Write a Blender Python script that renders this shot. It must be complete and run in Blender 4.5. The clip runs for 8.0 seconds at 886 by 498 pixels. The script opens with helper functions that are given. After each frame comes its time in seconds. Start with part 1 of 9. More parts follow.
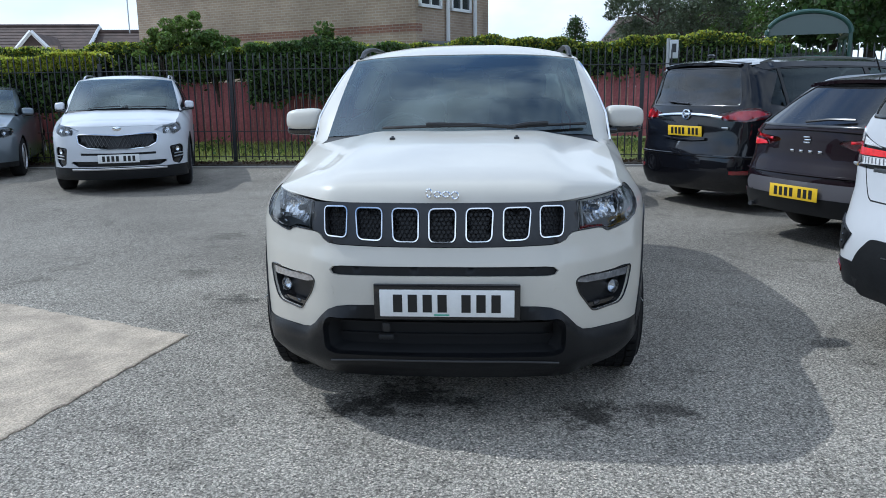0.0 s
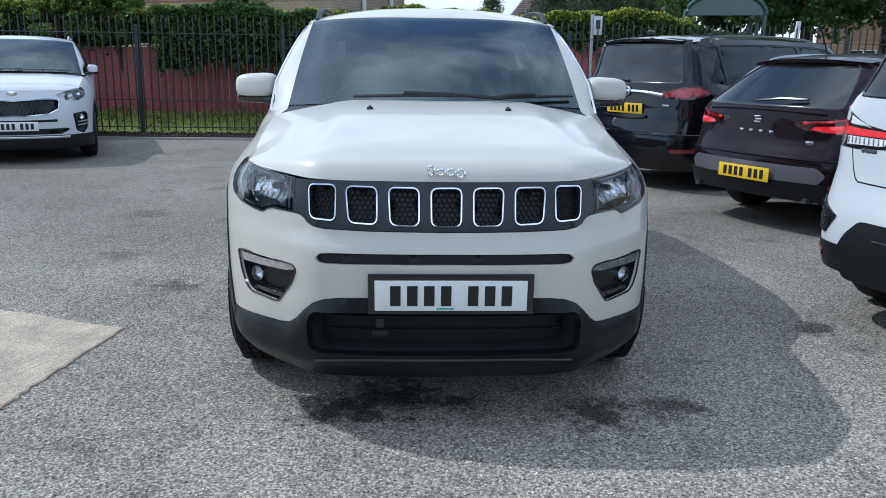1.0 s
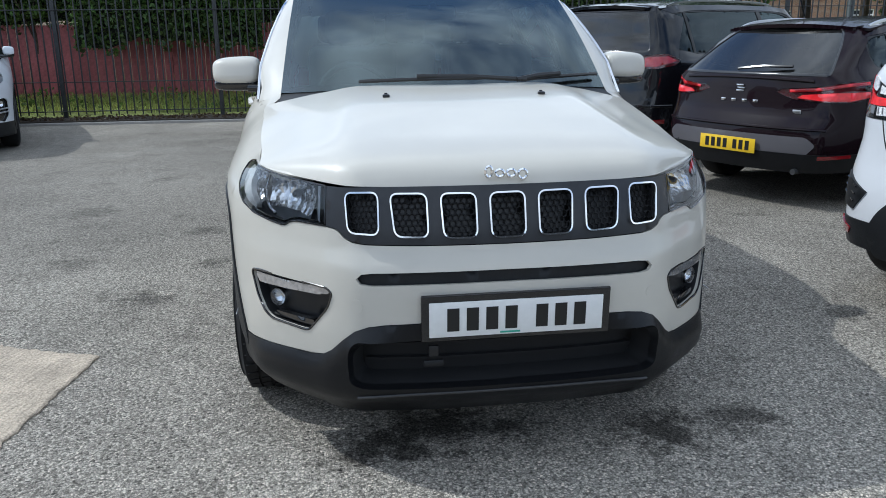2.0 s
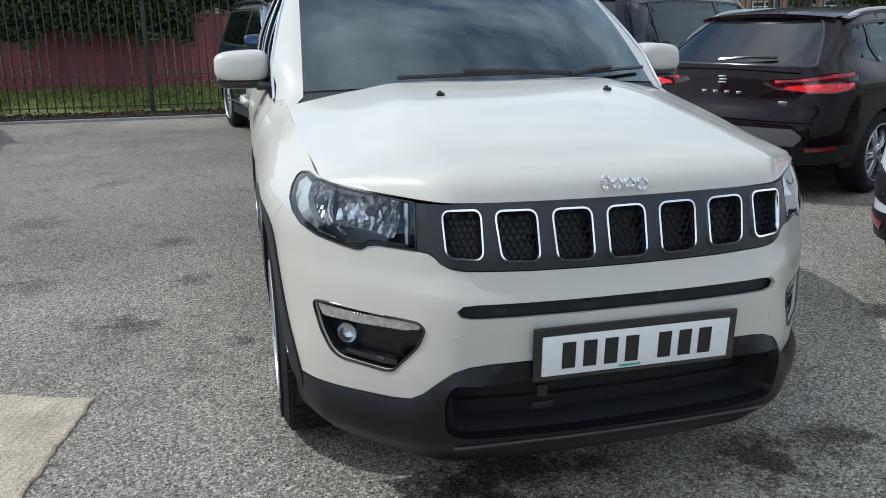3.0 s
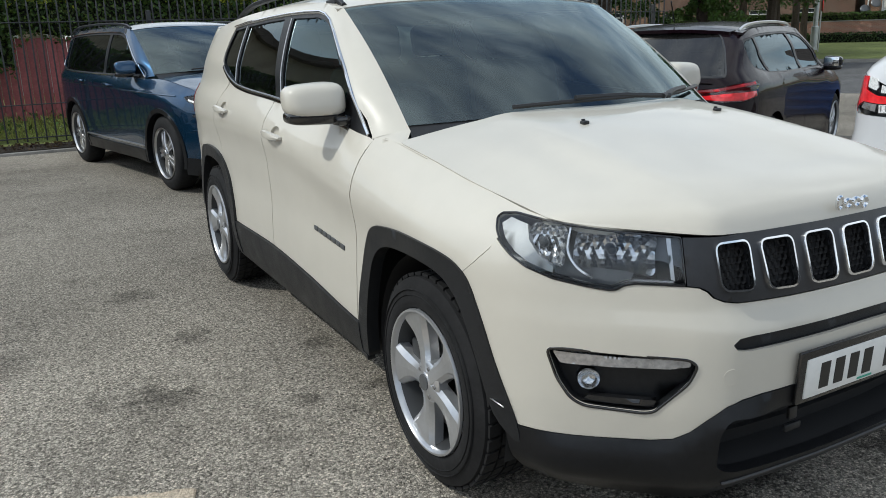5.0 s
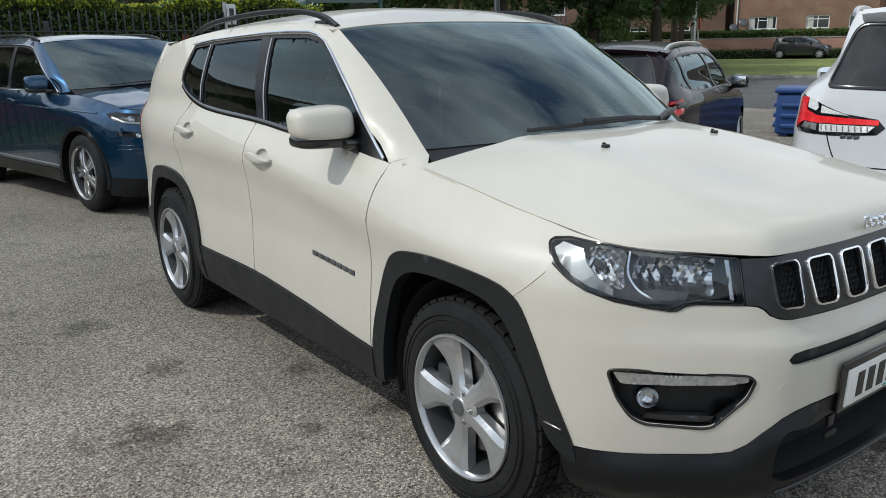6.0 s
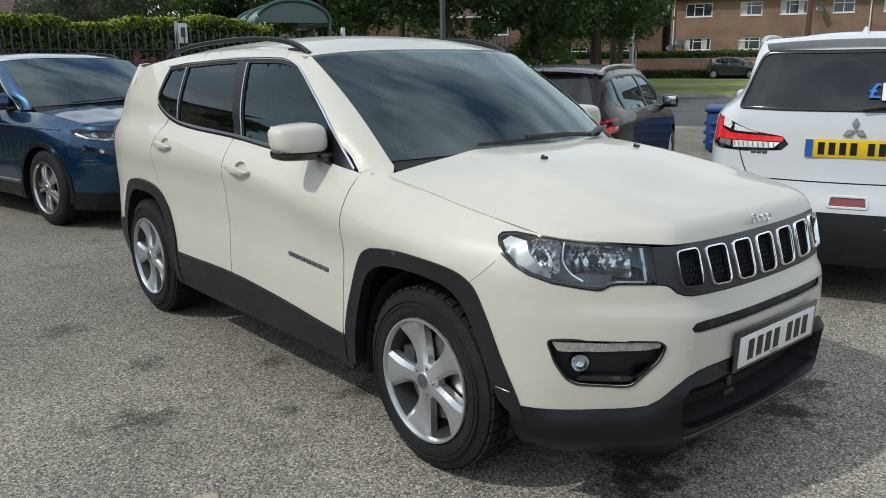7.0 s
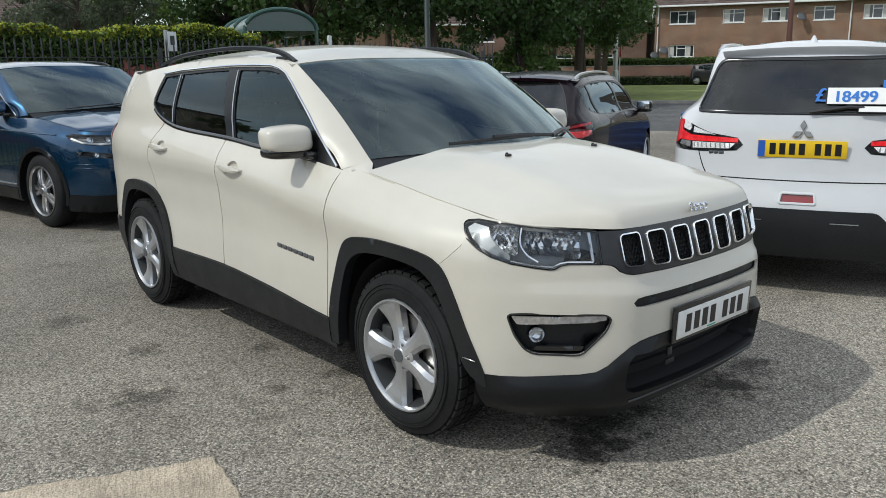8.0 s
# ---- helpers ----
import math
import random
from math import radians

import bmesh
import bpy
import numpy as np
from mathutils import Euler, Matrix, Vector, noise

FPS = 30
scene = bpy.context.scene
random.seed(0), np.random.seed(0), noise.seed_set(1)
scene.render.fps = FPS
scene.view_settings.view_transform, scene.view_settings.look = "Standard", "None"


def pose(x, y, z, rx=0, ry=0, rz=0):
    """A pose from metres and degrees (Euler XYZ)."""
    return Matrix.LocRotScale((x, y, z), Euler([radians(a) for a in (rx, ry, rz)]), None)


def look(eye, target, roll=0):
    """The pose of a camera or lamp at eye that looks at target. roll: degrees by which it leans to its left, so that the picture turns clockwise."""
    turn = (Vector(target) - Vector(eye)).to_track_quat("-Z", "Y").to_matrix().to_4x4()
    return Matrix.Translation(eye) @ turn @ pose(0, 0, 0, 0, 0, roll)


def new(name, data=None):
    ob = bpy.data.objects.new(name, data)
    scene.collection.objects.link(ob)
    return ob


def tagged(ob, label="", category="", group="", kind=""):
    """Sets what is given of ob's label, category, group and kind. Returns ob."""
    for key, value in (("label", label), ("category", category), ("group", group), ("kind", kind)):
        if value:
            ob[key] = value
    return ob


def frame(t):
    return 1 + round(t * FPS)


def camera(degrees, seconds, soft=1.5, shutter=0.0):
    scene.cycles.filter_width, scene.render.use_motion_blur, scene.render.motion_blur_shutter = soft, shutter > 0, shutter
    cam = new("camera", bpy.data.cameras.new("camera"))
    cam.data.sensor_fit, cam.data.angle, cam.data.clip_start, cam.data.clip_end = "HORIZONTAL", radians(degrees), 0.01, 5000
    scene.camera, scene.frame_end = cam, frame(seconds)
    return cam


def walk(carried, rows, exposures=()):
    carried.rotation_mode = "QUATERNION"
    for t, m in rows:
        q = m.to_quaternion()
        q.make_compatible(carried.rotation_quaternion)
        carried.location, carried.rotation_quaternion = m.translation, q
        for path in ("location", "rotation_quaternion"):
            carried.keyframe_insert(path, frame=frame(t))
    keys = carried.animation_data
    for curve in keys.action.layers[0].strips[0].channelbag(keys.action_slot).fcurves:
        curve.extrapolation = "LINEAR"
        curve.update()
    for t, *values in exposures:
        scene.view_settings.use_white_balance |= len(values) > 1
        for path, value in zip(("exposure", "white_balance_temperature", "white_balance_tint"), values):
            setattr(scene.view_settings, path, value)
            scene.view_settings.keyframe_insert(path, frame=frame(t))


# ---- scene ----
# camera and its path
cam = camera(58.3, 8.0, soft=0.9)
PATH = [
    (0, (0.234, -3.828, 1.352), (0.083, -1.874, 0.955), -0.7),
    (0.5, (0.006, -3.674, 1.316), (0.043, -1.721, 0.888), 1.4),
    (1, (-0.132, -3.472, 1.313), (-0.042, -1.527, 0.855), 0.8),
    (1.2, (-0.185, -3.361, 1.325), (-0.093, -1.418, 0.858), 0.5),
    (2.3, (-0.61, -2.89, 1.348), (-0.271, -0.996, 0.804), -0.8),
    (2.5, (-0.676, -2.78, 1.345), (-0.302, -0.893, 0.798), -0.9),
    (3, (-0.919, -2.594, 1.344), (-0.454, -0.728, 0.795), -0.6),
    (3.5, (-1.17, -2.471, 1.359), (-0.613, -0.631, 0.806), -0.9),
    (4, (-1.394, -2.275, 1.355), (-0.732, -0.469, 0.808), -1.1),
    (4.5, (-1.671, -2.174, 1.374), (-0.886, -0.415, 0.836), -1.6),
    (4.7, (-1.781, -2.135, 1.388), (-0.94, -0.4, 0.855), -1.7),
    (5.8, (-2.166, -1.842, 1.437), (-1.051, -0.26, 0.936), -1.3),
    (6, (-2.261, -1.813, 1.45), (-1.106, -0.259, 0.951), -1.1),
    (6.5, (-2.451, -1.938, 1.471), (-1.225, -0.432, 0.993), -0.9),
    (7, (-2.574, -2.118, 1.485), (-1.307, -0.64, 1.025), -0.7),
    (7.5, (-2.723, -2.229, 1.503), (-1.438, -0.764, 1.054), -0.8),
    (8, (-2.749, -2.413, 1.485), (-1.457, -0.951, 1.041), -0.8),
]
walk(cam, [(t, look(eye, target, roll)) for t, eye, target, roll in PATH],
     exposures=[(0, 0.08, 5450, 6), (1, 0.13, 5420, 6), (2.5, 0.10, 5800, 6), (3.5, 0.05, 5950, 5), (4.5, -0.01, 6200, 5), (6, -0.13, 6250, 5), (7, -0.12, 6250, 5), (8, -0.06, 6300, 5)])


# ---------------------------------------------------------------- light
SUN = Vector((-0.85, 0.31, 0.97)).normalized()
sun = new("sun", bpy.data.lights.new("sun", "SUN"))
sun.data.energy, sun.data.angle, sun.data.color = 2.4, radians(0.53), (1.0, 0.955, 0.88)
sun.matrix_basis = look(SUN * 40, (0, 0, 0))
world = bpy.data.worlds.new("sky")
scene.world = world
world.use_nodes = True


def make_sky(nt):
    sky = nt.nodes.new("ShaderNodeTexSky")
    sky.sky_type, sky.sun_disc = "NISHITA", False
    sky.sun_elevation, sky.sun_rotation = math.asin(SUN.z), math.atan2(SUN.x, SUN.y)
    sky.air_density, sky.dust_density, sky.ozone_density = 1.0, 1.0, 2.5
    bg = nt.nodes["Background"]
    bg.inputs["Strength"].default_value = 0.15
    # broken cloud over the blue
    tc = nt.nodes.new("ShaderNodeTexCoord")
    mp = nt.nodes.new("ShaderNodeMapping")
    mp.inputs["Scale"].default_value, mp.inputs["Location"].default_value = (1.0, 1.0, 2.4), (-5.6, -5.9, -1.6)
    nz = nt.nodes.new("ShaderNodeTexNoise")
    nz.inputs["Scale"].default_value, nz.inputs["Detail"].default_value, nz.inputs["Roughness"].default_value = 1.6, 6.0, 0.55
    cr = nt.nodes.new("ShaderNodeMapRange")
    cr.inputs[1].default_value, cr.inputs[2].default_value = 0.36, 0.57
    shade = nt.nodes.new("ShaderNodeTexNoise")
    shade.inputs["Scale"].default_value, shade.inputs["Detail"].default_value = 3.1, 6.0
    ramp = nt.nodes.new("ShaderNodeMapRange")
    ramp.inputs[1].default_value, ramp.inputs[2].default_value, ramp.inputs[3].default_value, ramp.inputs[4].default_value = 0.32, 0.68, 5.0, 9.6
    col = nt.nodes.new("ShaderNodeMix")
    col.data_type, col.blend_type = "RGBA", "MULTIPLY"
    col.inputs["Factor"].default_value = 1
    col.inputs["A"].default_value = (0.95, 0.98, 1.03, 1)
    mix = nt.nodes.new("ShaderNodeMix")
    mix.data_type = "RGBA"
    L = nt.links.new
    L(tc.outputs["Generated"], mp.inputs[0])
    L(mp.outputs[0], nz.inputs["Vector"])
    L(mp.outputs[0], shade.inputs["Vector"])
    L(nz.outputs["Fac"], cr.inputs[0])
    L(shade.outputs["Fac"], ramp.inputs[0])
    L(ramp.outputs[0], col.inputs["B"])
    L(cr.outputs[0], mix.inputs["Factor"])
    L(sky.outputs[0], mix.inputs["A"])
    L(col.outputs["Result"], mix.inputs["B"])
    L(mix.outputs["Result"], bg.inputs["Color"])


make_sky(world.node_tree)


# ---------------------------------------------------------------- materials
MATS = {}


def node(nt, kind, **sets):
    n = nt.nodes.new(kind)
    for k, v in sets.items():
        if k in ("ins",):
            for i, val in v.items():
                n.inputs[i].default_value = val
        else:
            setattr(n, k, v)
    return n


def mat(name, color, rough=0.5, metal=0.0, coat=0.0, spec=0.5, grain=None, stain=None, bump=None, emit=0.0, ior=1.5, trans=0.0, sheen=0.0, per=0.0):
    """Principled material. grain and stain: (scale, amount, darker-to-lighter factor); bump: (scale, height in m); per: change of value from object to object."""
    if name in MATS:
        return MATS[name]
    m = bpy.data.materials.new(name)
    m.use_nodes = True
    nt = m.node_tree
    b = nt.nodes["Principled BSDF"]
    b.inputs["Base Color"].default_value = (*color, 1)
    b.inputs["Roughness"].default_value = rough
    b.inputs["Metallic"].default_value = metal
    b.inputs["Coat Weight"].default_value = coat
    b.inputs["Coat Roughness"].default_value = 0.03
    b.inputs["Specular IOR Level"].default_value = spec
    b.inputs["IOR"].default_value = ior
    b.inputs["Transmission Weight"].default_value = trans
    b.inputs["Sheen Weight"].default_value = sheen
    if emit:
        b.inputs["Emission Color"].default_value = (*color, 1)
        b.inputs["Emission Strength"].default_value = emit
    co = node(nt, "ShaderNodeTexCoord").outputs["Object"]
    col = None
    for spec_ in (grain, stain):
        if not spec_:
            continue
        scale, amount, *rest = spec_
        n = node(nt, "ShaderNodeTexNoise", ins={"Scale": scale, "Detail": 6.0, "Roughness": 0.62})
        nt.links.new(co, n.inputs["Vector"])
        r = node(nt, "ShaderNodeMapRange", ins={1: 0.3, 2: 0.7, 3: 1 - amount, 4: 1 + amount * 0.6})
        nt.links.new(n.outputs["Fac"], r.inputs[0])
        mix = node(nt, "ShaderNodeMix", data_type="RGBA", blend_type="MULTIPLY")
        mix.inputs["Factor"].default_value = 1
        if col is None:
            mix.inputs["A"].default_value = (*color, 1)
        else:
            nt.links.new(col, mix.inputs["A"])
        nt.links.new(r.outputs[0], mix.inputs["B"])
        col = mix.outputs["Result"]
        if spec_ is stain and rest:
            rr = node(nt, "ShaderNodeMapRange", ins={1: 0.3, 2: 0.7, 3: rough + rest[0], 4: rough - rest[0]})
            nt.links.new(n.outputs["Fac"], rr.inputs[0])
            nt.links.new(rr.outputs[0], b.inputs["Roughness"])
    if per:
        info = node(nt, "ShaderNodeObjectInfo")
        r = node(nt, "ShaderNodeMapRange", ins={3: 1 - per, 4: 1 + per})
        nt.links.new(info.outputs["Random"], r.inputs[0])
        mix = node(nt, "ShaderNodeMix", data_type="RGBA", blend_type="MULTIPLY")
        mix.inputs["Factor"].default_value = 1
        if col is None:
            mix.inputs["A"].default_value = (*color, 1)
        else:
            nt.links.new(col, mix.inputs["A"])
        nt.links.new(r.outputs[0], mix.inputs["B"])
        col = mix.outputs["Result"]
    if col is not None:
        nt.links.new(col, b.inputs["Base Color"])
    if bump:
        n = node(nt, "ShaderNodeTexNoise", ins={"Scale": bump[0], "Detail": 4.0})
        nt.links.new(co, n.inputs["Vector"])
        bm = node(nt, "ShaderNodeBump", ins={"Strength": 1.0, "Distance": bump[1]})
        nt.links.new(n.outputs["Fac"], bm.inputs["Height"])
        nt.links.new(bm.outputs[0], b.inputs["Normal"])
    MATS[name] = m
    return m


def glass_mat(name, tint, rough=0.0, ior=1.5, haze=0.0, gloss=(1, 1, 1)):
    """A thin pane: clear with a tint, and gloss by Fresnel."""
    if name in MATS:
        return MATS[name]
    m = bpy.data.materials.new(name)
    m.use_nodes = True
    nt = m.node_tree
    nt.nodes.remove(nt.nodes["Principled BSDF"])
    t = node(nt, "ShaderNodeBsdfTransparent")
    t.inputs[0].default_value = (*tint, 1)
    g = node(nt, "ShaderNodeBsdfGlossy")
    g.inputs["Roughness"].default_value = rough
    g.inputs["Color"].default_value = (*gloss, 1)
    f = node(nt, "ShaderNodeFresnel")
    f.inputs["IOR"].default_value = ior
    mix = node(nt, "ShaderNodeMixShader")
    nt.links.new(f.outputs[0], mix.inputs[0])
    if haze:
        d = node(nt, "ShaderNodeBsdfDiffuse")
        d.inputs["Color"].default_value = (0.5, 0.5, 0.48, 1)
        dirt = node(nt, "ShaderNodeTexNoise", ins={"Scale": 3.0, "Detail": 6.0})
        nt.links.new(node(nt, "ShaderNodeTexCoord").outputs["Object"], dirt.inputs["Vector"])
        r = node(nt, "ShaderNodeMapRange", ins={1: 0.35, 2: 0.75, 3: haze * 0.4, 4: haze})
        nt.links.new(dirt.outputs["Fac"], r.inputs[0])
        dm = node(nt, "ShaderNodeMixShader")
        nt.links.new(r.outputs[0], dm.inputs[0])
        nt.links.new(t.outputs[0], dm.inputs[1])
        nt.links.new(d.outputs[0], dm.inputs[2])
        nt.links.new(dm.outputs[0], mix.inputs[1])
    else:
        nt.links.new(t.outputs[0], mix.inputs[1])
    nt.links.new(g.outputs[0], mix.inputs[2])
    nt.links.new(mix.outputs[0], nt.nodes["Material Output"].inputs[0])
    MATS[name] = m
    return m


def car_paint(name, color, flake=0.0, rough=0.35, spec=0.5, coat=1.0):
    return mat(name, color, rough, metal=flake, coat=coat, spec=spec, stain=(1.3, 0.04), grain=(9.0, 0.02))


PLASTIC = mat("black_textured_plastic", (0.013, 0.014, 0.016), 0.44, spec=0.34, grain=(60, 0.25), stain=(4, 0.25, 0.1), bump=(700, 0.0004))
GLOSS = mat("gloss_black_trim", (0.010, 0.010, 0.011), 0.14, coat=0.5)
DARK = mat("underbody_black", (0.011, 0.011, 0.012), 0.85)
CHROME = mat("chrome", (0.80, 0.81, 0.83), 0.08, metal=1.0)
SATIN = mat("satin_silver", (0.62, 0.62, 0.63), 0.28, metal=1.0)
ALLOY = mat("painted_alloy", (0.50, 0.51, 0.53), 0.30, metal=0.75, coat=0.4, grain=(40, 0.06), stain=(6, 0.10))
# dark alloy grey; on the rim barrels it paints in their shade
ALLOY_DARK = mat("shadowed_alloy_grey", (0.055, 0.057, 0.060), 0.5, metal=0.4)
STEEL = mat("brake_steel", (0.35, 0.34, 0.33), 0.4, metal=1.0, stain=(20, 0.3))
RUBBER = mat("tyre_rubber", (0.012, 0.012, 0.013), 0.80, spec=0.3, grain=(70, 0.3), stain=(5, 0.35, 0.12))
RED_LENS = mat("red_lens", (0.92, 0.022, 0.030), 0.12, coat=1.0, grain=(25, 0.3))
DARK_RED = mat("deep_red_lens", (0.22, 0.008, 0.012), 0.15, coat=1.0)
STRIP_LENS = mat("clear_ribbed_lens", (0.42, 0.42, 0.43), 0.16, metal=0.55, coat=1.0, grain=(60, 0.35))
WHITE_LENS = mat("clear_white_lens", (0.82, 0.82, 0.82), 0.15, coat=1.0, grain=(120, 0.4))
REFLECTOR = mat("lamp_reflector", (0.86, 0.87, 0.89), 0.10, metal=1.0)
LAMP_CHROME = mat("smoked_reflector", (0.80, 0.81, 0.83), 0.20, metal=1.0, grain=(30, 0.25))
BUMPER_BLACK = mat("dark_bumper_plastic", (0.0070, 0.0075, 0.0090), 0.36, spec=0.30, grain=(60, 0.25), stain=(4, 0.25, 0.08), bump=(700, 0.0003))
LAMP_MID = mat("lamp_housing_smoke", (0.26, 0.265, 0.275), 0.28, metal=0.3, grain=(18, 0.25))
LAMP_GREY = mat("lamp_housing_grey", (0.10, 0.105, 0.11), 0.35, metal=0.3)
LAMP_DARK = mat("lamp_housing_dark", (0.055, 0.058, 0.062), 0.3)
MESH_BLACK = mat("grille_mesh_black", (0.012, 0.012, 0.013), 0.4)
SEAT_CLOTH = mat("seat_cloth", (0.025, 0.025, 0.027), 0.9, grain=(90, 0.3), bump=(300, 0.001))
SEAT_GREY = mat("seat_cloth_grey", (0.10, 0.10, 0.105), 0.9, grain=(90, 0.3))
DASH = mat("dashboard_plastic", (0.03, 0.031, 0.033), 0.6, grain=(50, 0.2))
HEADLINER = mat("headliner", (0.32, 0.31, 0.29), 0.95)
PLATE_W = mat("plate_white", (0.80, 0.80, 0.78), 0.35, grain=(30, 0.05))
PLATE_Y = mat("plate_yellow", (0.85, 0.55, 0.02), 0.35, grain=(30, 0.05))
INK = mat("plate_ink", (0.012, 0.012, 0.012), 0.4)
BLUE_BAND = mat("plate_blue_band", (0.03, 0.12, 0.5), 0.4)
GREEN_INK = mat("plate_green_line", (0.05, 0.35, 0.25), 0.4)
WS_GLASS = glass_mat("windscreen_glass", (0.40, 0.59, 0.61), 0.0, 1.9, haze=0.02, gloss=(0.82, 0.97, 1.0))
SIDE_GLASS = glass_mat("side_glass", (0.26, 0.36, 0.37), 0.0, 1.45, haze=0.01, gloss=(0.72, 0.90, 0.95))
PRIVACY = glass_mat("privacy_glass", (0.06, 0.07, 0.075), 0.0, 1.36, haze=0.006, gloss=(0.78, 0.92, 0.98))
REAR_GLASS = glass_mat("rear_window_glass", (0.16, 0.18, 0.20), 0.01, 1.65, haze=0.02)
LAMP_GLASS = glass_mat("lamp_cover", (0.86, 0.88, 0.90), 0.0, 1.45)
CLEAR_PANE = glass_mat("clear_pane", (0.75, 0.80, 0.78), 0.02, 1.5, haze=0.10)


# ---------------------------------------------------------------- car surfaces
def pchip(xs, ys):
    """A smooth curve through the points that never overshoots."""
    xs, ys = np.asarray(xs, float), np.asarray(ys, float)
    h, d = np.diff(xs), np.diff(ys) / np.diff(xs)
    m = np.zeros_like(ys)
    for i in range(1, len(xs) - 1):
        if d[i - 1] * d[i] > 0:
            a, b = 2 * h[i] + h[i - 1], h[i] + 2 * h[i - 1]
            m[i] = (a + b) / (a / d[i - 1] + b / d[i])
    m[0], m[-1] = d[0], d[-1]

    def f(q):
        q = np.clip(np.asarray(q, float), xs[0], xs[-1])
        i = np.clip(np.searchsorted(xs, q) - 1, 0, len(xs) - 2)
        t = (q - xs[i]) / h[i]
        return ((1 + 2 * t) * (1 - t) ** 2 * ys[i] + t * (1 - t) ** 2 * h[i] * m[i]
                + t * t * (3 - 2 * t) * ys[i + 1] + t * t * (t - 1) * h[i] * m[i + 1])
    return f


def smooth(a, b, q):
    t = np.clip((np.asarray(q, float) - a) / (b - a), 0, 1)
    return t * t * (3 - 2 * t)


class Shell:
    """The wrap of a car's body: a plan outline from the nose round to the tail, set in by profiles over the height."""

    def __init__(self, outline, front, side, rear, edge=None, rise=None, crease=None, sloped_tail=False):
        p = np.array(outline, float)
        ext = np.vstack([p[1] * (-1, 1), p, p[-2] * (-1, 1)])
        pts = []
        for i in range(1, len(ext) - 2):
            for t in np.linspace(0, 1, 60, endpoint=False):
                a, b, c, d = ext[i - 1:i + 3]
                pts.append(0.5 * (2 * b + (c - a) * t + (2 * a - 5 * b + 4 * c - d) * t * t + (3 * b - a - 3 * c + d) * t ** 3))
        pts.append(p[-1])
        pts = np.array(pts)
        run = np.concatenate([[0], np.cumsum(np.hypot(*np.diff(pts, axis=0).T))])
        self.length = run[-1]
        self.s = np.linspace(0, self.length, 1600)
        self.cx, self.cy = np.interp(self.s, run, pts[:, 0]), np.interp(self.s, run, pts[:, 1])
        k = np.ones(25) / 25
        pad = lambda v, sign: np.convolve(np.concatenate([sign * v[12:0:-1], v, sign * v[-2:-14:-1]]), k, "valid")
        tx, ty = np.gradient(self.cx), np.gradient(self.cy)
        nx, ny = pad(ty, -1), pad(-tx, 1)
        n = np.hypot(nx, ny)
        self.nx, self.ny = nx / n, ny / n
        self.front, self.side, self.rear = pchip(*zip(*front)), pchip(*zip(*side)), pchip(*zip(*rear))
        self.edge, self.rise, self.crease, self.sloped_tail = edge, rise, crease, sloped_tail

    def at(self, s, z):
        """Places on the shell for the run s (negative on the other side) and the height z."""
        s, z = np.broadcast_arrays(np.asarray(s, float), np.asarray(z, float))
        a, sign = np.abs(s), np.where(s < 0, -1.0, 1.0)
        cx, cy = np.interp(a, self.s, self.cx), np.interp(a, self.s, self.cy)
        nx, ny = np.interp(a, self.s, self.nx), np.interp(a, self.s, self.ny)
        zs = z
        if self.rise:
            zs = z - self.rise[2] * smooth(self.rise[0], self.rise[1], cy) * smooth(0.8, 0.95, z) * (1 - smooth(1.15, 1.5, z))
        side = self.side(zs)
        if self.edge:
            y0, y1, ze, xe = self.edge
            zz, roll = ze(cy), 0.20
            t = np.clip((z - zz + roll) / roll, 0, 1.5)
            lean = self.side(0.75) + np.maximum(cx - xe(cy), 0) * t ** 2.4
            w = smooth(y0, y1, cy)
            side = lean * (1 - w) + side * w
        if self.crease:
            line, high, wide, y0, y1 = self.crease
            side = side - high * np.maximum(0, 1 - np.abs(z - line(cy)) / wide) ** 1.15 * smooth(y0, y0 + 0.3, cy) * (1 - smooth(y1 - 0.4, y1, cy))
        d = np.where(ny < 0, ny ** 2, 0) * self.front(z) + nx ** 2 * side + np.where(ny > 0, ny ** 2, 0) * self.rear(z)
        x, y = cx - nx * d, cy - ny * d
        if self.sloped_tail:
            # a long sloping tail: the plan is drawn in along y, so that its corners stay square
            end, inset = self.cy.max(), self.rear(z)
            a = end - inset - 0.5
            w = smooth(0.5 * end, 0.6 * end, cy)
            ys = np.where(cy > a, a + (cy - a) * 0.5 / (inset + 0.5), cy)
            x, y = x * (1 - w) + cx * (1 - side / self.cx.max()) * w, y * (1 - w) + ys * w
        return np.stack([sign * x, y, z], -1)

    def s_y(self, y, z):
        """The run at which the flank has this y."""
        p = self.at(self.s, np.full_like(self.s, z))[:, 1]
        return float(np.interp(y, np.maximum.accumulate(p), self.s))


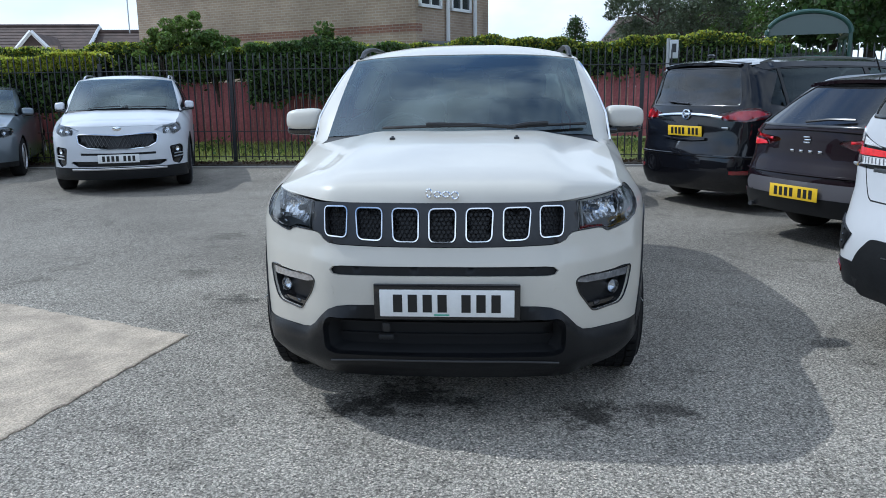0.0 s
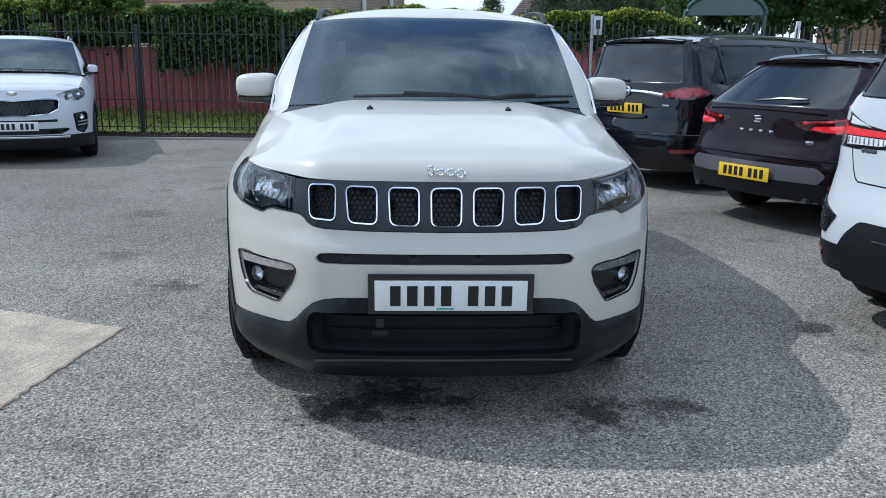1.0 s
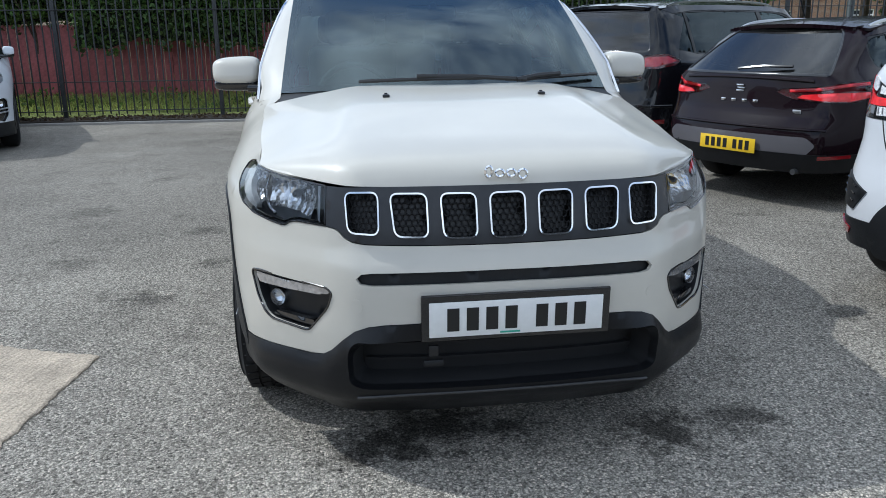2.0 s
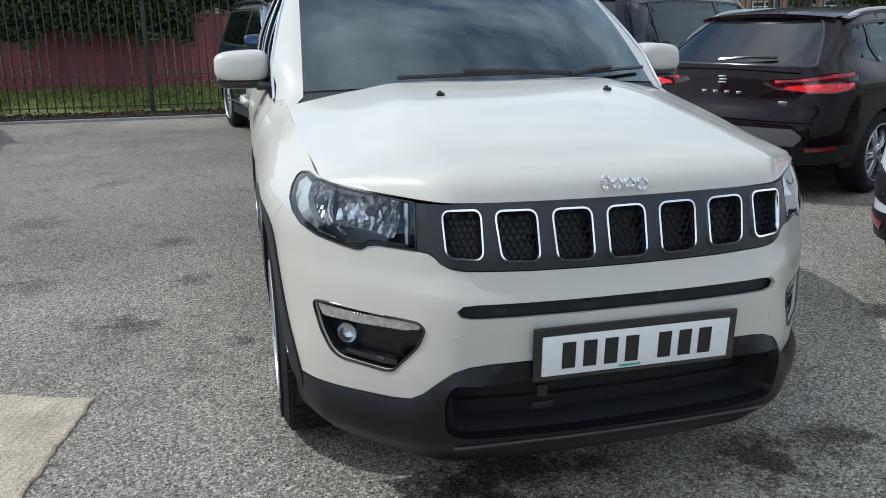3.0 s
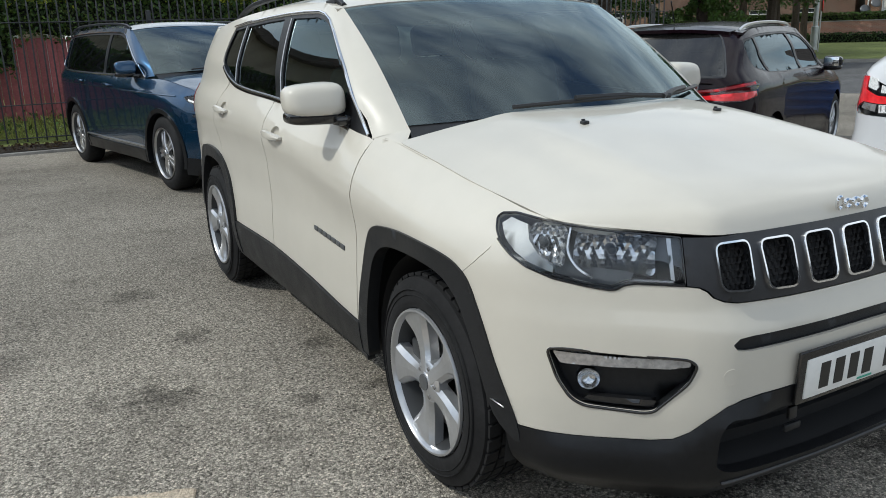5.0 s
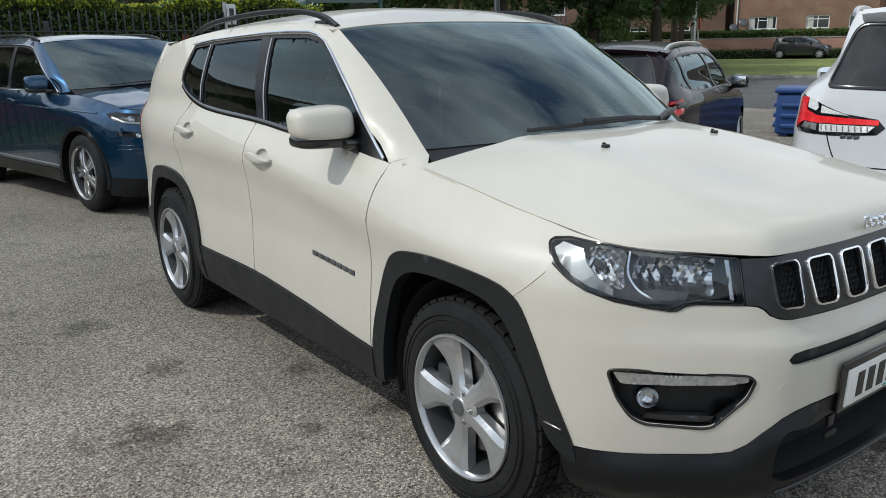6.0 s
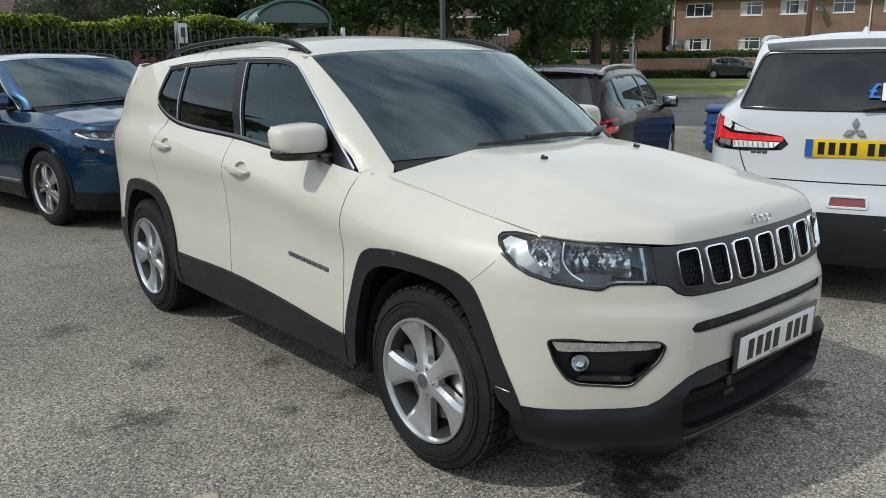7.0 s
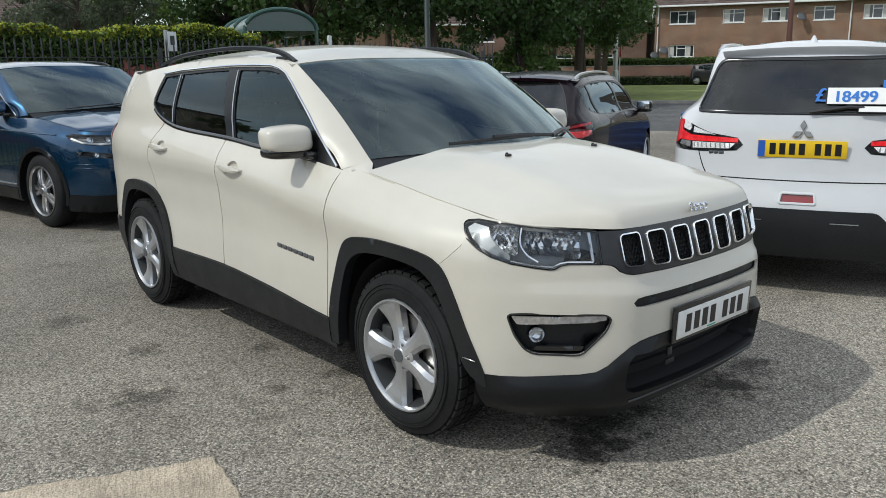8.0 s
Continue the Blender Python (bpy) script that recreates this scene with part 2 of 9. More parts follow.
# the white car's shell
JEEP_EDGE_Z = pchip([-0.80, -0.463, 0.19, 0.45, 0.9], [0.925, 0.945, 1.04, 1.075, 1.10])
JEEP_EDGE_X = pchip([-0.80, -0.463, 0.19, 0.45, 0.9], [0.50, 0.735, 0.758, 0.765, 0.78])
jeep_shell = Shell(
    [(0, -0.872), (0.2, -0.868), (0.41, -0.846), (0.51, -0.798), (0.595, -0.722), (0.69, -0.628), (0.772, -0.525), (0.828, -0.415), (0.860, -0.300),
     (0.880, -0.10), (0.880, 0.3), (0.874, 0.9), (0.874, 1.5), (0.872, 2.2), (0.866, 2.7), (0.835, 3.1), (0.77, 3.33), (0.62, 3.44), (0.3, 3.49), (0, 3.50)],
    front=[(0.15, 0.12), (0.22, 0.07), (0.30, 0.03), (0.40, 0.012), (0.50, 0.0), (0.60, 0.0), (0.680, 0.005), (0.705, 0.012), (0.735, 0.032), (0.78, 0.040), (0.90, 0.075), (0.96, 0.095), (1.1, 0.16)],
    side=[(0.15, 0.07), (0.25, 0.04), (0.35, 0.015), (0.45, 0.004), (0.58, 0.006), (0.70, 0.012), (0.82, 0.006), (0.92, 0.0), (0.99, 0.010), (1.04, 0.035), (1.08, 0.060), (1.13, 0.074),
          (1.2, 0.086), (1.3, 0.114), (1.4, 0.149), (1.5, 0.196), (1.54, 0.228), (1.58, 0.273), (1.62, 0.348)],
    rear=[(0.2, 0.10), (0.35, 0.03), (0.5, 0.0), (0.7, 0.02), (0.9, 0.06), (1.05, 0.09), (1.2, 0.18), (1.35, 0.32), (1.5, 0.48), (1.6, 0.56)],
    edge=(0.30, 0.62, JEEP_EDGE_Z, JEEP_EDGE_X), rise=(0.5, 2.2, 0.085), crease=(pchip([-0.4, 0.0, 0.48, 1.2, 1.8, 2.6, 3.3], [0.84, 0.85, 0.868, 0.972, 0.985, 0.975, 0.96]), 0.016, 0.12, -0.35, 3.2))


# ---------------------------------------------------------------- building tools
from mathutils.geometry import delaunay_2d_cdt


def mesh_object(name, verts, faces, material, parent=None, label="", flat=False, mats=None, face_mats=None):
    me = bpy.data.meshes.new(name)
    me.from_pydata([tuple(map(float, v)) for v in verts], [], [tuple(map(int, f)) for f in faces])
    me.update()
    me.materials.append(material)
    for x in mats or ():
        me.materials.append(x)
    if face_mats is not None:
        me.polygons.foreach_set("material_index", np.asarray(face_mats, dtype=np.int32))
    if not flat:
        me.polygons.foreach_set("use_smooth", np.ones(len(me.polygons), dtype=bool))
    ob = new(name, me)
    if parent is not None:
        ob.parent = parent
    if label:
        tagged(ob, label)
    return ob


def part(name, bm, material, parent=None, label="", flat=False):
    """Links a bmesh as one mesh object under a thing or a part."""
    me = bpy.data.meshes.new(name)
    bmesh.ops.recalc_face_normals(bm, faces=bm.faces)
    bm.to_mesh(me)
    bm.free()
    me.materials.append(material)
    if not flat:
        for p in me.polygons:
            p.use_smooth = True
        me.set_sharp_from_angle(angle=radians(38))
    ob = new(name, me)
    if parent is not None:
        ob.parent = parent
    if label:
        tagged(ob, label)
    return ob


def thing(name, label, category, m=None, group="", kind=""):
    ob = new(name)
    ob.empty_display_size = 0.2
    if m is not None:
        ob.matrix_basis = m
    return tagged(ob, label, category, group, kind)


def box(sx, sy, sz, at=(0, 0, 0), bevel=0.0, seg=2, rot=None):
    bm = bmesh.new()
    bmesh.ops.create_cube(bm, size=1.0)
    bmesh.ops.scale(bm, vec=(sx, sy, sz), verts=bm.verts)
    if bevel:
        bmesh.ops.bevel(bm, geom=list(bm.edges), offset=bevel, segments=seg, affect="EDGES", profile=0.5)
    if rot is not None:
        bmesh.ops.transform(bm, matrix=rot, verts=bm.verts)
    bmesh.ops.translate(bm, vec=at, verts=bm.verts)
    return bm


def joined(*bms):
    out = bmesh.new()
    for b in bms:
        me = bpy.data.meshes.new("tmp")
        b.to_mesh(me)
        b.free()
        out.from_mesh(me)
        bpy.data.meshes.remove(me)
    return out


def tube(points, r, sides=8, closed=False, taper=None):
    """A round bar along points."""
    pts = [Vector(p) for p in points]
    bm = bmesh.new()
    rings = []
    n = len(pts)
    up = Vector((0, 0, 1))
    for i, p in enumerate(pts):
        a = pts[(i - 1) % n] if closed or i else p
        b = pts[(i + 1) % n] if closed or i < n - 1 else p
        d = (b - a).normalized()
        u = up if abs(d.dot(up)) < 0.95 else Vector((1, 0, 0))
        x = d.cross(u).normalized()
        y = x.cross(d).normalized()
        rr = r if taper is None else r * taper[i]
        rings.append([bm.verts.new(p + (x * math.cos(2 * math.pi * k / sides) + y * math.sin(2 * math.pi * k / sides)) * rr) for k in range(sides)])
    for i in range(n if closed else n - 1):
        q, w = rings[i], rings[(i + 1) % n]
        for k in range(sides):
            bm.faces.new((q[k], q[(k + 1) % sides], w[(k + 1) % sides], w[k]))
    if not closed:
        bm.faces.new(rings[0][::-1])
        bm.faces.new(rings[-1])
    return bm


def lathe(profile, n=48, axis="x"):
    """A solid of revolution about the x axis; profile: (along, radius)."""
    bm = bmesh.new()
    rings = []
    for a, r in profile:
        rings.append([bm.verts.new((a, r * math.cos(2 * math.pi * k / n), r * math.sin(2 * math.pi * k / n))) for k in range(n)])
    for i in range(len(rings) - 1):
        for k in range(n):
            bm.faces.new((rings[i][k], rings[i][(k + 1) % n], rings[i + 1][(k + 1) % n], rings[i + 1][k]))
    return bm


def inside(pts, poly):
    pts, poly = np.asarray(pts, float), np.asarray(poly, float)
    x, y = pts[:, 0, None], pts[:, 1, None]
    a, b = poly, np.roll(poly, -1, axis=0)
    c = ((a[:, 1] > y) != (b[:, 1] > y)) & (x < (b[:, 0] - a[:, 0]) * (y - a[:, 1]) / (b[:, 1] - a[:, 1] + 1e-15) + a[:, 0])
    return c.sum(1) % 2 == 1


def dense(poly, step):
    out = []
    n = len(poly)
    for i in range(n):
        a, b = np.array(poly[i], float), np.array(poly[(i + 1) % n], float)
        k = max(1, int(math.ceil(np.hypot(*(b - a)) / step)))
        out += [tuple(a + (b - a) * j / k) for j in range(k)]
    return out


def rounded(poly, r=0.02, seg=4):
    """The polygon with its corners rounded."""
    out = []
    n = len(poly)
    for i in range(n):
        p, a, b = np.array(poly[i], float), np.array(poly[i - 1], float), np.array(poly[(i + 1) % n], float)
        u, w = a - p, b - p
        lu, lw = np.hypot(*u), np.hypot(*w)
        k = min(r, lu * 0.45, lw * 0.45)
        s, e = p + u / lu * k, p + w / lw * k
        for j in range(seg + 1):
            t = j / seg
            out.append(tuple((1 - t) ** 2 * s + 2 * t * (1 - t) * p + t * t * e))
    return out


def curve(pts, n=8):
    """An open curve through points, rounded off (Catmull-Rom)."""
    p = np.array(pts, float)
    e = np.vstack([2 * p[0] - p[1], p, 2 * p[-1] - p[-2]])
    out = []
    for i in range(1, len(e) - 2):
        a, b, c, d = e[i - 1:i + 3]
        for t in np.linspace(0, 1, n, endpoint=False):
            out.append(tuple(0.5 * (2 * b + (c - a) * t + (2 * a - 5 * b + 4 * c - d) * t * t + (3 * b - a - 3 * c + d) * t ** 3)))
    out.append(tuple(p[-1]))
    return out


def cells(poly, holes, step):
    """Triangles that fill a polygon less its holes."""
    outer = dense(poly, step)
    loops = [outer] + [dense(h, step) for h in holes]
    verts, edges = [], []
    for lp in loops:
        o = len(verts)
        verts += lp
        edges += [(o + i, o + (i + 1) % len(lp)) for i in range(len(lp))]
    lo, hi = np.min(outer, axis=0), np.max(outer, axis=0)
    gx, gy = np.arange(lo[0] + step * 0.5, hi[0], step), np.arange(lo[1] + step * 0.5, hi[1], step)
    if len(gx) and len(gy):
        g = np.array([(x + (0.25 * step if j % 2 else -0.25 * step), y) for j, y in enumerate(gy) for x in gx])
        g = g[inside(g, outer)]
        for h in holes:
            if len(g):
                g = g[~inside(g, h)]
        b = np.array(verts)
        if len(g):
            keep = np.ones(len(g), bool)
            for i in range(0, len(g), 400):
                d = ((g[i:i + 400, None, :] - b[None]) ** 2).sum(2).min(1)
                keep[i:i + 400] = d > (0.55 * step) ** 2
            verts = verts + [tuple(v) for v in g[keep]]
    vs, _, fs, *_ = delaunay_2d_cdt([Vector(v) for v in verts], edges, [], 0, 1e-6)
    v = np.array([tuple(q) for q in vs])
    f = np.array([tuple(q) for q in fs if len(q) == 3])
    c = v[f].mean(1)
    ok = inside(c, outer)
    for h in holes:
        ok &= ~inside(c, h)
    f = f[ok]
    used = np.unique(f)
    m = -np.ones(len(v), int)
    m[used] = np.arange(len(used))
    return v[used], m[f]


def face_normals(p, f):
    n = np.cross(p[f[:, 1]] - p[f[:, 0]], p[f[:, 2]] - p[f[:, 0]])
    vn = np.zeros_like(p)
    for k in range(3):
        np.add.at(vn, f[:, k], n)
    return vn / (np.linalg.norm(vn, axis=1, keepdims=True) + 1e-12)


def patch(name, poly, surf, material, parent, holes=(), step=0.03, lip=0.012, off=0.0, out=(0, 0, 0), label="", flip=None):
    """A panel: the polygon laid on a surface, with its rim turned in by lip and the whole set out by off. out: a point inside the car."""
    v, f = cells(poly, holes, step)
    p = surf(v)
    n = face_normals(p, f)
    mid = (p - np.array(out, float))
    if flip is None:
        flip = (n * mid).sum() < 0
    if flip:
        f, n = f[:, ::-1], -n
    p = p + n * off
    verts, faces = list(p), [tuple(t) for t in f]
    if lip:
        count = {}
        for t in f:
            for a, b in ((t[0], t[1]), (t[1], t[2]), (t[2], t[0])):
                count[(a, b)] = 1
        edge = [e for e in count if (e[1], e[0]) not in count]
        ids = sorted({i for e in edge for i in e})
        o = len(verts)
        top = {i: o + k for k, i in enumerate(ids)}
        verts += [p[i] for i in ids]
        o = len(verts)
        low = {i: o + k for k, i in enumerate(ids)}
        verts += [p[i] - n[i] * lip for i in ids]
        faces += [(top[b], top[a], low[a], low[b]) for a, b in edge]
    return mesh_object(name, verts, faces, material, parent, label)


def strip(name, a, b, material, parent, bulge=0.0, centre=(0, 0, 0), cols=6, label="", thick=0.02):
    """A bowed band between two curves with as many points each."""
    a, b = np.array(a, float), np.array(b, float)
    verts = []
    c = np.array(centre, float)
    for i in range(len(a)):
        for j in range(cols + 1):
            t = j / cols
            q = a[i] * (1 - t) + b[i] * t
            d = q - c
            d[1] = 0 if bulge >= 0 else d[1]
            verts.append(q + d / np.linalg.norm(d) * abs(bulge) * 4 * t * (1 - t))
    w = cols + 1
    faces = [(i * w + j, i * w + j + 1, (i + 1) * w + j + 1, (i + 1) * w + j) for i in range(len(a) - 1) for j in range(cols)]
    p = np.array(verts)
    f = np.array(faces)
    n = np.cross(p[f[:, 1]] - p[f[:, 0]], p[f[:, 2]] - p[f[:, 0]])
    if (n * (p[f].mean(1) - c)).sum() < 0:
        faces = [q[::-1] for q in faces]
    return mesh_object(name, verts, faces, material, parent, label)


def bar_on(name, pts, surf, w, h, material, parent, out=(0, 0, 0), closed=False, label=""):
    """A raised strip of half-width w and height h that follows a line on a surface."""
    q = np.array(pts, float)
    n = len(q)
    prev, nxt = np.roll(q, 1, 0), np.roll(q, -1, 0)
    if not closed:
        prev[0], nxt[-1] = q[0], q[-1]
    d = nxt - prev
    d /= np.linalg.norm(d, axis=1, keepdims=True) + 1e-12
    side = np.stack([-d[:, 1], d[:, 0]], 1)
    lanes = [surf(q + side * k) for k in (-w, -w * 0.55, w * 0.55, w)]
    base = surf(q)
    e = surf(q + d * 1e-3) - base
    g = surf(q + side * 1e-3) - base
    nm = np.cross(e, g)
    nm /= np.linalg.norm(nm, axis=1, keepdims=True) + 1e-12
    if (nm * (base - np.array(out, float))).sum() < 0:
        nm = -nm
    rows = [lanes[0] - nm * 0.002, lanes[0] + nm * h * 0.5, lanes[1] + nm * h, lanes[2] + nm * h, lanes[3] + nm * h * 0.5, lanes[3] - nm * 0.002]
    verts = [r[i] for i in range(n) for r in rows]
    k = len(rows)
    faces = []
    for i in range(n if closed else n - 1):
        j = (i + 1) % n
        for c in range(k - 1):
            faces.append((i * k + c, i * k + c + 1, j * k + c + 1, j * k + c))
    if not closed:
        faces += [tuple(range(k)), tuple((n - 1) * k + c for c in range(k))[::-1]]
    bm = bmesh.new()
    vs = [bm.verts.new(tuple(v)) for v in verts]
    for fc in faces:
        bm.faces.new([vs[i] for i in fc])
    return part(name, bm, material, parent, label)


def mirrored(poly):
    return [(-a, b) for a, b in poly]


# ---------------------------------------------------------------- wheels
def tread_blocks(r, x0, x1, n=44):
    bm = bmesh.new()
    w = (x1 - x0)
    for k in range(n):
        for c, (u0, u1) in enumerate(((0.02, 0.24), (0.29, 0.47), (0.53, 0.71), (0.76, 0.98))):
            a0 = 2 * math.pi * (k + (0.25 if c % 2 else 0)) / n
            a1 = a0 + 2 * math.pi / n * 0.80
            q = []
            for rr in (r - 0.010, r):
                for a, u in ((a0, u0), (a0 + 0.02, u1), (a1 + 0.02, u1), (a1, u0)):
                    q.append(bm.verts.new((x0 + w * u, rr * math.sin(a), rr * math.cos(a))))
            bm.faces.new(q[4:8])
            for i in range(4):
                bm.faces.new((q[i], q[(i + 1) % 4], q[4 + (i + 1) % 4], q[4 + i]))
    return bm


def flared_spoke(shape, deep, face):
    """A wide faceted spoke along +z: (radius, half-width) pairs, a raised middle and sloping flanks."""
    bm = bmesh.new()
    rows = []
    f = pchip([a for a, b in shape], [b for a, b in shape])
    r0, r1 = shape[0][0], shape[-1][0]
    for i in range(13):
        z = r0 + (r1 - r0) * i / 12
        w = float(f(z))
        t = i / 12
        x = face + 0.016 * math.sin(math.pi * min(t * 1.15, 1.0)) * 0.8 + 0.004 * t
        q = 0.55 if t < 0.6 else 0.55 + 0.30 * (t - 0.6) / 0.4
        rows.append([bm.verts.new(v) for v in ((x + deep, -w * 1.02, z), (x + 0.014, -w, z), (x + 0.002, -w * q, z), (x, 0, z), (x + 0.002, w * q, z), (x + 0.014, w, z), (x + deep, w * 1.02, z))])
    for a, b in zip(rows, rows[1:]):
        for k in range(6):
            bm.faces.new((a[k], a[k + 1], b[k + 1], b[k]))
    return bm


def spoke_mesh(r0, r1, w0, w1, deep, face, bow=0.02):
    """One spoke along +z, seen from -x: a bevelled bar that widens at the rim."""
    bm = bmesh.new()
    rows = []
    n = 7
    for i in range(n):
        t = i / (n - 1)
        z = r0 + (r1 - r0) * t
        w = w0 + (w1 - w0) * (t ** 2.3)
        x = face + bow * (t - 0.35) ** 2 * 2 + (0.012 * t)
        rows.append([bm.verts.new(v) for v in ((x + deep, -w * 1.0, z), (x + 0.010, -w, z), (x, -w * 0.72, z), (x + 0.004, 0, z), (x, w * 0.72, z), (x + 0.010, w, z), (x + deep, w * 1.0, z))])
    for a, b in zip(rows, rows[1:]):
        for k in range(6):
            bm.faces.new((a[k], a[k + 1], b[k + 1], b[k]))
    return bm


def wheel(car, at, radius, rim, width, side, spokes=5, pairs=False, spoke_w=(0.030, 0.062), tread=True, label="", alloy=None, shape=None):
    """A wheel whose outer face looks along side (-1 or +1 in x). at: the middle of its outer face."""
    alloy = alloy or ALLOY
    hub = new("wheel")
    hub.empty_display_size = 0.1
    hub.parent = car
    tagged(hub, label or "alloy wheel with a black tyre")
    m = pose(*at, 0, 0, 0 if side < 0 else 180)
    hub.matrix_basis = m
    w = width
    # tyre: local -x is the outer face
    sh = 0.030
    prof = [(0.012, rim + 0.004), (0.004, rim + 0.014), (0.001, rim + 0.035), (0.004, rim + (radius - rim) * 0.55), (0.012, radius - 0.035), (0.022, radius - 0.014), (0.040, radius - (0.009 if tread else 0.002)),
            (w * 0.5, radius - (0.008 if tread else 0)), (w - 0.040, radius - (0.009 if tread else 0.002)), (w - 0.02, radius - 0.016), (w - 0.004, radius - 0.05), (w, rim + 0.03), (w - 0.01, rim)]
    bm = lathe(prof, 64 if tread else 40)
    if tread:
        tagged(part("tread", tread_blocks(radius, 0.026, w - 0.026), RUBBER, hub, flat=True), kind="stuff")
        for rr in (rim + 0.050, radius - 0.050):
            bm = joined(bm, lathe([(0.0042, rr - 0.002), (-0.0005, rr), (0.0042, rr + 0.002)], 64))
    tyre = part("tyre", bm, RUBBER, hub, "black rubber tyre")
    # rim barrel and lip
    bm = lathe([(0.006, rim + 0.006), (-0.002, rim + 0.004), (-0.003, rim - 0.003), (0.004, rim - 0.008), (0.016, rim - 0.011)], 64)
    part("rim", bm, alloy, hub, "silver alloy rim")
    # barrel darker than the lip: shade between the spokes put into its colour
    part("barrel", lathe([(0.016, rim - 0.011), (0.09, rim - 0.030), (w - 0.02, rim - 0.022), (w - 0.015, rim + 0.002)], 48), ALLOY_DARK, hub, "inside of the rim, its grey darkened for shade")
    part("wheel_back", lathe([(0.10, 0.0), (0.10, rim - 0.03)], 32), DARK, hub)
    part("brake_disc", joined(lathe([(0.075, 0.07), (0.072, 0.09), (0.072, rim * 0.70), (0.088, rim * 0.70)], 40)), STEEL, hub)
    cal = box(0.05, 0.07, 0.14, (0.070, rim * 0.58, 0.02), 0.012)
    part("brake_caliper", cal, ALLOY_DARK, hub)
    for k in range(spokes):
        a = 2 * math.pi * (k + 0.69) / spokes
        if shape:
            bm = flared_spoke(shape, 0.045, 0.004)
        elif pairs:
            bm = joined(*[_turn(spoke_mesh(0.04, rim - 0.012, spoke_w[0], spoke_w[1], 0.030, 0.012), d) for d in (-0.16, 0.16)])
        else:
            bm = spoke_mesh(0.030, rim - 0.003, spoke_w[0], spoke_w[1], 0.045, 0.010)
        bmesh.ops.transform(bm, matrix=Matrix.Rotation(a, 4, "X"), verts=bm.verts)
        part("spoke", bm, alloy, hub, flat=bool(shape))
    bm = lathe([(0.05, 0.072), (0.020, 0.070), (0.013, 0.060), (0.010, 0.036), (0.006, 0.034), (0.003, 0.030), (0.001, 0.0)], 32)
    part("hub_cap", bm, alloy, hub)
    part("centre_badge", lathe([(0.004, 0.0275), (-0.001, 0.026), (-0.002, 0.0)], 28), LAMP_GREY, hub)
    for k in range(5):
        a = 2 * math.pi * (k + 0.75) / 5
        bm = lathe([(0.016, 0.009), (0.010, 0.0085), (0.008, 0.006), (0.008, 0.0)], 6)
        bmesh.ops.translate(bm, vec=(0, 0.050 * math.sin(a), 0.050 * math.cos(a)), verts=bm.verts)
        part("wheel_nut", bm, STEEL, hub)
    return hub


def _turn(bm, a):
    bmesh.ops.transform(bm, matrix=Matrix.Rotation(a, 4, "X"), verts=bm.verts)
    return bm


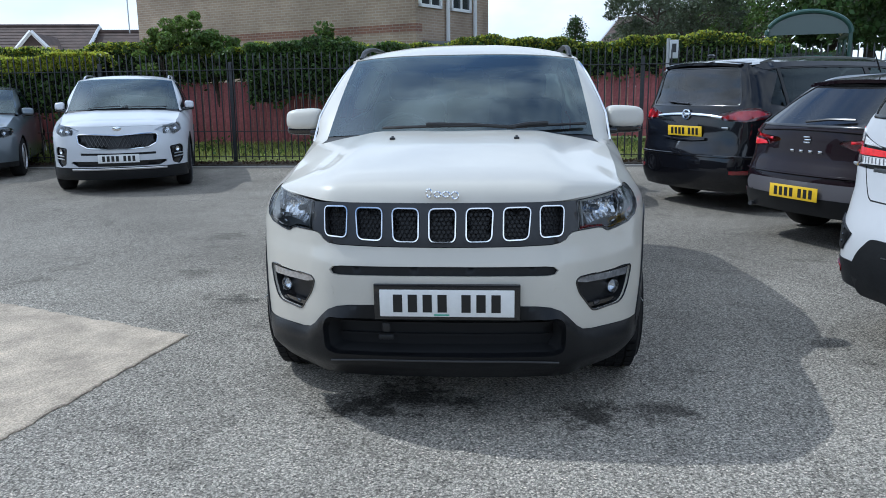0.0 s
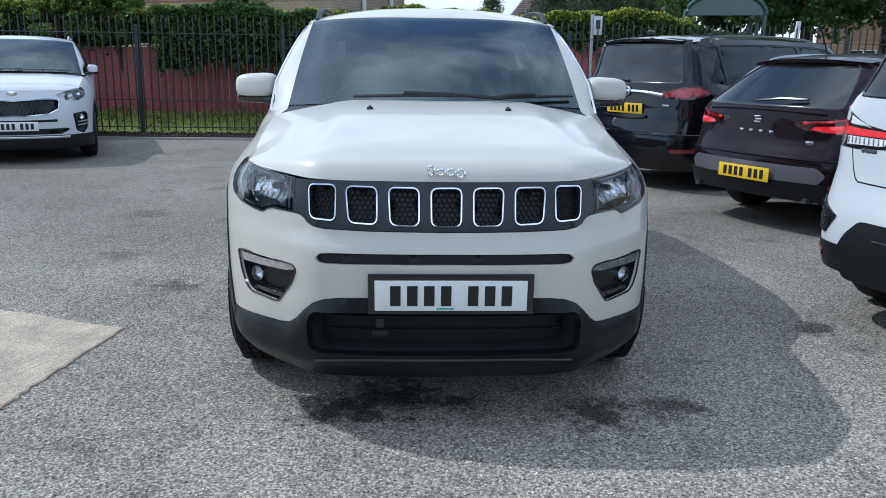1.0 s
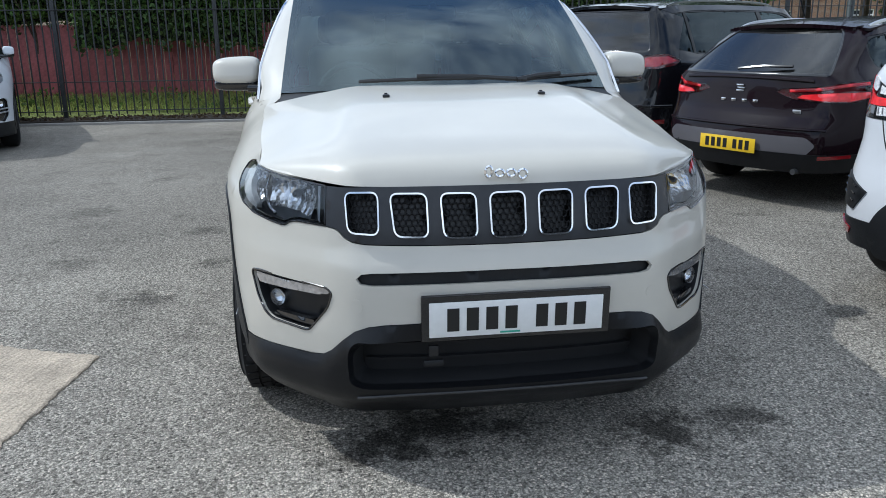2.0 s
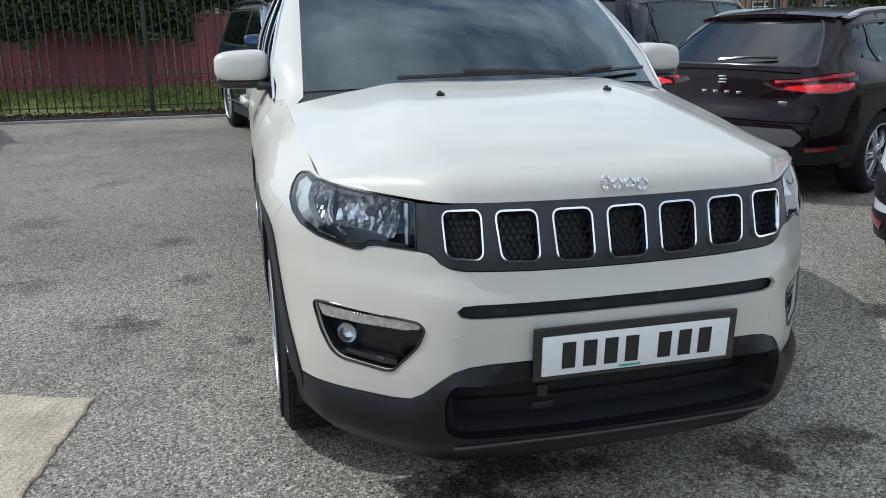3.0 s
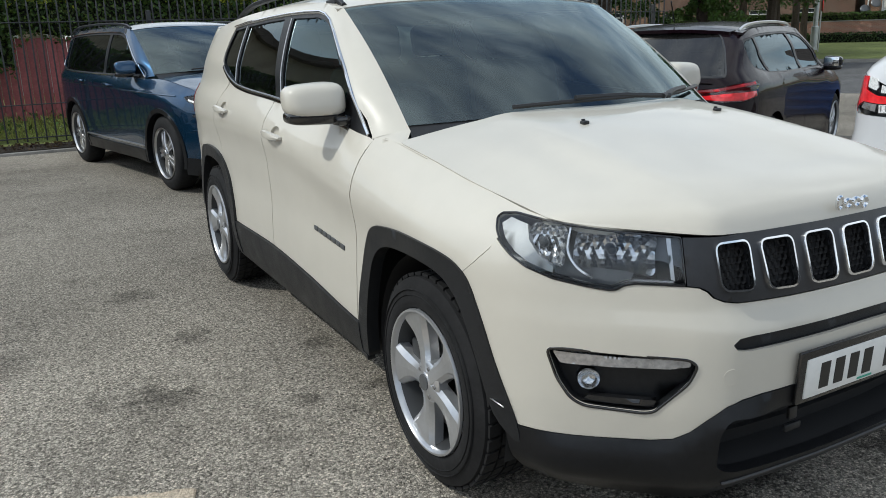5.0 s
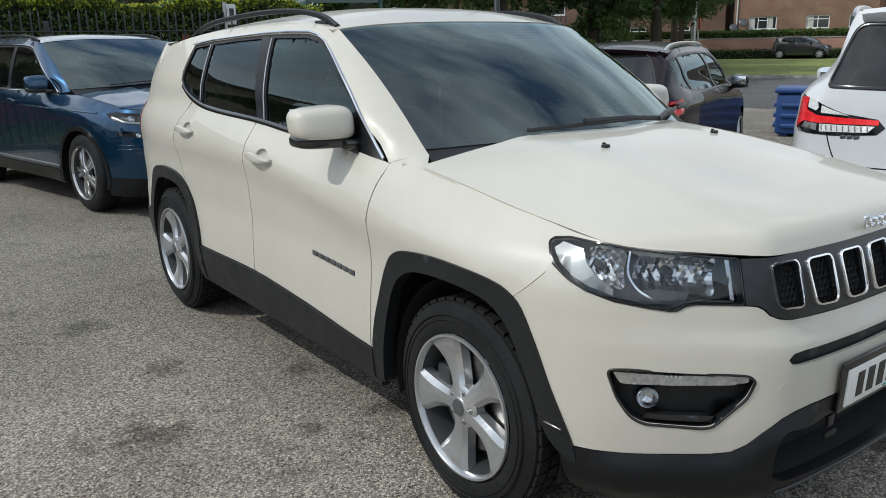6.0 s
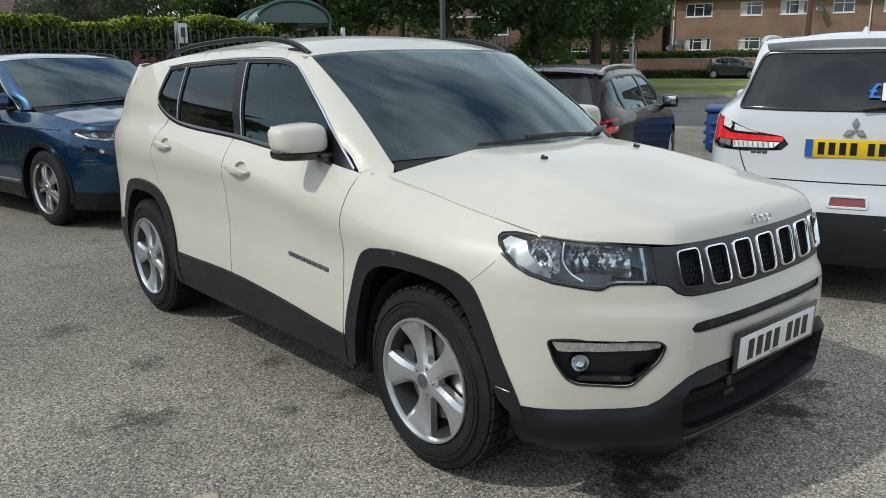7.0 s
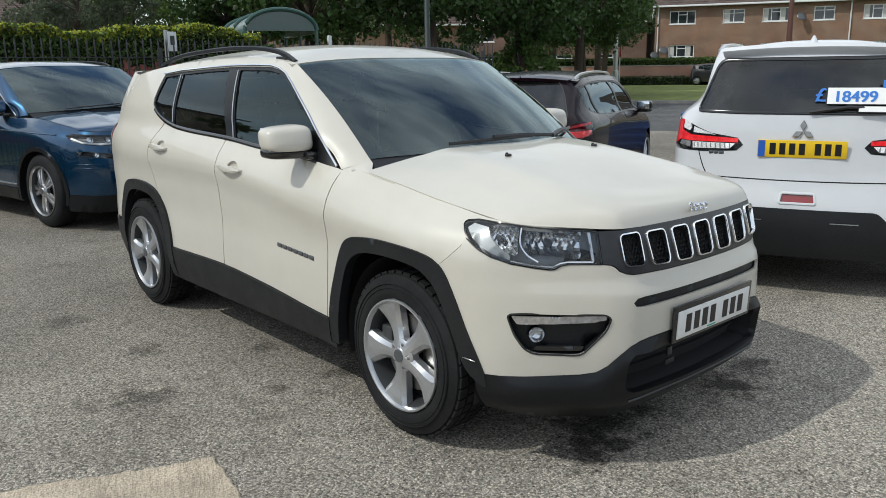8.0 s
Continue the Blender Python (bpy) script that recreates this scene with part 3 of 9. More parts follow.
# ---------------------------------------------------------------- ground
def asphalt_mat(name, base, stones=112.0, spots=(), far_shade=None):
    """Rolled stones in tar. spots: (x, y, radius, darkness) of stains and of a broader dark patch; last: (y0, y1,
    factor) that puts the shading of ground further off into the colour.
    """
    m = mat(name, base, 0.9, spec=0.12)
    nt = m.node_tree
    b = nt.nodes["Principled BSDF"]
    L = nt.links.new
    co = node(nt, "ShaderNodeTexCoord").outputs["Object"]
    v = node(nt, "ShaderNodeTexVoronoi", feature="F1", ins={"Scale": stones})
    n1 = node(nt, "ShaderNodeTexNoise", ins={"Scale": 90.0, "Detail": 4.0, "Roughness": 0.6})
    n2 = node(nt, "ShaderNodeTexNoise", ins={"Scale": 0.55, "Detail": 7.0, "Roughness": 0.6})
    n3 = node(nt, "ShaderNodeTexNoise", ins={"Scale": 2.7, "Detail": 5.0, "Roughness": 0.7, "Distortion": 0.6})
    gap = node(nt, "ShaderNodeTexVoronoi", feature="DISTANCE_TO_EDGE", ins={"Scale": stones})
    lost = node(nt, "ShaderNodeTexVoronoi", feature="F1", ins={"Scale": stones * 0.42})
    for n in (v, n1, n2, n3, gap, lost):
        L(co, n.inputs["Vector"])
    # dark joints between the stones, and pits where a stone is gone
    f5 = node(nt, "ShaderNodeMapRange", ins={1: 0.02, 2: 0.16, 3: 0.50, 4: 1.12})
    L(gap.outputs["Distance"], f5.inputs[0])
    lbw = node(nt, "ShaderNodeRGBToBW")
    L(lost.outputs["Color"], lbw.inputs[0])
    pick = node(nt, "ShaderNodeMapRange", ins={1: 0.70, 2: 0.74, 3: 0.0, 4: 1.0})
    L(lbw.outputs[0], pick.inputs[0])
    near = node(nt, "ShaderNodeMapRange", ins={1: 0.18, 2: 0.36, 3: 1.0, 4: 0.0})
    L(lost.outputs["Distance"], near.inputs[0])
    pit = node(nt, "ShaderNodeMath", operation="MULTIPLY")
    L(pick.outputs[0], pit.inputs[0])
    L(near.outputs[0], pit.inputs[1])
    f6 = node(nt, "ShaderNodeMapRange", ins={3: 1.0, 4: 0.38})
    L(pit.outputs[0], f6.inputs[0])
    bw = node(nt, "ShaderNodeRGBToBW")
    L(v.outputs["Color"], bw.inputs[0])
    f1 = node(nt, "ShaderNodeMapRange", ins={1: 0.1, 2: 0.9, 3: 0.45, 4: 1.55})
    L(bw.outputs[0], f1.inputs[0])
    f2 = node(nt, "ShaderNodeMapRange", ins={1: 0.36, 2: 0.52, 3: 0.40, 4: 1.08})
    L(n1.outputs["Fac"], f2.inputs[0])
    f3 = node(nt, "ShaderNodeMapRange", ins={1: 0.30, 2: 0.66, 3: 0.74, 4: 1.16})
    L(n2.outputs["Fac"], f3.inputs[0])
    f4 = node(nt, "ShaderNodeMapRange", ins={1: 0.56, 2: 0.72, 3: 1.0, 4: 0.60})
    L(n3.outputs["Fac"], f4.inputs[0])
    col = None
    prod = None
    tone_factors = [f5, f6]
    for x, y, r, k in spots:
        warp = node(nt, "ShaderNodeTexNoise", ins={"Scale": 9.0, "Detail": 9.0, "Roughness": 0.78})
        L(co, warp.inputs["Vector"])
        sc = node(nt, "ShaderNodeVectorMath", operation="SCALE")
        L(warp.outputs["Color"], sc.inputs[0])
        sc.inputs["Scale"].default_value = r * 3.0
        ad = node(nt, "ShaderNodeVectorMath", operation="ADD")
        L(co, ad.inputs[0])
        L(sc.outputs[0], ad.inputs[1])
        ds = node(nt, "ShaderNodeVectorMath", operation="DISTANCE")
        ds.inputs[1].default_value = (x + r * 1.5, y + r * 1.5, r * 1.5)
        L(ad.outputs[0], ds.inputs[0])
        mr = node(nt, "ShaderNodeMapRange", ins={1: r * 0.35, 2: r * 0.75, 3: k, 4: 1.0})
        L(ds.outputs["Value"], mr.inputs[0])
        tone_factors.append(mr)
    # ground further off is darkened in the colour, for its backlit look
    if far_shade:
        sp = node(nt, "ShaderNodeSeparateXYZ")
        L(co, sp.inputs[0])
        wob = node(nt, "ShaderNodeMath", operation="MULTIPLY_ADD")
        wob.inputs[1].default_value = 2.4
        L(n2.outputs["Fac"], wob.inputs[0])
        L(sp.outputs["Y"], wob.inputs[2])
        far_map = node(nt, "ShaderNodeMapRange", ins={1: far_shade[0] + 1.2, 2: far_shade[1] + 1.2, 3: 1.0, 4: far_shade[2]})
        L(wob.outputs[0], far_map.inputs[0])
        tone_factors.append(far_map)
        # paler strip towards the fence
        pale_strip = node(nt, "ShaderNodeMapRange", ins={1: 8.6, 2: 11.6, 3: 1.0, 4: 1.45})
        L(wob.outputs[0], pale_strip.inputs[0])
        tone_factors.append(pale_strip)
    for f in (f1, f2, f3, f4, *tone_factors):
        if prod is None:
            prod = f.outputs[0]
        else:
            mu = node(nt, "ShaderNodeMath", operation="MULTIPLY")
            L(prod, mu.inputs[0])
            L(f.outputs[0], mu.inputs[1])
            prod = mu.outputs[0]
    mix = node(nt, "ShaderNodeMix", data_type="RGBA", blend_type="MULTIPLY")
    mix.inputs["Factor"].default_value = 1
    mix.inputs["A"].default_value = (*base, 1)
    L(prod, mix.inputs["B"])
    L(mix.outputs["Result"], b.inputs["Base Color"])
    h = node(nt, "ShaderNodeMath", operation="ADD")
    L(f5.outputs[0], h.inputs[0])
    L(n1.outputs["Fac"], h.inputs[1])
    bump = node(nt, "ShaderNodeBump", ins={"Strength": 0.9, "Distance": 0.0055})
    L(h.outputs[0], bump.inputs["Height"])
    L(bump.outputs[0], b.inputs["Normal"])
    return m


ASPHALT = asphalt_mat("weathered_asphalt", (0.450, 0.411, 0.350), far_shade=(-0.6, 3.2, 0.78), spots=[(-0.42, -0.62, 0.26, 0.22), (-0.18, -0.50, 0.32, 0.20), (0.08, -0.56, 0.16, 0.30), (0.60, -0.66, 0.27, 0.25), (0.90, -0.60, 0.22, 0.35), (-0.62, 0.74, 0.17, 0.5), (-1.50, 1.12, 0.20, 0.5), (-0.98, 0.78, 0.10, 0.5),
                                                                          (-1.25, 1.75, 0.16, 0.6), (-1.55, 0.75, 0.85, 0.80), (-2.1, 1.9, 0.25, 0.65), (-1.4, 2.6, 0.20, 0.6), (-0.75, 1.35, 0.14, 0.55), (1.95, 0.35, 0.16, 0.6), (2.3, -1.2, 0.4, 0.7), (-2.4, 3.4, 0.3, 0.7)])
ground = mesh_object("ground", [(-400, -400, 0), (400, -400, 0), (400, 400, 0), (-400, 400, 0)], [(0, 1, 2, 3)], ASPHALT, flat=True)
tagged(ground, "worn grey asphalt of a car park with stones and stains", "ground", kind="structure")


# concrete apron
CONCRETE = mat("brushed_concrete", (0.51, 0.425, 0.325), 0.9, grain=(110, 0.55), stain=(4.0, 0.34), bump=(140, 0.006))


def brush_lines(m):
    """Tamped ridges across the slab."""
    nt = m.node_tree
    b = nt.nodes["Principled BSDF"]
    co = node(nt, "ShaderNodeTexCoord").outputs["Object"]
    mp = node(nt, "ShaderNodeMapping")
    mp.vector_type = "TEXTURE"
    mp.inputs["Rotation"].default_value, mp.inputs["Scale"].default_value = (0, 0, radians(68)), (0.16, 0.020, 1.0)
    w = node(nt, "ShaderNodeTexNoise", ins={"Scale": 1.0, "Detail": 6.0, "Roughness": 0.6})
    bump = node(nt, "ShaderNodeBump", ins={"Strength": 0.9, "Distance": 0.012})
    nt.links.new(co, mp.inputs[0])
    nt.links.new(mp.outputs[0], w.inputs["Vector"])
    nt.links.new(w.outputs["Fac"], bump.inputs["Height"])
    r = node(nt, "ShaderNodeMapRange", ins={1: 0.26, 2: 0.50, 3: 0.78, 4: 1.03})
    nt.links.new(w.outputs["Fac"], r.inputs[0])
    mix = node(nt, "ShaderNodeMix", data_type="RGBA", blend_type="MULTIPLY")
    mix.inputs["Factor"].default_value = 1
    nt.links.new(b.inputs["Base Color"].links[0].from_socket, mix.inputs["A"])
    nt.links.new(r.outputs[0], mix.inputs["B"])
    nt.links.new(mix.outputs["Result"], b.inputs["Base Color"])
    old = b.inputs["Normal"].links[0].from_socket
    nt.links.new(old, bump.inputs["Normal"])
    nt.links.new(bump.outputs[0], b.inputs["Normal"])


brush_lines(CONCRETE)


def slab(name, pts, z0, z1, material, label, category, jag=0.0, step=0.08):
    rnd = random.Random(5)
    pl = dense(pts, step) if jag else pts
    if jag:
        pl = [(x + rnd.uniform(-jag, jag), y + rnd.uniform(-jag, jag)) for x, y in pl]
    n = len(pl)
    c = 0.012
    cx, cy = sum(p[0] for p in pl) / n, sum(p[1] for p in pl) / n
    inn = [(x + (cx - x) * c / math.hypot(cx - x, cy - y), y + (cy - y) * c / math.hypot(cx - x, cy - y)) for x, y in pl]
    verts = [(x, y, z0) for x, y in pl] + [(x, y, z1 - 0.005) for x, y in pl] + [(x, y, z1) for x, y in inn]
    faces = [(i, (i + 1) % n, n + (i + 1) % n, n + i) for i in range(n)] + [(n + i, n + (i + 1) % n, 2 * n + (i + 1) % n, 2 * n + i) for i in range(n)] + [tuple(range(2 * n, 3 * n))]
    ob = mesh_object(name, verts, faces, material, flat=True)
    return tagged(ob, label, category, kind="structure")


slab("pavement", [(-1.535, 0.335), (-3.10, 1.00), (-7.0, 2.62), (-7.0, -7.0), (-2.55, -7.0), (-1.80, -1.35)], -0.05, 0.011, CONCRETE, "pale brushed concrete apron with a broken edge", "pavement", 0.013, 0.035)

# street axes: away from the car park and along the road
OUT, ALONG = Vector((0.88, 0.475, 0)), Vector((0.475, -0.88, 0))


def street(a, b, z=0.0):
    p = OUT * a + ALONG * b
    return (p.x, p.y, z)


GRASS = mat("mown_grass", (0.19, 0.225, 0.06), 0.95, grain=(3.0, 0.35), stain=(0.25, 0.25), bump=(40, 0.03))
EARTH = mat("dark_earth", (0.045, 0.036, 0.026), 0.95, grain=(25, 0.45), stain=(2, 0.3), bump=(60, 0.02))
ROAD = asphalt_mat("road_asphalt", (0.17, 0.17, 0.172), 60.0)
KERB = mat("kerb_stone", (0.36, 0.34, 0.31), 0.9, grain=(40, 0.25), stain=(2, 0.25), bump=(120, 0.003))
LINE_PAINT = mat("road_line_paint", (0.62, 0.62, 0.60), 0.8, grain=(30, 0.3))


def sheet(name, pts, z, material, label, category):
    ob = mesh_object(name, [(p[0], p[1], z) for p in pts], [tuple(range(len(pts)))], material, flat=True)
    return tagged(ob, label, category, kind="structure")


sheet("road", [street(15.5, -60), street(29.5, -60), street(29.5, 60), street(15.5, 60)], 0.004, ROAD, "grey asphalt road beyond the parked cars", "road")
for k in range(-9, 10):
    ob = mesh_object("road_line", [street(22.6, k * 5.0, 0.009), street(22.72, k * 5.0, 0.009), street(22.72, k * 5.0 + 2.2, 0.009), street(22.6, k * 5.0 + 2.2, 0.009)], [(0, 1, 2, 3)], LINE_PAINT, flat=True)
    tagged(ob, "worn white dash painted along the road", "road line", "dashes along the road", "structure")


def long_box(name, a0, a1, b0, b1, z0, z1, material, label, category, kind="structure"):
    v = [street(a, b, z) for z in (z0, z1) for a, b in ((a0, b0), (a1, b0), (a1, b1), (a0, b1))]
    f = [(0, 1, 2, 3), (4, 5, 6, 7), (0, 1, 5, 4), (1, 2, 6, 5), (2, 3, 7, 6), (3, 0, 4, 7)]
    bm = bmesh.new()
    vs = [bm.verts.new(q) for q in v]
    for q in f:
        bm.faces.new([vs[i] for i in q])
    ob = part(name, bm, material, flat=True)
    return tagged(ob, label, category, kind=kind)


long_box("kerb", 29.5, 29.65, -60, 60, -0.1, 0.12, KERB, "concrete kerb along the road", "kerb")
long_box("grass_verge", 29.65, 57.0, -60, 60, -0.1, 0.10, GRASS, "sunlit mown grass verge beyond the road", "grass")
sheet("front_garden", [street(57, -60), street(110, -60), street(110, 60), street(57, 60)], 0.02, GRASS, "shaded grass round the flats", "grass")


# ---------------------------------------------------------------- one kind of car body for all the cars
class Car:
    """Local axes: the nose looks along -y, the front axle stands at y = 0, z is up from the ground."""
    cups = ()

    def __init__(self, name, label, m, **k):
        for key, value in k.items():
            setattr(self, key, value)
        self.root = thing(name, label, "car", m)
        self.mid = (0, self.wheelbase * 0.5, 0.7)
        sh = self.shell
        self.sy = lambda y, z=0.8: sh.s_y(y, z)
        self.surf = lambda v: sh.at(v[:, 0], v[:, 1])
        self.dark_core()

    def flank(self, pts):
        """(y, z) points of a flank as (run, z)."""
        return [(self.sy(y, min(max(z, 0.3), 1.5)), z) for y, z in pts]

    def panel(self, name, poly, material, holes=(), both=True, parent=None, **k):
        made = []
        for sign in ((-1, 1) if both else (1,)):
            q = [(sign * a, b) for a, b in poly]
            h = [[(sign * a, b) for a, b in hh] for hh in holes]
            made.append(patch(name, q, self.surf, material, parent or self.root, h, k.get("step", self.step), k.get("lip", 0.012), k.get("off", 0.0), self.mid, k.get("label", "")))
        return made

    def centred(self, name, half, material, holes=(), **k):
        """A panel across the nose or tail: half a polygon from the middle outwards and back to the middle."""
        poly = list(half) + [(-a, b) for a, b in half[::-1] if abs(a) > 1e-6]
        return patch(name, poly, self.surf, material, k.get("parent") or self.root, holes, k.get("step", self.step), k.get("lip", 0.012), k.get("off", 0.0), self.mid, k.get("label", ""))

    def dark_core(self):
        wb, w = self.wheelbase, self.half_width
        top = self.core_top
        bm = joined(box(2 * w * 0.66, self.front_over * 0.80 + 0.5, top - 0.36, (0, 0.5 - (self.front_over * 0.80 + 0.5) / 2, (top + 0.24) / 2), 0.05),
                    box(2 * w * 0.92, wb - 0.95, top - 0.20, (0, wb / 2, (top + 0.28) / 2), 0.05),
                    box(2 * w * 0.66, self.rear_over * 0.66 + 0.5, top - 0.30, (0, wb - 0.5 + (self.rear_over * 0.66 + 0.5) / 2, (top + 0.36) / 2), 0.05),
                    box(2 * w * 0.70, wb + 0.7, 0.05, (0, wb / 2, 0.245), 0.01))
        part("underbody", bm, DARK, self.root)
        for y in (0, wb):
            part("axle", tube([(-w * 0.85, y, self.tyre), (w * 0.85, y, self.tyre)], 0.04), DARK, self.root)

    # ---- roof, screen and bonnet surfaces
    def roof_at(self, v):
        u, t = v[:, 0], v[:, 1]
        y = (self.roof_front[0] + (self.roof_front[1] - self.roof_front[0]) * np.abs(u) ** 2.2) * (1 - t) + (self.roof_rear[0] + (self.roof_rear[1] - self.roof_rear[0]) * np.abs(u) ** 2.2) * t
        ze = self.cant(y)
        s = np.interp(y, self.shell.cy, self.shell.s)
        xe = self.shell.at(s, ze)[:, 0]
        return np.stack([u * xe, y, ze + self.crown(y) * (1 - np.abs(u) ** 2.6)], 1)

    def screen_at(self, v):
        u, t = v[:, 0:1], v[:, 1]
        a = np.abs(u[:, 0])
        (yc, zc), (xe, ye, ze) = self.ws_base
        base = np.stack([u[:, 0] * xe, yc + (ye - yc) * a ** 2.2, zc + (ze - zc) * a ** 2], 1)
        top = self.roof_at(np.stack([u[:, 0] * self.ws_top, np.zeros_like(t)], 1))
        p = base * (1 - t[:, None]) + top * t[:, None]
        p[:, 2] += 0.030 * np.sin(math.pi * np.clip(t, 0, 1)) * (1 - 0.5 * a)
        p[:, 1] -= 0.015 * np.sin(math.pi * np.clip(t, 0, 1))
        return p

    def hood_at(self, v):
        u, t = np.clip(v[:, 0], -1, 1), np.clip(v[:, 1], 0, 1) ** 1.7
        a = np.abs(u)
        zf = self.hood_front(a)
        f = self.shell.at(u * self.hood_s, zf)
        yr = self.hood_rear[0] + (self.hood_rear[1] - self.hood_rear[0]) * a ** 2.4
        y = f[:, 1] * (1 - t) + yr * t
        xe = self.shell.edge[3](y)
        x = f[:, 0] * (1 - t) + u * xe * t
        ex = u * (xe * smooth(0, 0.5, t) + np.abs(f[:, 0]) / np.maximum(a, 0.01) * (1 - smooth(0, 0.5, t)))
        x = x + (ex - x) * smooth(0.75, 0.985, a)
        d = y - f[:, 1]
        e = a ** self.hood_pow
        rise = self.hood_rise(d) * (1 - e) + e * (self.shell.edge[2](y) - self.hood_front(1.0))
        z = zf + np.maximum(rise, 0)
        for x0, wide, high in self.hood_ribs:
            z = z + high * np.exp(-((np.abs(x) - x0 + 0.06 * t) / wide) ** 2) * smooth(0.1, 0.35, t) * (1 - 0.5 * smooth(0.8, 1, t))
        return np.stack([x, y, z], 1)

    def upper(self):
        """Bonnet, screen, roof, pillars."""
        r, st = self.root, self.step
        k = 0.8
        fill = lambda f: (lambda v: f(v / np.array([[k, 1.0]])))
        g = 0.005
        patch("bonnet", rounded([(-k * (1 - g), 0.004), (k * (1 - g), 0.004), (k * (1 - g), 0.996), (-k * (1 - g), 0.996)], 0.02), fill(self.hood_at), self.paint, r, step=st * 1.1, lip=0.02, out=(0, 0.2, 0))
        patch("windscreen", [(-k * 0.995, 0.0), (k * 0.995, 0.0), (k * 0.995, 0.985), (-k * 0.995, 0.985)], fill(self.screen_at), WS_GLASS, r, step=st * 1.6, lip=0, out=(0, 1.2, 0), label="clear windscreen glass")
        inner = [(-k * 0.955, 0.05), (k * 0.955, 0.05), (k * 0.955, 0.94), (-k * 0.955, 0.94)]
        patch("windscreen_band", [(-k * 0.995, 0.0), (k * 0.995, 0.0), (k * 0.995, 0.985), (-k * 0.995, 0.985)], fill(self.screen_at), GLOSS, r, holes=[rounded(inner, 0.04)], step=st * 1.6, lip=0, off=-0.004, out=(0, 1.2, 0), label="black ceramic border of the windscreen")
        patch("roof", [(-k, 0.0), (k, 0.0), (k, 1.0), (-k, 1.0)], fill(self.roof_at), self.roof_paint, r, step=st * 1.6, lip=0.02, out=(0, 1.2, 0))
        patch("headliner", [(-k * 0.90, 0.02), (k * 0.90, 0.02), (k * 0.90, 0.98), (-k * 0.90, 0.98)], fill(self.roof_at), HEADLINER, r, step=0.1, lip=0, off=-0.035, out=(0, 1.2, 0))
        t = np.linspace(-0.04, 1.0, 22)
        for sign in (-1, 1):
            e = self.screen_at(np.stack([np.full_like(t, sign * 0.995), t], 1))
            line = self.pillar
            zz = np.interp(np.clip(t, 0, 1), np.linspace(0, 1, len(line)), [p[1] for p in line])
            yy = np.interp(np.clip(t, 0, 1), np.linspace(0, 1, len(line)), [p[0] for p in line])
            d = self.shell.at(sign * np.interp(yy, self.shell.cy, self.shell.s), zz)
            strip("a_pillar", e, d, self.paint, r, bulge=0.012, centre=(0, 1.2, 0.8))
            strip("pillar_lining", e - (e - np.array([0, 1.6, 0.9])) * 0.03, d - (d - np.array([0, 1.6, 0.9])) * 0.03, DASH, r, centre=(0, 1.2, 0.8))
        # scuttle below the screen
        u = np.linspace(-1, 1, 25)
        a = self.hood_at(np.stack([u * 0.97, np.ones_like(u)], 1)) - np.array([0, 0.0, 0.012])
        b = self.screen_at(np.stack([u * 0.98, np.full_like(u, 0.03)], 1)) - np.array([0, 0, 0.01])
        a = a - np.array([0, 0.06, 0.02])
        strip("scuttle_panel", a, b, PLASTIC, r, bulge=0.0, centre=(0, 0.8, 0.2), cols=3)

    def spoiler(self, material, t1=1.022, k=0.90):
        """A lip that carries the roof on over the rear window."""
        patch("roof_spoiler", rounded([(-k, 0.965), (k, 0.965), (k * 0.96, t1), (-k * 0.96, t1)], 0.02), self.roof_at, material, self.root, step=0.09, lip=0.03, off=0.006, out=(0, 1.2, 0))

    def sides(self):
        """Doors, wings, quarters, window line."""
        st, p = self.step, self.paint
        fl = self.flank
        arch_f, arch_r = fl(self.arch), fl([(y + self.wheelbase, z) for y, z in self.arch_rear])
        low = self.sill
        sill = lambda ys: [(y, float(low(y))) for y in ys]
        bot, top = self.dlo_bottom, self.dlo_top
        yA, yB, yC = self.shut_a, self.shut_b, self.shut_c
        dlo = fl(self.dlo)
        lights = self.light_holes
        g = 0.0028
        arches = [arch_f, arch_r]
        low_g = lambda ys: [(y, float(low(y)) + 0.003) for y in ys]
        lerp_line = lambda line, z: float(np.interp(z, [q[1] for q in line], [q[0] for q in line]))
        # wing: up to the bonnet's edge and back to the door
        zt = [(y, float(self.shell.edge[2](y)) - 0.002) for y in np.linspace(lerp_line(yA, 1.03) - g, self.hood_corner_y, 12)]
        a_line = [(lerp_line(yA, z) - g, z) for z in np.linspace(float(low(0.5)), 1.03, 8)]
        wing = fl(self.seam + low_g(np.linspace(0.1, lerp_line(yA, 0.4) - g, 5)) + a_line[1:] + zt)
        self.panel("wing", wing, p, arches + lights)
        y0 = lerp_line(yA, 0.4)
        yb0, yb1 = lerp_line(yB, 0.4), lerp_line(yB, 1.1)
        door = ([(lerp_line(yA, z) + g, z) for z in np.linspace(1.06, float(low(y0)) + 0.003, 8)] + low_g(np.linspace(y0 + 0.1, yb0 - g, 8))
                + [(lerp_line(yB, z) - g, z) for z in np.linspace(0.55, float(bot(yb1)) - 0.01, 6)] + [(y, float(bot(y))) for y in np.linspace(yb1 - g, self.dlo[0][0], 14)])
        doors = self.panel("front_door", fl(door), p, arches + [self.cup(*q) for q in self.cups[:1]])
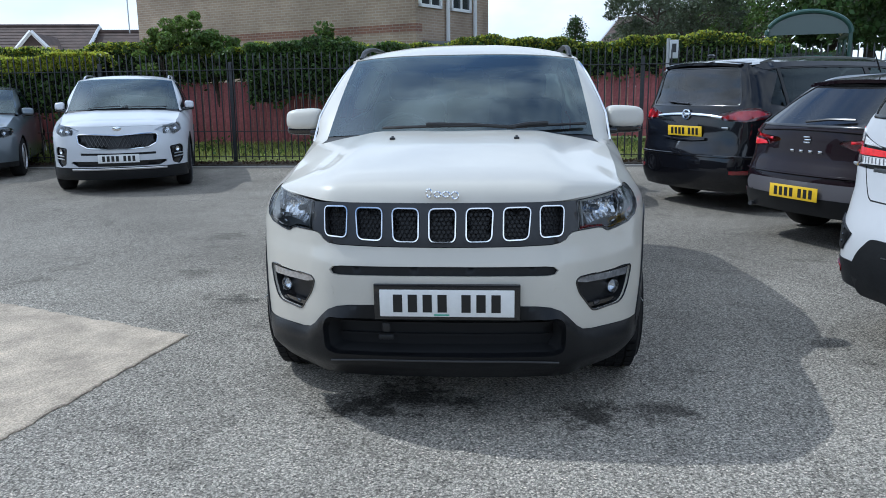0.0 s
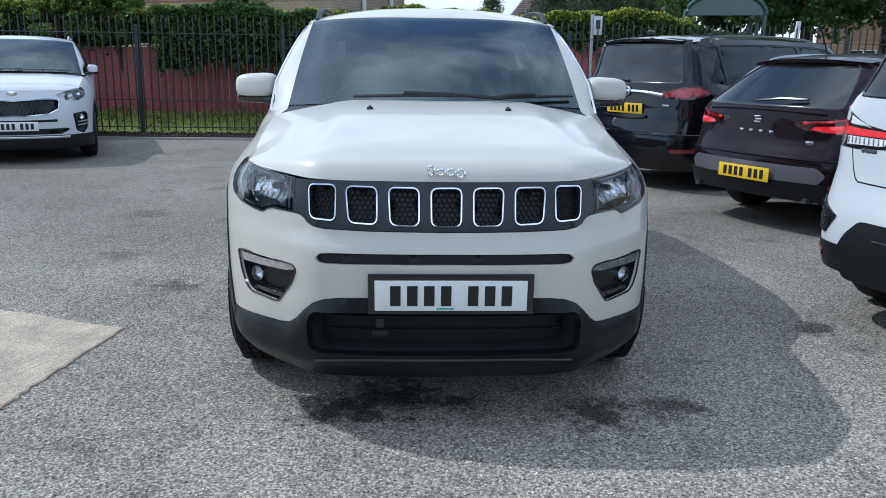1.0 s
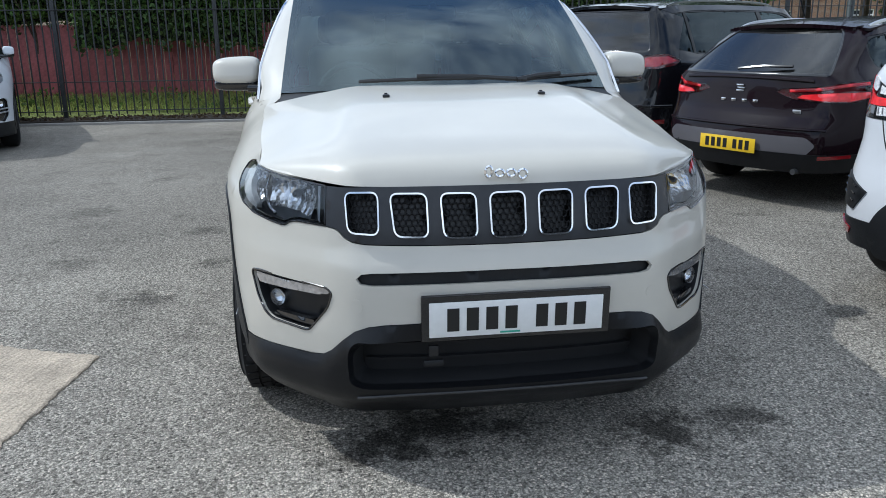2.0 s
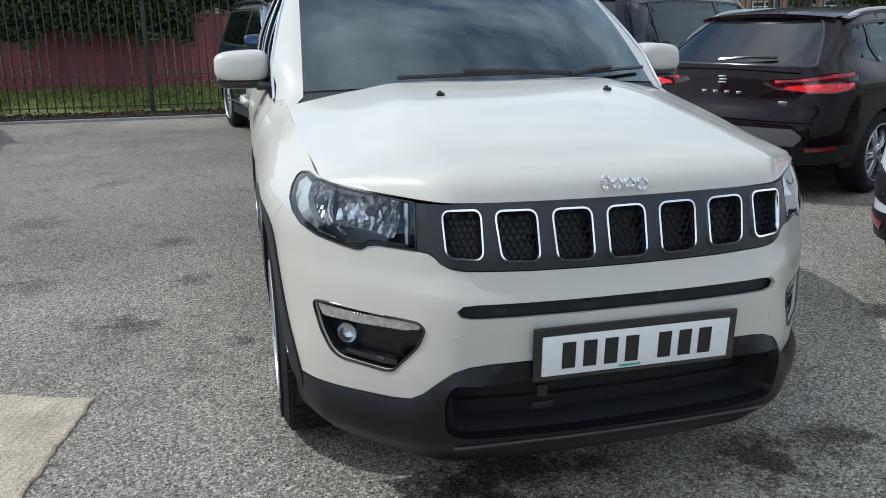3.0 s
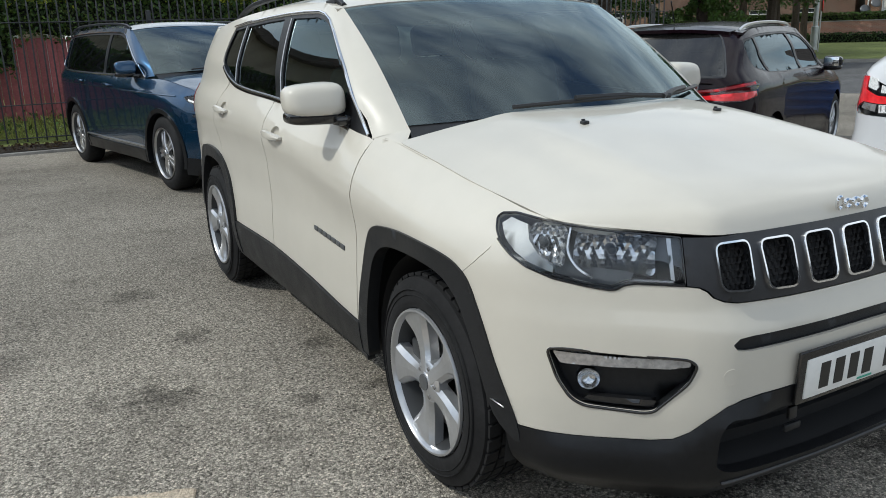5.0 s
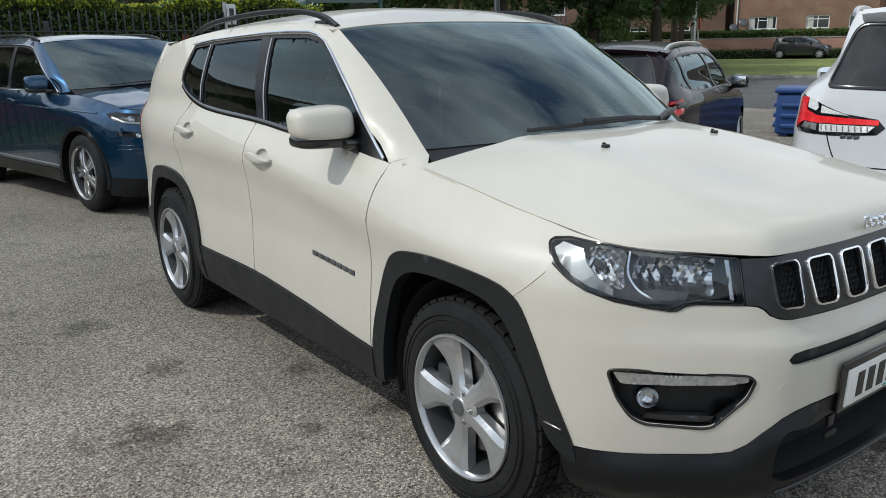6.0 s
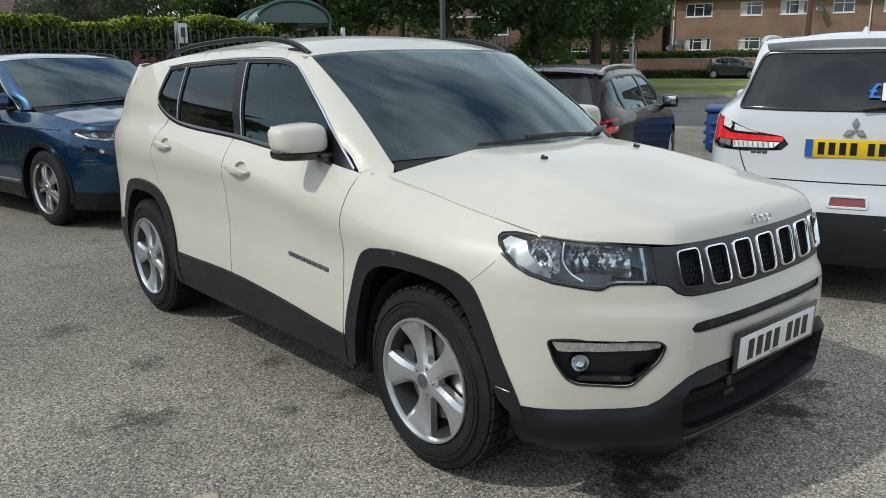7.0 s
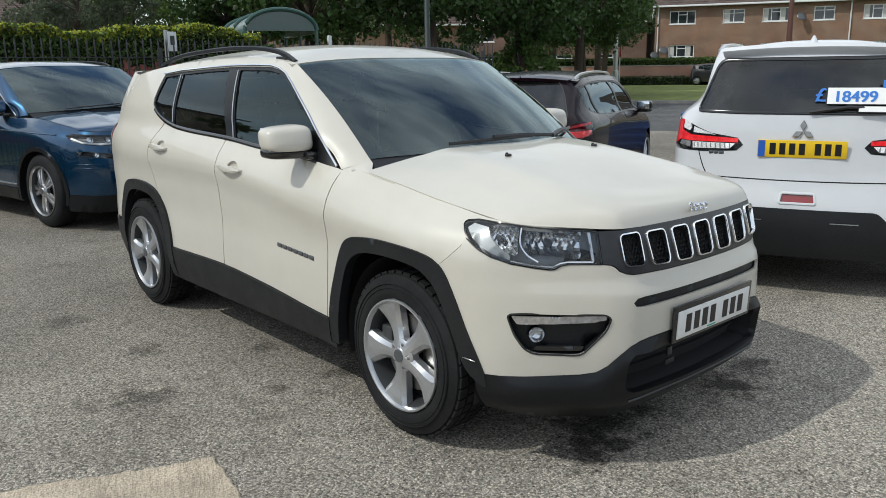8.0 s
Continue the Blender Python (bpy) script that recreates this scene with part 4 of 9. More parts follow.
        rear = ([(lerp_line(yB, z) + g, z) for z in np.linspace(float(bot(yb1)), float(low(yb0)) + 0.003, 8)] + low_g(np.linspace(yb0 + 0.1, lerp_line(yC, 0.4) - g, 6))
                + [(lerp_line(yC, z) - g, z) for z in np.linspace(0.45, float(bot(lerp_line(yC, 1.15))) - 0.01, 10)] + [(y, float(bot(y))) for y in np.linspace(lerp_line(yC, 1.15) - g, yb1 + g, 10)])
        rdoors = self.panel("rear_door", fl(rear), p, arches + [self.cup(*q) for q in self.cups[1:]])
        yc1 = lerp_line(yC, 1.15)
        yR = self.quarter_end
        quarter = ([(lerp_line(yC, z) + g, z) for z in np.linspace(float(bot(yc1)), 0.45, 10)] + low_g(np.linspace(lerp_line(yC, 0.4) + 0.02, yR[0][0], 5))
                   + yR[1:] + [(y, float(self.cant(y))) for y in np.linspace(yR[-1][0] - 0.02, yc1 + g, 10)])
        self.panel("rear_quarter", fl(quarter), p, arches + lights + [dlo])
        rail = [(y, float(self.cant(y))) for y in np.linspace(yc1 + g, self.roof_front[1] + 0.03, 24)] + [self.pillar[-1], self.dlo_rise[-1]] + [(y, float(top(y)) - 0.002) for y in np.linspace(self.dlo_rise[-1][0] + 0.04, yc1 + g, 16)]
        self.panel("cant_rail", fl(rail), p, [dlo], lip=0.02)
        # window line
        panes = [fl(q) for q in self.panes]
        self.panel("window_surround", dlo, BUMPER_BLACK, panes, off=-0.004, lip=0.015, step=st * 0.5)
        for q, glass in zip(panes, self.pane_glass):
            self.panel("side_window", q, glass, off=-0.010, lip=0, step=st * 0.5)
        if self.chrome_line:
            for sign in (-1, 1):
                line = [(sign * a, b) for a, b in fl(self.chrome_line)]
                bar_on("chrome_window_strip", line, self.surf, 0.0042, 0.008, CHROME, self.root, self.mid)
        # sills and wheel arches
        if self.clad is not None:
            sk = [(y, float(low(y))) for y in np.linspace(self.sill_span[0], self.sill_span[1], 16)] + [(self.sill_span[1], self.sill_bottom), (self.sill_span[0], self.sill_bottom)]
            self.panel("sill_cladding", fl(sk), self.clad, arches, off=0.010, lip=0.03)
        if self.arch_in:
            inn, inr = fl(self.arch_in), fl([(y + self.wheelbase, z) for y, z in self.arch_in_rear])
            self.panel("wheel_arch_trim", arch_f, self.clad or PLASTIC, [inn], off=0.007, lip=0.045)
            self.panel("wheel_arch_trim", arch_r, self.clad or PLASTIC, [inr], off=0.014, lip=0.045)
            r = self.tyre + 0.060
            for yw in (0, self.wheelbase):
                for sign in (-1, 1):
                    bm = bmesh.new()
                    rows = [[bm.verts.new((sign * x, yw + r * math.cos(a), self.tyre + r * math.sin(a))) for x in (0.50, self.half_width - 0.045)] for a in np.linspace(-0.25, math.pi + 0.25, 22)]
                    for p, q in zip(rows, rows[1:]):
                        bm.faces.new((p[0], p[1], q[1], q[0]))
                    part("wheel_well", bm, DARK, self.root)
        return doors, rdoors

    def wheels(self, **k):
        made = []
        for y in (0, self.wheelbase):
            for sign in (-1, 1):
                made.append(wheel(self.root, (sign * self.wheel_face, y, self.tyre), self.tyre, self.rim, 0.225, sign, **k))
        return made

    def cabin(self, rows=(0.95, 1.85), cloth=None):
        """Seats, dash and steering wheel."""
        cloth = cloth or SEAT_CLOTH
        zt = self.core_top
        for yy in rows:
            for x in (-0.37, 0.37) if yy == rows[0] else (-0.42, 0.0, 0.42):
                tilt = Matrix.Rotation(radians(-12), 4, "X")
                w = 0.46 if yy == rows[0] else 0.38
                back = box(w, 0.13, 0.56, (x, yy + 0.42, zt + 0.10), 0.05, 3, tilt)
                head = box(0.26, 0.11, 0.18, (x, yy + 0.52, zt + 0.47), 0.045, 3, tilt)
                post = joined(tube([(x - 0.05, yy + 0.49, zt + 0.32), (x - 0.05, yy + 0.51, zt + 0.42)], 0.008), tube([(x + 0.05, yy + 0.49, zt + 0.32), (x + 0.05, yy + 0.51, zt + 0.42)], 0.008))
                part("seat", joined(back, head, post, box(w, 0.5, 0.16, (x, yy + 0.12, zt - 0.03), 0.05)), cloth, self.root)
        y0 = self.ws_base[1][1]
        part("dashboard", joined(box(self.half_width * 1.55, 0.42, 0.20, (0, y0 + 0.25, zt + 0.03), 0.06, 3), box(0.42, 0.30, 0.09, (-0.37, y0 + 0.30, zt + 0.13), 0.04, 3)), DASH, self.root)
        ring = [(-0.37 + 0.185 * math.cos(a), y0 + 0.58 + 0.06 * math.sin(a), zt + 0.12 + 0.175 * math.sin(a)) for a in np.linspace(0, 2 * math.pi, 28, endpoint=False)]
        part("steering_wheel", joined(tube(ring, 0.016, 8, closed=True), box(0.30, 0.03, 0.06, (-0.37, y0 + 0.57, zt + 0.12), 0.012), box(0.05, 0.03, 0.15, (-0.37, y0 + 0.56, zt + 0.04), 0.012)), DASH, self.root)
        y1 = float(self.screen_at(np.array([[0.0, 0.84]]))[0][1])
        z1 = float(self.screen_at(np.array([[0.0, 0.84]]))[0][2])
        part("rear_view_mirror", joined(box(0.24, 0.03, 0.07, (0, y1 + 0.10, z1 - 0.06), 0.02, 3), box(0.03, 0.10, 0.03, (0, y1 + 0.05, z1 - 0.03), 0.008)), DASH, self.root)

    def mirrors(self, x0, x1, y0, y1, z0, z1, cap, base_y):
        """Door mirrors: a painted cap over a black lower shell on a foot."""
        for sign in (-1, 1):
            holder = new("door_mirror")
            holder.parent = self.root
            cx, cy, cz = (x0 + x1) / 2, (y0 + y1) / 2, (z0 + z1) / 2

            def shape(lo, hi, grow):
                bm = bmesh.new()
                bmesh.ops.create_cube(bm, size=2.0)
                bmesh.ops.subdivide_edges(bm, edges=list(bm.edges), cuts=7, use_grid_fill=True)
                for v in bm.verts:
                    q = np.array(v.co)
                    n = (np.abs(q) ** 3.7).sum() ** (1 / 3.7)
                    q = q / n * np.abs(q).max()
                    w = (x1 - x0) / 2 * grow
                    d = (y1 - y0) / 2 * grow * (0.80 + 0.20 * (1 - (q[0] + 1) / 2))
                    h = (hi - lo) / 2 * (1.04 - 0.20 * max(0, (q[0] + 1) / 2) * (1.0 if q[2] > 0 else 0.3))
                    yb = 0.03 * (q[0] + 1) / 2
                    v.co = (sign * (cx + q[0] * w), cy + q[1] * d + yb + (0.012 * q[2] if hi > lo + 0.06 else 0), (lo + hi) / 2 + q[2] * h)
                return bm
            part("mirror_cap", shape(z0, z1, 1.0), cap, holder)
            part("mirror_base", joined(shape(z0 - 0.026, z0 + 0.034, 0.965), box(0.16, 0.07, 0.035, (sign * (x0 - 0.02), base_y, z0 - 0.012), 0.012)), GLOSS, holder, "gloss black lower shell and foot of the mirror")
            part("mirror_glass", box(x1 - x0 - 0.05, 0.006, z1 - z0 - 0.03, (sign * (cx - 0.006), y1 + 0.012, cz), 0.002), CHROME, holder)

    def handle(self, parent, y, z, sign, material):
        """A door handle in a dished recess."""
        s = self.sy(y, z) * sign
        c = self.shell.at(np.array([s]), np.array([z]))[0]
        bm = bmesh.new()
        rows = []
        for i in range(9):
            t = i / 8
            yy = y - 0.115 + 0.23 * t
            x = self.shell.at(np.array([self.sy(yy, z) * sign]), np.array([z]))[0][0]
            lift = 0.010 + 0.030 * math.sin(math.pi * min(max(t, 0.04), 0.96)) ** 0.6
            h = 0.024 * max(math.sin(math.pi * t), 0.06) ** 0.42
            zz = z + 0.012 * (t - 0.5)
            rows.append([bm.verts.new(q) for q in ((x + sign * (lift - 0.016), yy, zz - h * 0.7), (x + sign * lift, yy, zz - h * 0.6), (x + sign * (lift + 0.004), yy, zz), (x + sign * lift, yy, zz + h * 0.6), (x + sign * (lift - 0.016), yy, zz + h * 0.7))])
        for a, b in zip(rows, rows[1:]):
            for k in range(5):
                bm.faces.new((a[k], a[(k + 1) % 5], b[(k + 1) % 5], b[k]))
        bm.faces.new(rows[0][::-1])
        bm.faces.new(rows[-1])
        h = part("door_handle", bm, material, parent)
        if (y, z) in self.cups:
            cup = self.cup(y, z)
            mid_s, span = self.sy(y - 0.012, z), self.sy(y + 0.055, z) - self.sy(y - 0.012, z)

            def dish(v):
                p = self.shell.at(v[:, 0], v[:, 1])
                d2 = ((np.abs(v[:, 0]) - mid_s) / span) ** 2 + ((v[:, 1] - z - 0.004) / 0.032) ** 2
                p[:, 0] -= sign * 0.020 * np.clip(1.08 - d2, 0, 1) ** 0.6
                return p
            patch("handle_dish", [(sign * a, b) for a, b in cup], dish, material, parent, step=0.012, lip=0, out=self.mid)
        return h

    def cup(self, y, z):
        """The rim of a handle's dish as (run, z)."""
        return [(self.sy(y - 0.012 + 0.055 * math.cos(a), z), z + 0.004 + 0.032 * math.sin(a)) for a in np.linspace(0, 2 * math.pi, 24, endpoint=False)]

    def plate(self, at, rx, w, h, back, border=None, band=False, rz=0.0):
        """A number plate whose characters are plain bars."""
        ob = new("number_plate")
        ob.parent = self.root
        tagged(ob, "number plate with dark bars on %s" % ("yellow" if back == PLATE_Y else "white"))
        ob.matrix_basis = pose(*at, rx, 0, rz)
        part("plate_board", box(w, 0.006, h, (0, 0, 0), 0.002), back, ob)
        if border is not None:
            part("plate_holder", box(w + 0.046, 0.012, h + 0.036, (0, 0.007, 0.004), 0.004), border, ob)
        x = -w * 0.42 + (0.02 if band else 0)
        cw = w * 0.84 / 7.6
        for k in range(7):
            gap = 0.6 * cw if k >= 4 else 0
            part("plate_bar", box(cw * 0.62, 0.002, h * 0.66, (x + (k + 0.5) * cw + gap, -0.0036, 0.0), 0.0), INK, ob, flat=True)
        if band:
            part("plate_band", box(0.042, 0.002, h * 0.94, (-w / 2 + 0.024, -0.0034, 0)), BLUE_BAND, ob, flat=True)
        return ob

    def roof_rails(self, x, ys, rise, material, wide=0.028, thick=0.022):
        for sign in (-1, 1):
            t = np.linspace(0, 1, 25)
            yy = ys[0] + (ys[1] - ys[0]) * t
            pts = []
            for a, y in zip(t, yy):
                xe = x(y)
                z = float(self.cant(y)) + rise * (1 - (2 * a - 1) ** 8) * (0.75 + 0.25 * (1 - (2 * a - 1) ** 2)) + 0.006
                pts.append((sign * xe, y, z))
            bm = bmesh.new()
            rows = []
            for i, q in enumerate(pts):
                k = 1.0 if 1 < i < 23 else 0.8
                rows.append([bm.verts.new((q[0] + dx * wide * k, q[1], q[2] + dz * thick)) for dx, dz in ((-0.5, -0.5), (-0.5, 0.25), (-0.28, 0.5), (0.28, 0.5), (0.5, 0.25), (0.5, -0.5))])
            for a, b in zip(rows, rows[1:]):
                for c in range(6):
                    bm.faces.new((a[c], a[(c + 1) % 6], b[(c + 1) % 6], b[c]))
            bm.faces.new(rows[0][::-1])
            bm.faces.new(rows[-1])
            feet = [box(wide * 0.9, 0.10, rise * 0.9, (q[0], q[1] + dy, q[2] - rise * 0.5), 0.006) for q, dy in ((pts[1], 0.05), (pts[-2], -0.05))]
            part("roof_rail", joined(bm, *feet), material, self.root)


# ---------------------------------------------------------------- the white car
JEEP_WHITE = car_paint("pearl_white_paint", (0.562, 0.533, 0.468), 0.0, 0.36, 0.28, 0.65)
JEEP_ARCH = [(0.492, 0.285), (0.485, 0.40), (0.463, 0.514), (0.43, 0.61), (0.400, 0.69), (0.362, 0.755), (0.31, 0.792), (0.24, 0.808), (0.10, 0.820), (-0.075, 0.816), (-0.18, 0.802), (-0.235, 0.780),
             (-0.276, 0.742), (-0.328, 0.645), (-0.369, 0.546), (-0.415, 0.440), (-0.440, 0.37), (-0.446, 0.33)]
JEEP_ARCH_IN = [(0.425, 0.19), (0.418, 0.36), (0.40, 0.48), (0.372, 0.58), (0.335, 0.665), (0.285, 0.715), (0.21, 0.745), (0.08, 0.756), (-0.06, 0.752), (-0.14, 0.738), (-0.19, 0.712), (-0.235, 0.668),
                (-0.285, 0.575), (-0.325, 0.48), (-0.365, 0.39), (-0.43, 0.33), (-0.50, 0.30), (-0.50, 0.19)]
JEEP_ARCH_R = [(-0.468, 0.285), (-0.465, 0.44), (-0.452, 0.564), (-0.40, 0.665), (-0.33, 0.742), (-0.26, 0.79), (-0.16, 0.815), (-0.03, 0.824), (0.10, 0.818), (0.20, 0.800), (0.28, 0.755), (0.34, 0.68), (0.39, 0.57), (0.42, 0.46), (0.43, 0.28)]
JEEP_ARCH_IN_R = [(-0.40, 0.19), (-0.395, 0.42), (-0.375, 0.53), (-0.33, 0.625), (-0.27, 0.695), (-0.20, 0.735), (-0.12, 0.752), (0.0, 0.758), (0.10, 0.752), (0.17, 0.735), (0.23, 0.695), (0.28, 0.63), (0.33, 0.53), (0.35, 0.42), (0.36, 0.19)]
JEEP_ARCH, JEEP_ARCH_IN, JEEP_ARCH_R, JEEP_ARCH_IN_R = [[tuple(q) for q in curve(a, 3)] for a in (JEEP_ARCH, JEEP_ARCH_IN, JEEP_ARCH_R, JEEP_ARCH_IN_R)]
DLO_BOTTOM = pchip([0.472, 0.68, 1.177, 1.433, 2.11, 2.282, 2.42, 2.52], [1.066, 1.092, 1.119, 1.138, 1.170, 1.197, 1.242, 1.30])
DLO_TOP = pchip([0.9, 1.07, 1.21, 1.64, 2.243, 2.50], [1.38, 1.475, 1.503, 1.507, 1.487, 1.468])
DLO_RISE = [(0.478, 1.07), (0.628, 1.20), (0.74, 1.283), (0.838, 1.348), (0.95, 1.418), (1.04, 1.466), (1.12, 1.490)]
jeep_dlo = ([(0.472, 1.066), (0.58, 1.080), (0.68, 1.092), (1.177, 1.119), (1.433, 1.138), (1.8, 1.156), (2.11, 1.170), (2.20, 1.180), (2.282, 1.197), (2.38, 1.228), (2.46, 1.262), (2.505, 1.292), (2.518, 1.33), (2.50, 1.42), (2.478, 1.470)]
            + [(2.243, 1.487), (1.9, 1.500), (1.64, 1.507), (1.4, 1.508), (1.21, 1.503)] + DLO_RISE[::-1][0:-1])
JEEP_HL = [(0.588, 0.915), (0.66, 0.918), (0.75, 0.923), (0.87, 0.932), (0.96, 0.939), (1.06, 0.942), (1.118, 0.936), (1.128, 0.926), (1.108, 0.900), (1.075, 0.872), (1.030, 0.845), (0.98, 0.823), (0.90, 0.802), (0.81, 0.789),
           (0.755, 0.783), (0.738, 0.785), (0.718, 0.797), (0.69, 0.802), (0.572, 0.802)]
JEEP_FOG = rounded([(0.912, 0.618), (0.855, 0.625), (0.555, 0.622), (0.535, 0.607), (0.553, 0.56), (0.635, 0.475), (0.66, 0.470), (0.81, 0.474), (0.845, 0.49), (0.882, 0.54)], 0.02)
JEEP_SLOT = [(0.0, 0.680), (0.40, 0.679), (0.435, 0.675), (0.452, 0.660), (0.440, 0.645), (0.41, 0.641), (0.0, 0.643)]
JEEP_LOW = [(0.0, 0.527), (0.25, 0.527), (0.37, 0.523), (0.42, 0.516), (0.46, 0.500), (0.50, 0.468), (0.545, 0.428), (0.585, 0.405), (0.64, 0.396), (0.74, 0.391), (0.84, 0.384), (0.94, 0.379), (1.032, 0.379)]
JEEP_GRILLE = [(0.0, 0.916), (0.30, 0.917), (0.45, 0.917), (0.584, 0.915), (0.568, 0.802), (0.535, 0.799), (0.515, 0.790), (0.498, 0.774), (0.47, 0.764), (0.43, 0.758), (0.26, 0.753), (0.0, 0.751)]

jeep = Car("parked_car", "pearl white compact suv with black lower cladding, parked on asphalt", pose(0, 0, 0),
           shell=jeep_shell, paint=JEEP_WHITE, roof_paint=JEEP_WHITE, clad=PLASTIC, step=0.032, wheelbase=2.636, half_width=0.87, front_over=0.87, rear_over=0.87,
           core_top=0.90, tyre=0.347, rim=0.230, wheel_face=0.868, cups=((1.325, 1.004), (2.235, 1.056)),
           cant=pchip([0.9, 1.03, 1.2, 1.6, 2.2, 2.7, 2.95], [1.478, 1.512, 1.540, 1.556, 1.540, 1.500, 1.470]), crown=pchip([0.9, 1.3, 2.0, 3.0], [0.055, 0.066, 0.07, 0.045]),
           roof_front=(0.93, 1.03), roof_rear=(3.0, 2.92), ws_base=((0.155, 1.135), (0.70, 0.385, 1.105)), ws_top=0.965,
           hood_s=0.955, hood_front=lambda a: 0.9130 + 0.029 * np.asarray(a, float) ** 2, hood_rear=(0.20, 0.335), hood_pow=3.2,
           hood_rise=pchip([0, 0.010, 0.035, 0.10, 0.30, 0.72, 1.1], [0, 0.028, 0.062, 0.092, 0.136, 0.205, 0.242]), hood_ribs=[(0.47, 0.07, 0.005), (0.55, 0.04, -0.003)],
           pillar=[(0.455, 1.062)] + DLO_RISE[1:] + [(1.16, 1.52)], hood_corner_y=-0.47,
           arch=JEEP_ARCH, arch_in=JEEP_ARCH_IN, arch_rear=JEEP_ARCH_R, arch_in_rear=JEEP_ARCH_IN_R,
           sill=pchip([-0.6, 0.45, 0.65, 1.0, 1.56, 2.19, 2.7, 3.3], [0.38, 0.395, 0.407, 0.439, 0.467, 0.457, 0.50, 0.52]), sill_span=(0.44, 2.24), sill_bottom=0.265,
           dlo=jeep_dlo, dlo_bottom=DLO_BOTTOM, dlo_top=DLO_TOP, dlo_rise=DLO_RISE, shut_a=[(0.512, 0.35), (0.502, 0.42), (0.485, 0.70), (0.477, 0.86), (0.455, 1.0), (0.440, 1.08)],
           shut_b=[(1.50, 0.4), (1.50, 0.9), (1.49, 1.15)], shut_c=[(2.17, 0.40), (2.18, 0.5), (2.24, 0.66), (2.34, 0.78), (2.40, 0.92), (2.40, 1.05), (2.33, 1.15), (2.28, 1.2)],
           seam=[(-0.372, 0.925), (-0.345, 0.885), (-0.330, 0.850), (-0.290, 0.808), (-0.245, 0.770), (-0.1, 0.6)],
           quarter_end=[(3.20, 0.5), (3.22, 0.7), (3.22, 1.0), (3.16, 1.15), (3.02, 1.36), (2.93, 1.470)],
           light_holes=[JEEP_HL],
           panes=[[(0.70, 1.105), (1.177, 1.128), (1.40, 1.143), (1.53, 1.492), (1.22, 1.488), (1.12, 1.474), (1.05, 1.453), (0.95, 1.400), (0.842, 1.330), (0.74, 1.262), (0.69, 1.225)],
                  [(1.50, 1.150), (1.8, 1.166), (2.11, 1.182), (2.165, 1.188), (2.225, 1.472), (1.9, 1.486), (1.66, 1.492)],
                  [(2.205, 1.197), (2.282, 1.210), (2.37, 1.238), (2.45, 1.272), (2.495, 1.300), (2.497, 1.34), (2.462, 1.456), (2.27, 1.470)]],
           pane_glass=[SIDE_GLASS, PRIVACY, PRIVACY],
           chrome_line=[(0.484, 1.072)] + [(y + 0.004, z + 0.006) for y, z in DLO_RISE[1:]] + [(1.21, 1.509), (1.4, 1.514), (1.64, 1.513), (1.9, 1.506), (2.243, 1.493), (2.49, 1.474)])
jeep.upper()
jeep_doors = jeep.sides()
for sign in (-1, 1):
    jeep.handle(jeep_doors[0][0 if sign < 0 else 1], 1.325, 1.004, sign, JEEP_WHITE)
    jeep.handle(jeep_doors[1][0 if sign < 0 else 1], 2.235, 1.056, sign, JEEP_WHITE)
jeep.cabin((0.85, 1.75))
jeep.wheels(spokes=5, shape=[(0.028, 0.036), (0.07, 0.033), (0.11, 0.036), (0.15, 0.047), (0.185, 0.062), (0.212, 0.078), (0.230, 0.090)], label="five-spoke silver alloy wheel with a black tyre")
jeep.mirrors(0.798, 1.012, 0.635, 0.800, 1.124, 1.250, JEEP_WHITE, 0.66)
jeep.roof_rails(lambda y: 0.625 if y < 2.3 else 0.625 - 0.06 * (y - 2.3), (1.06, 2.80), 0.046, PLASTIC)


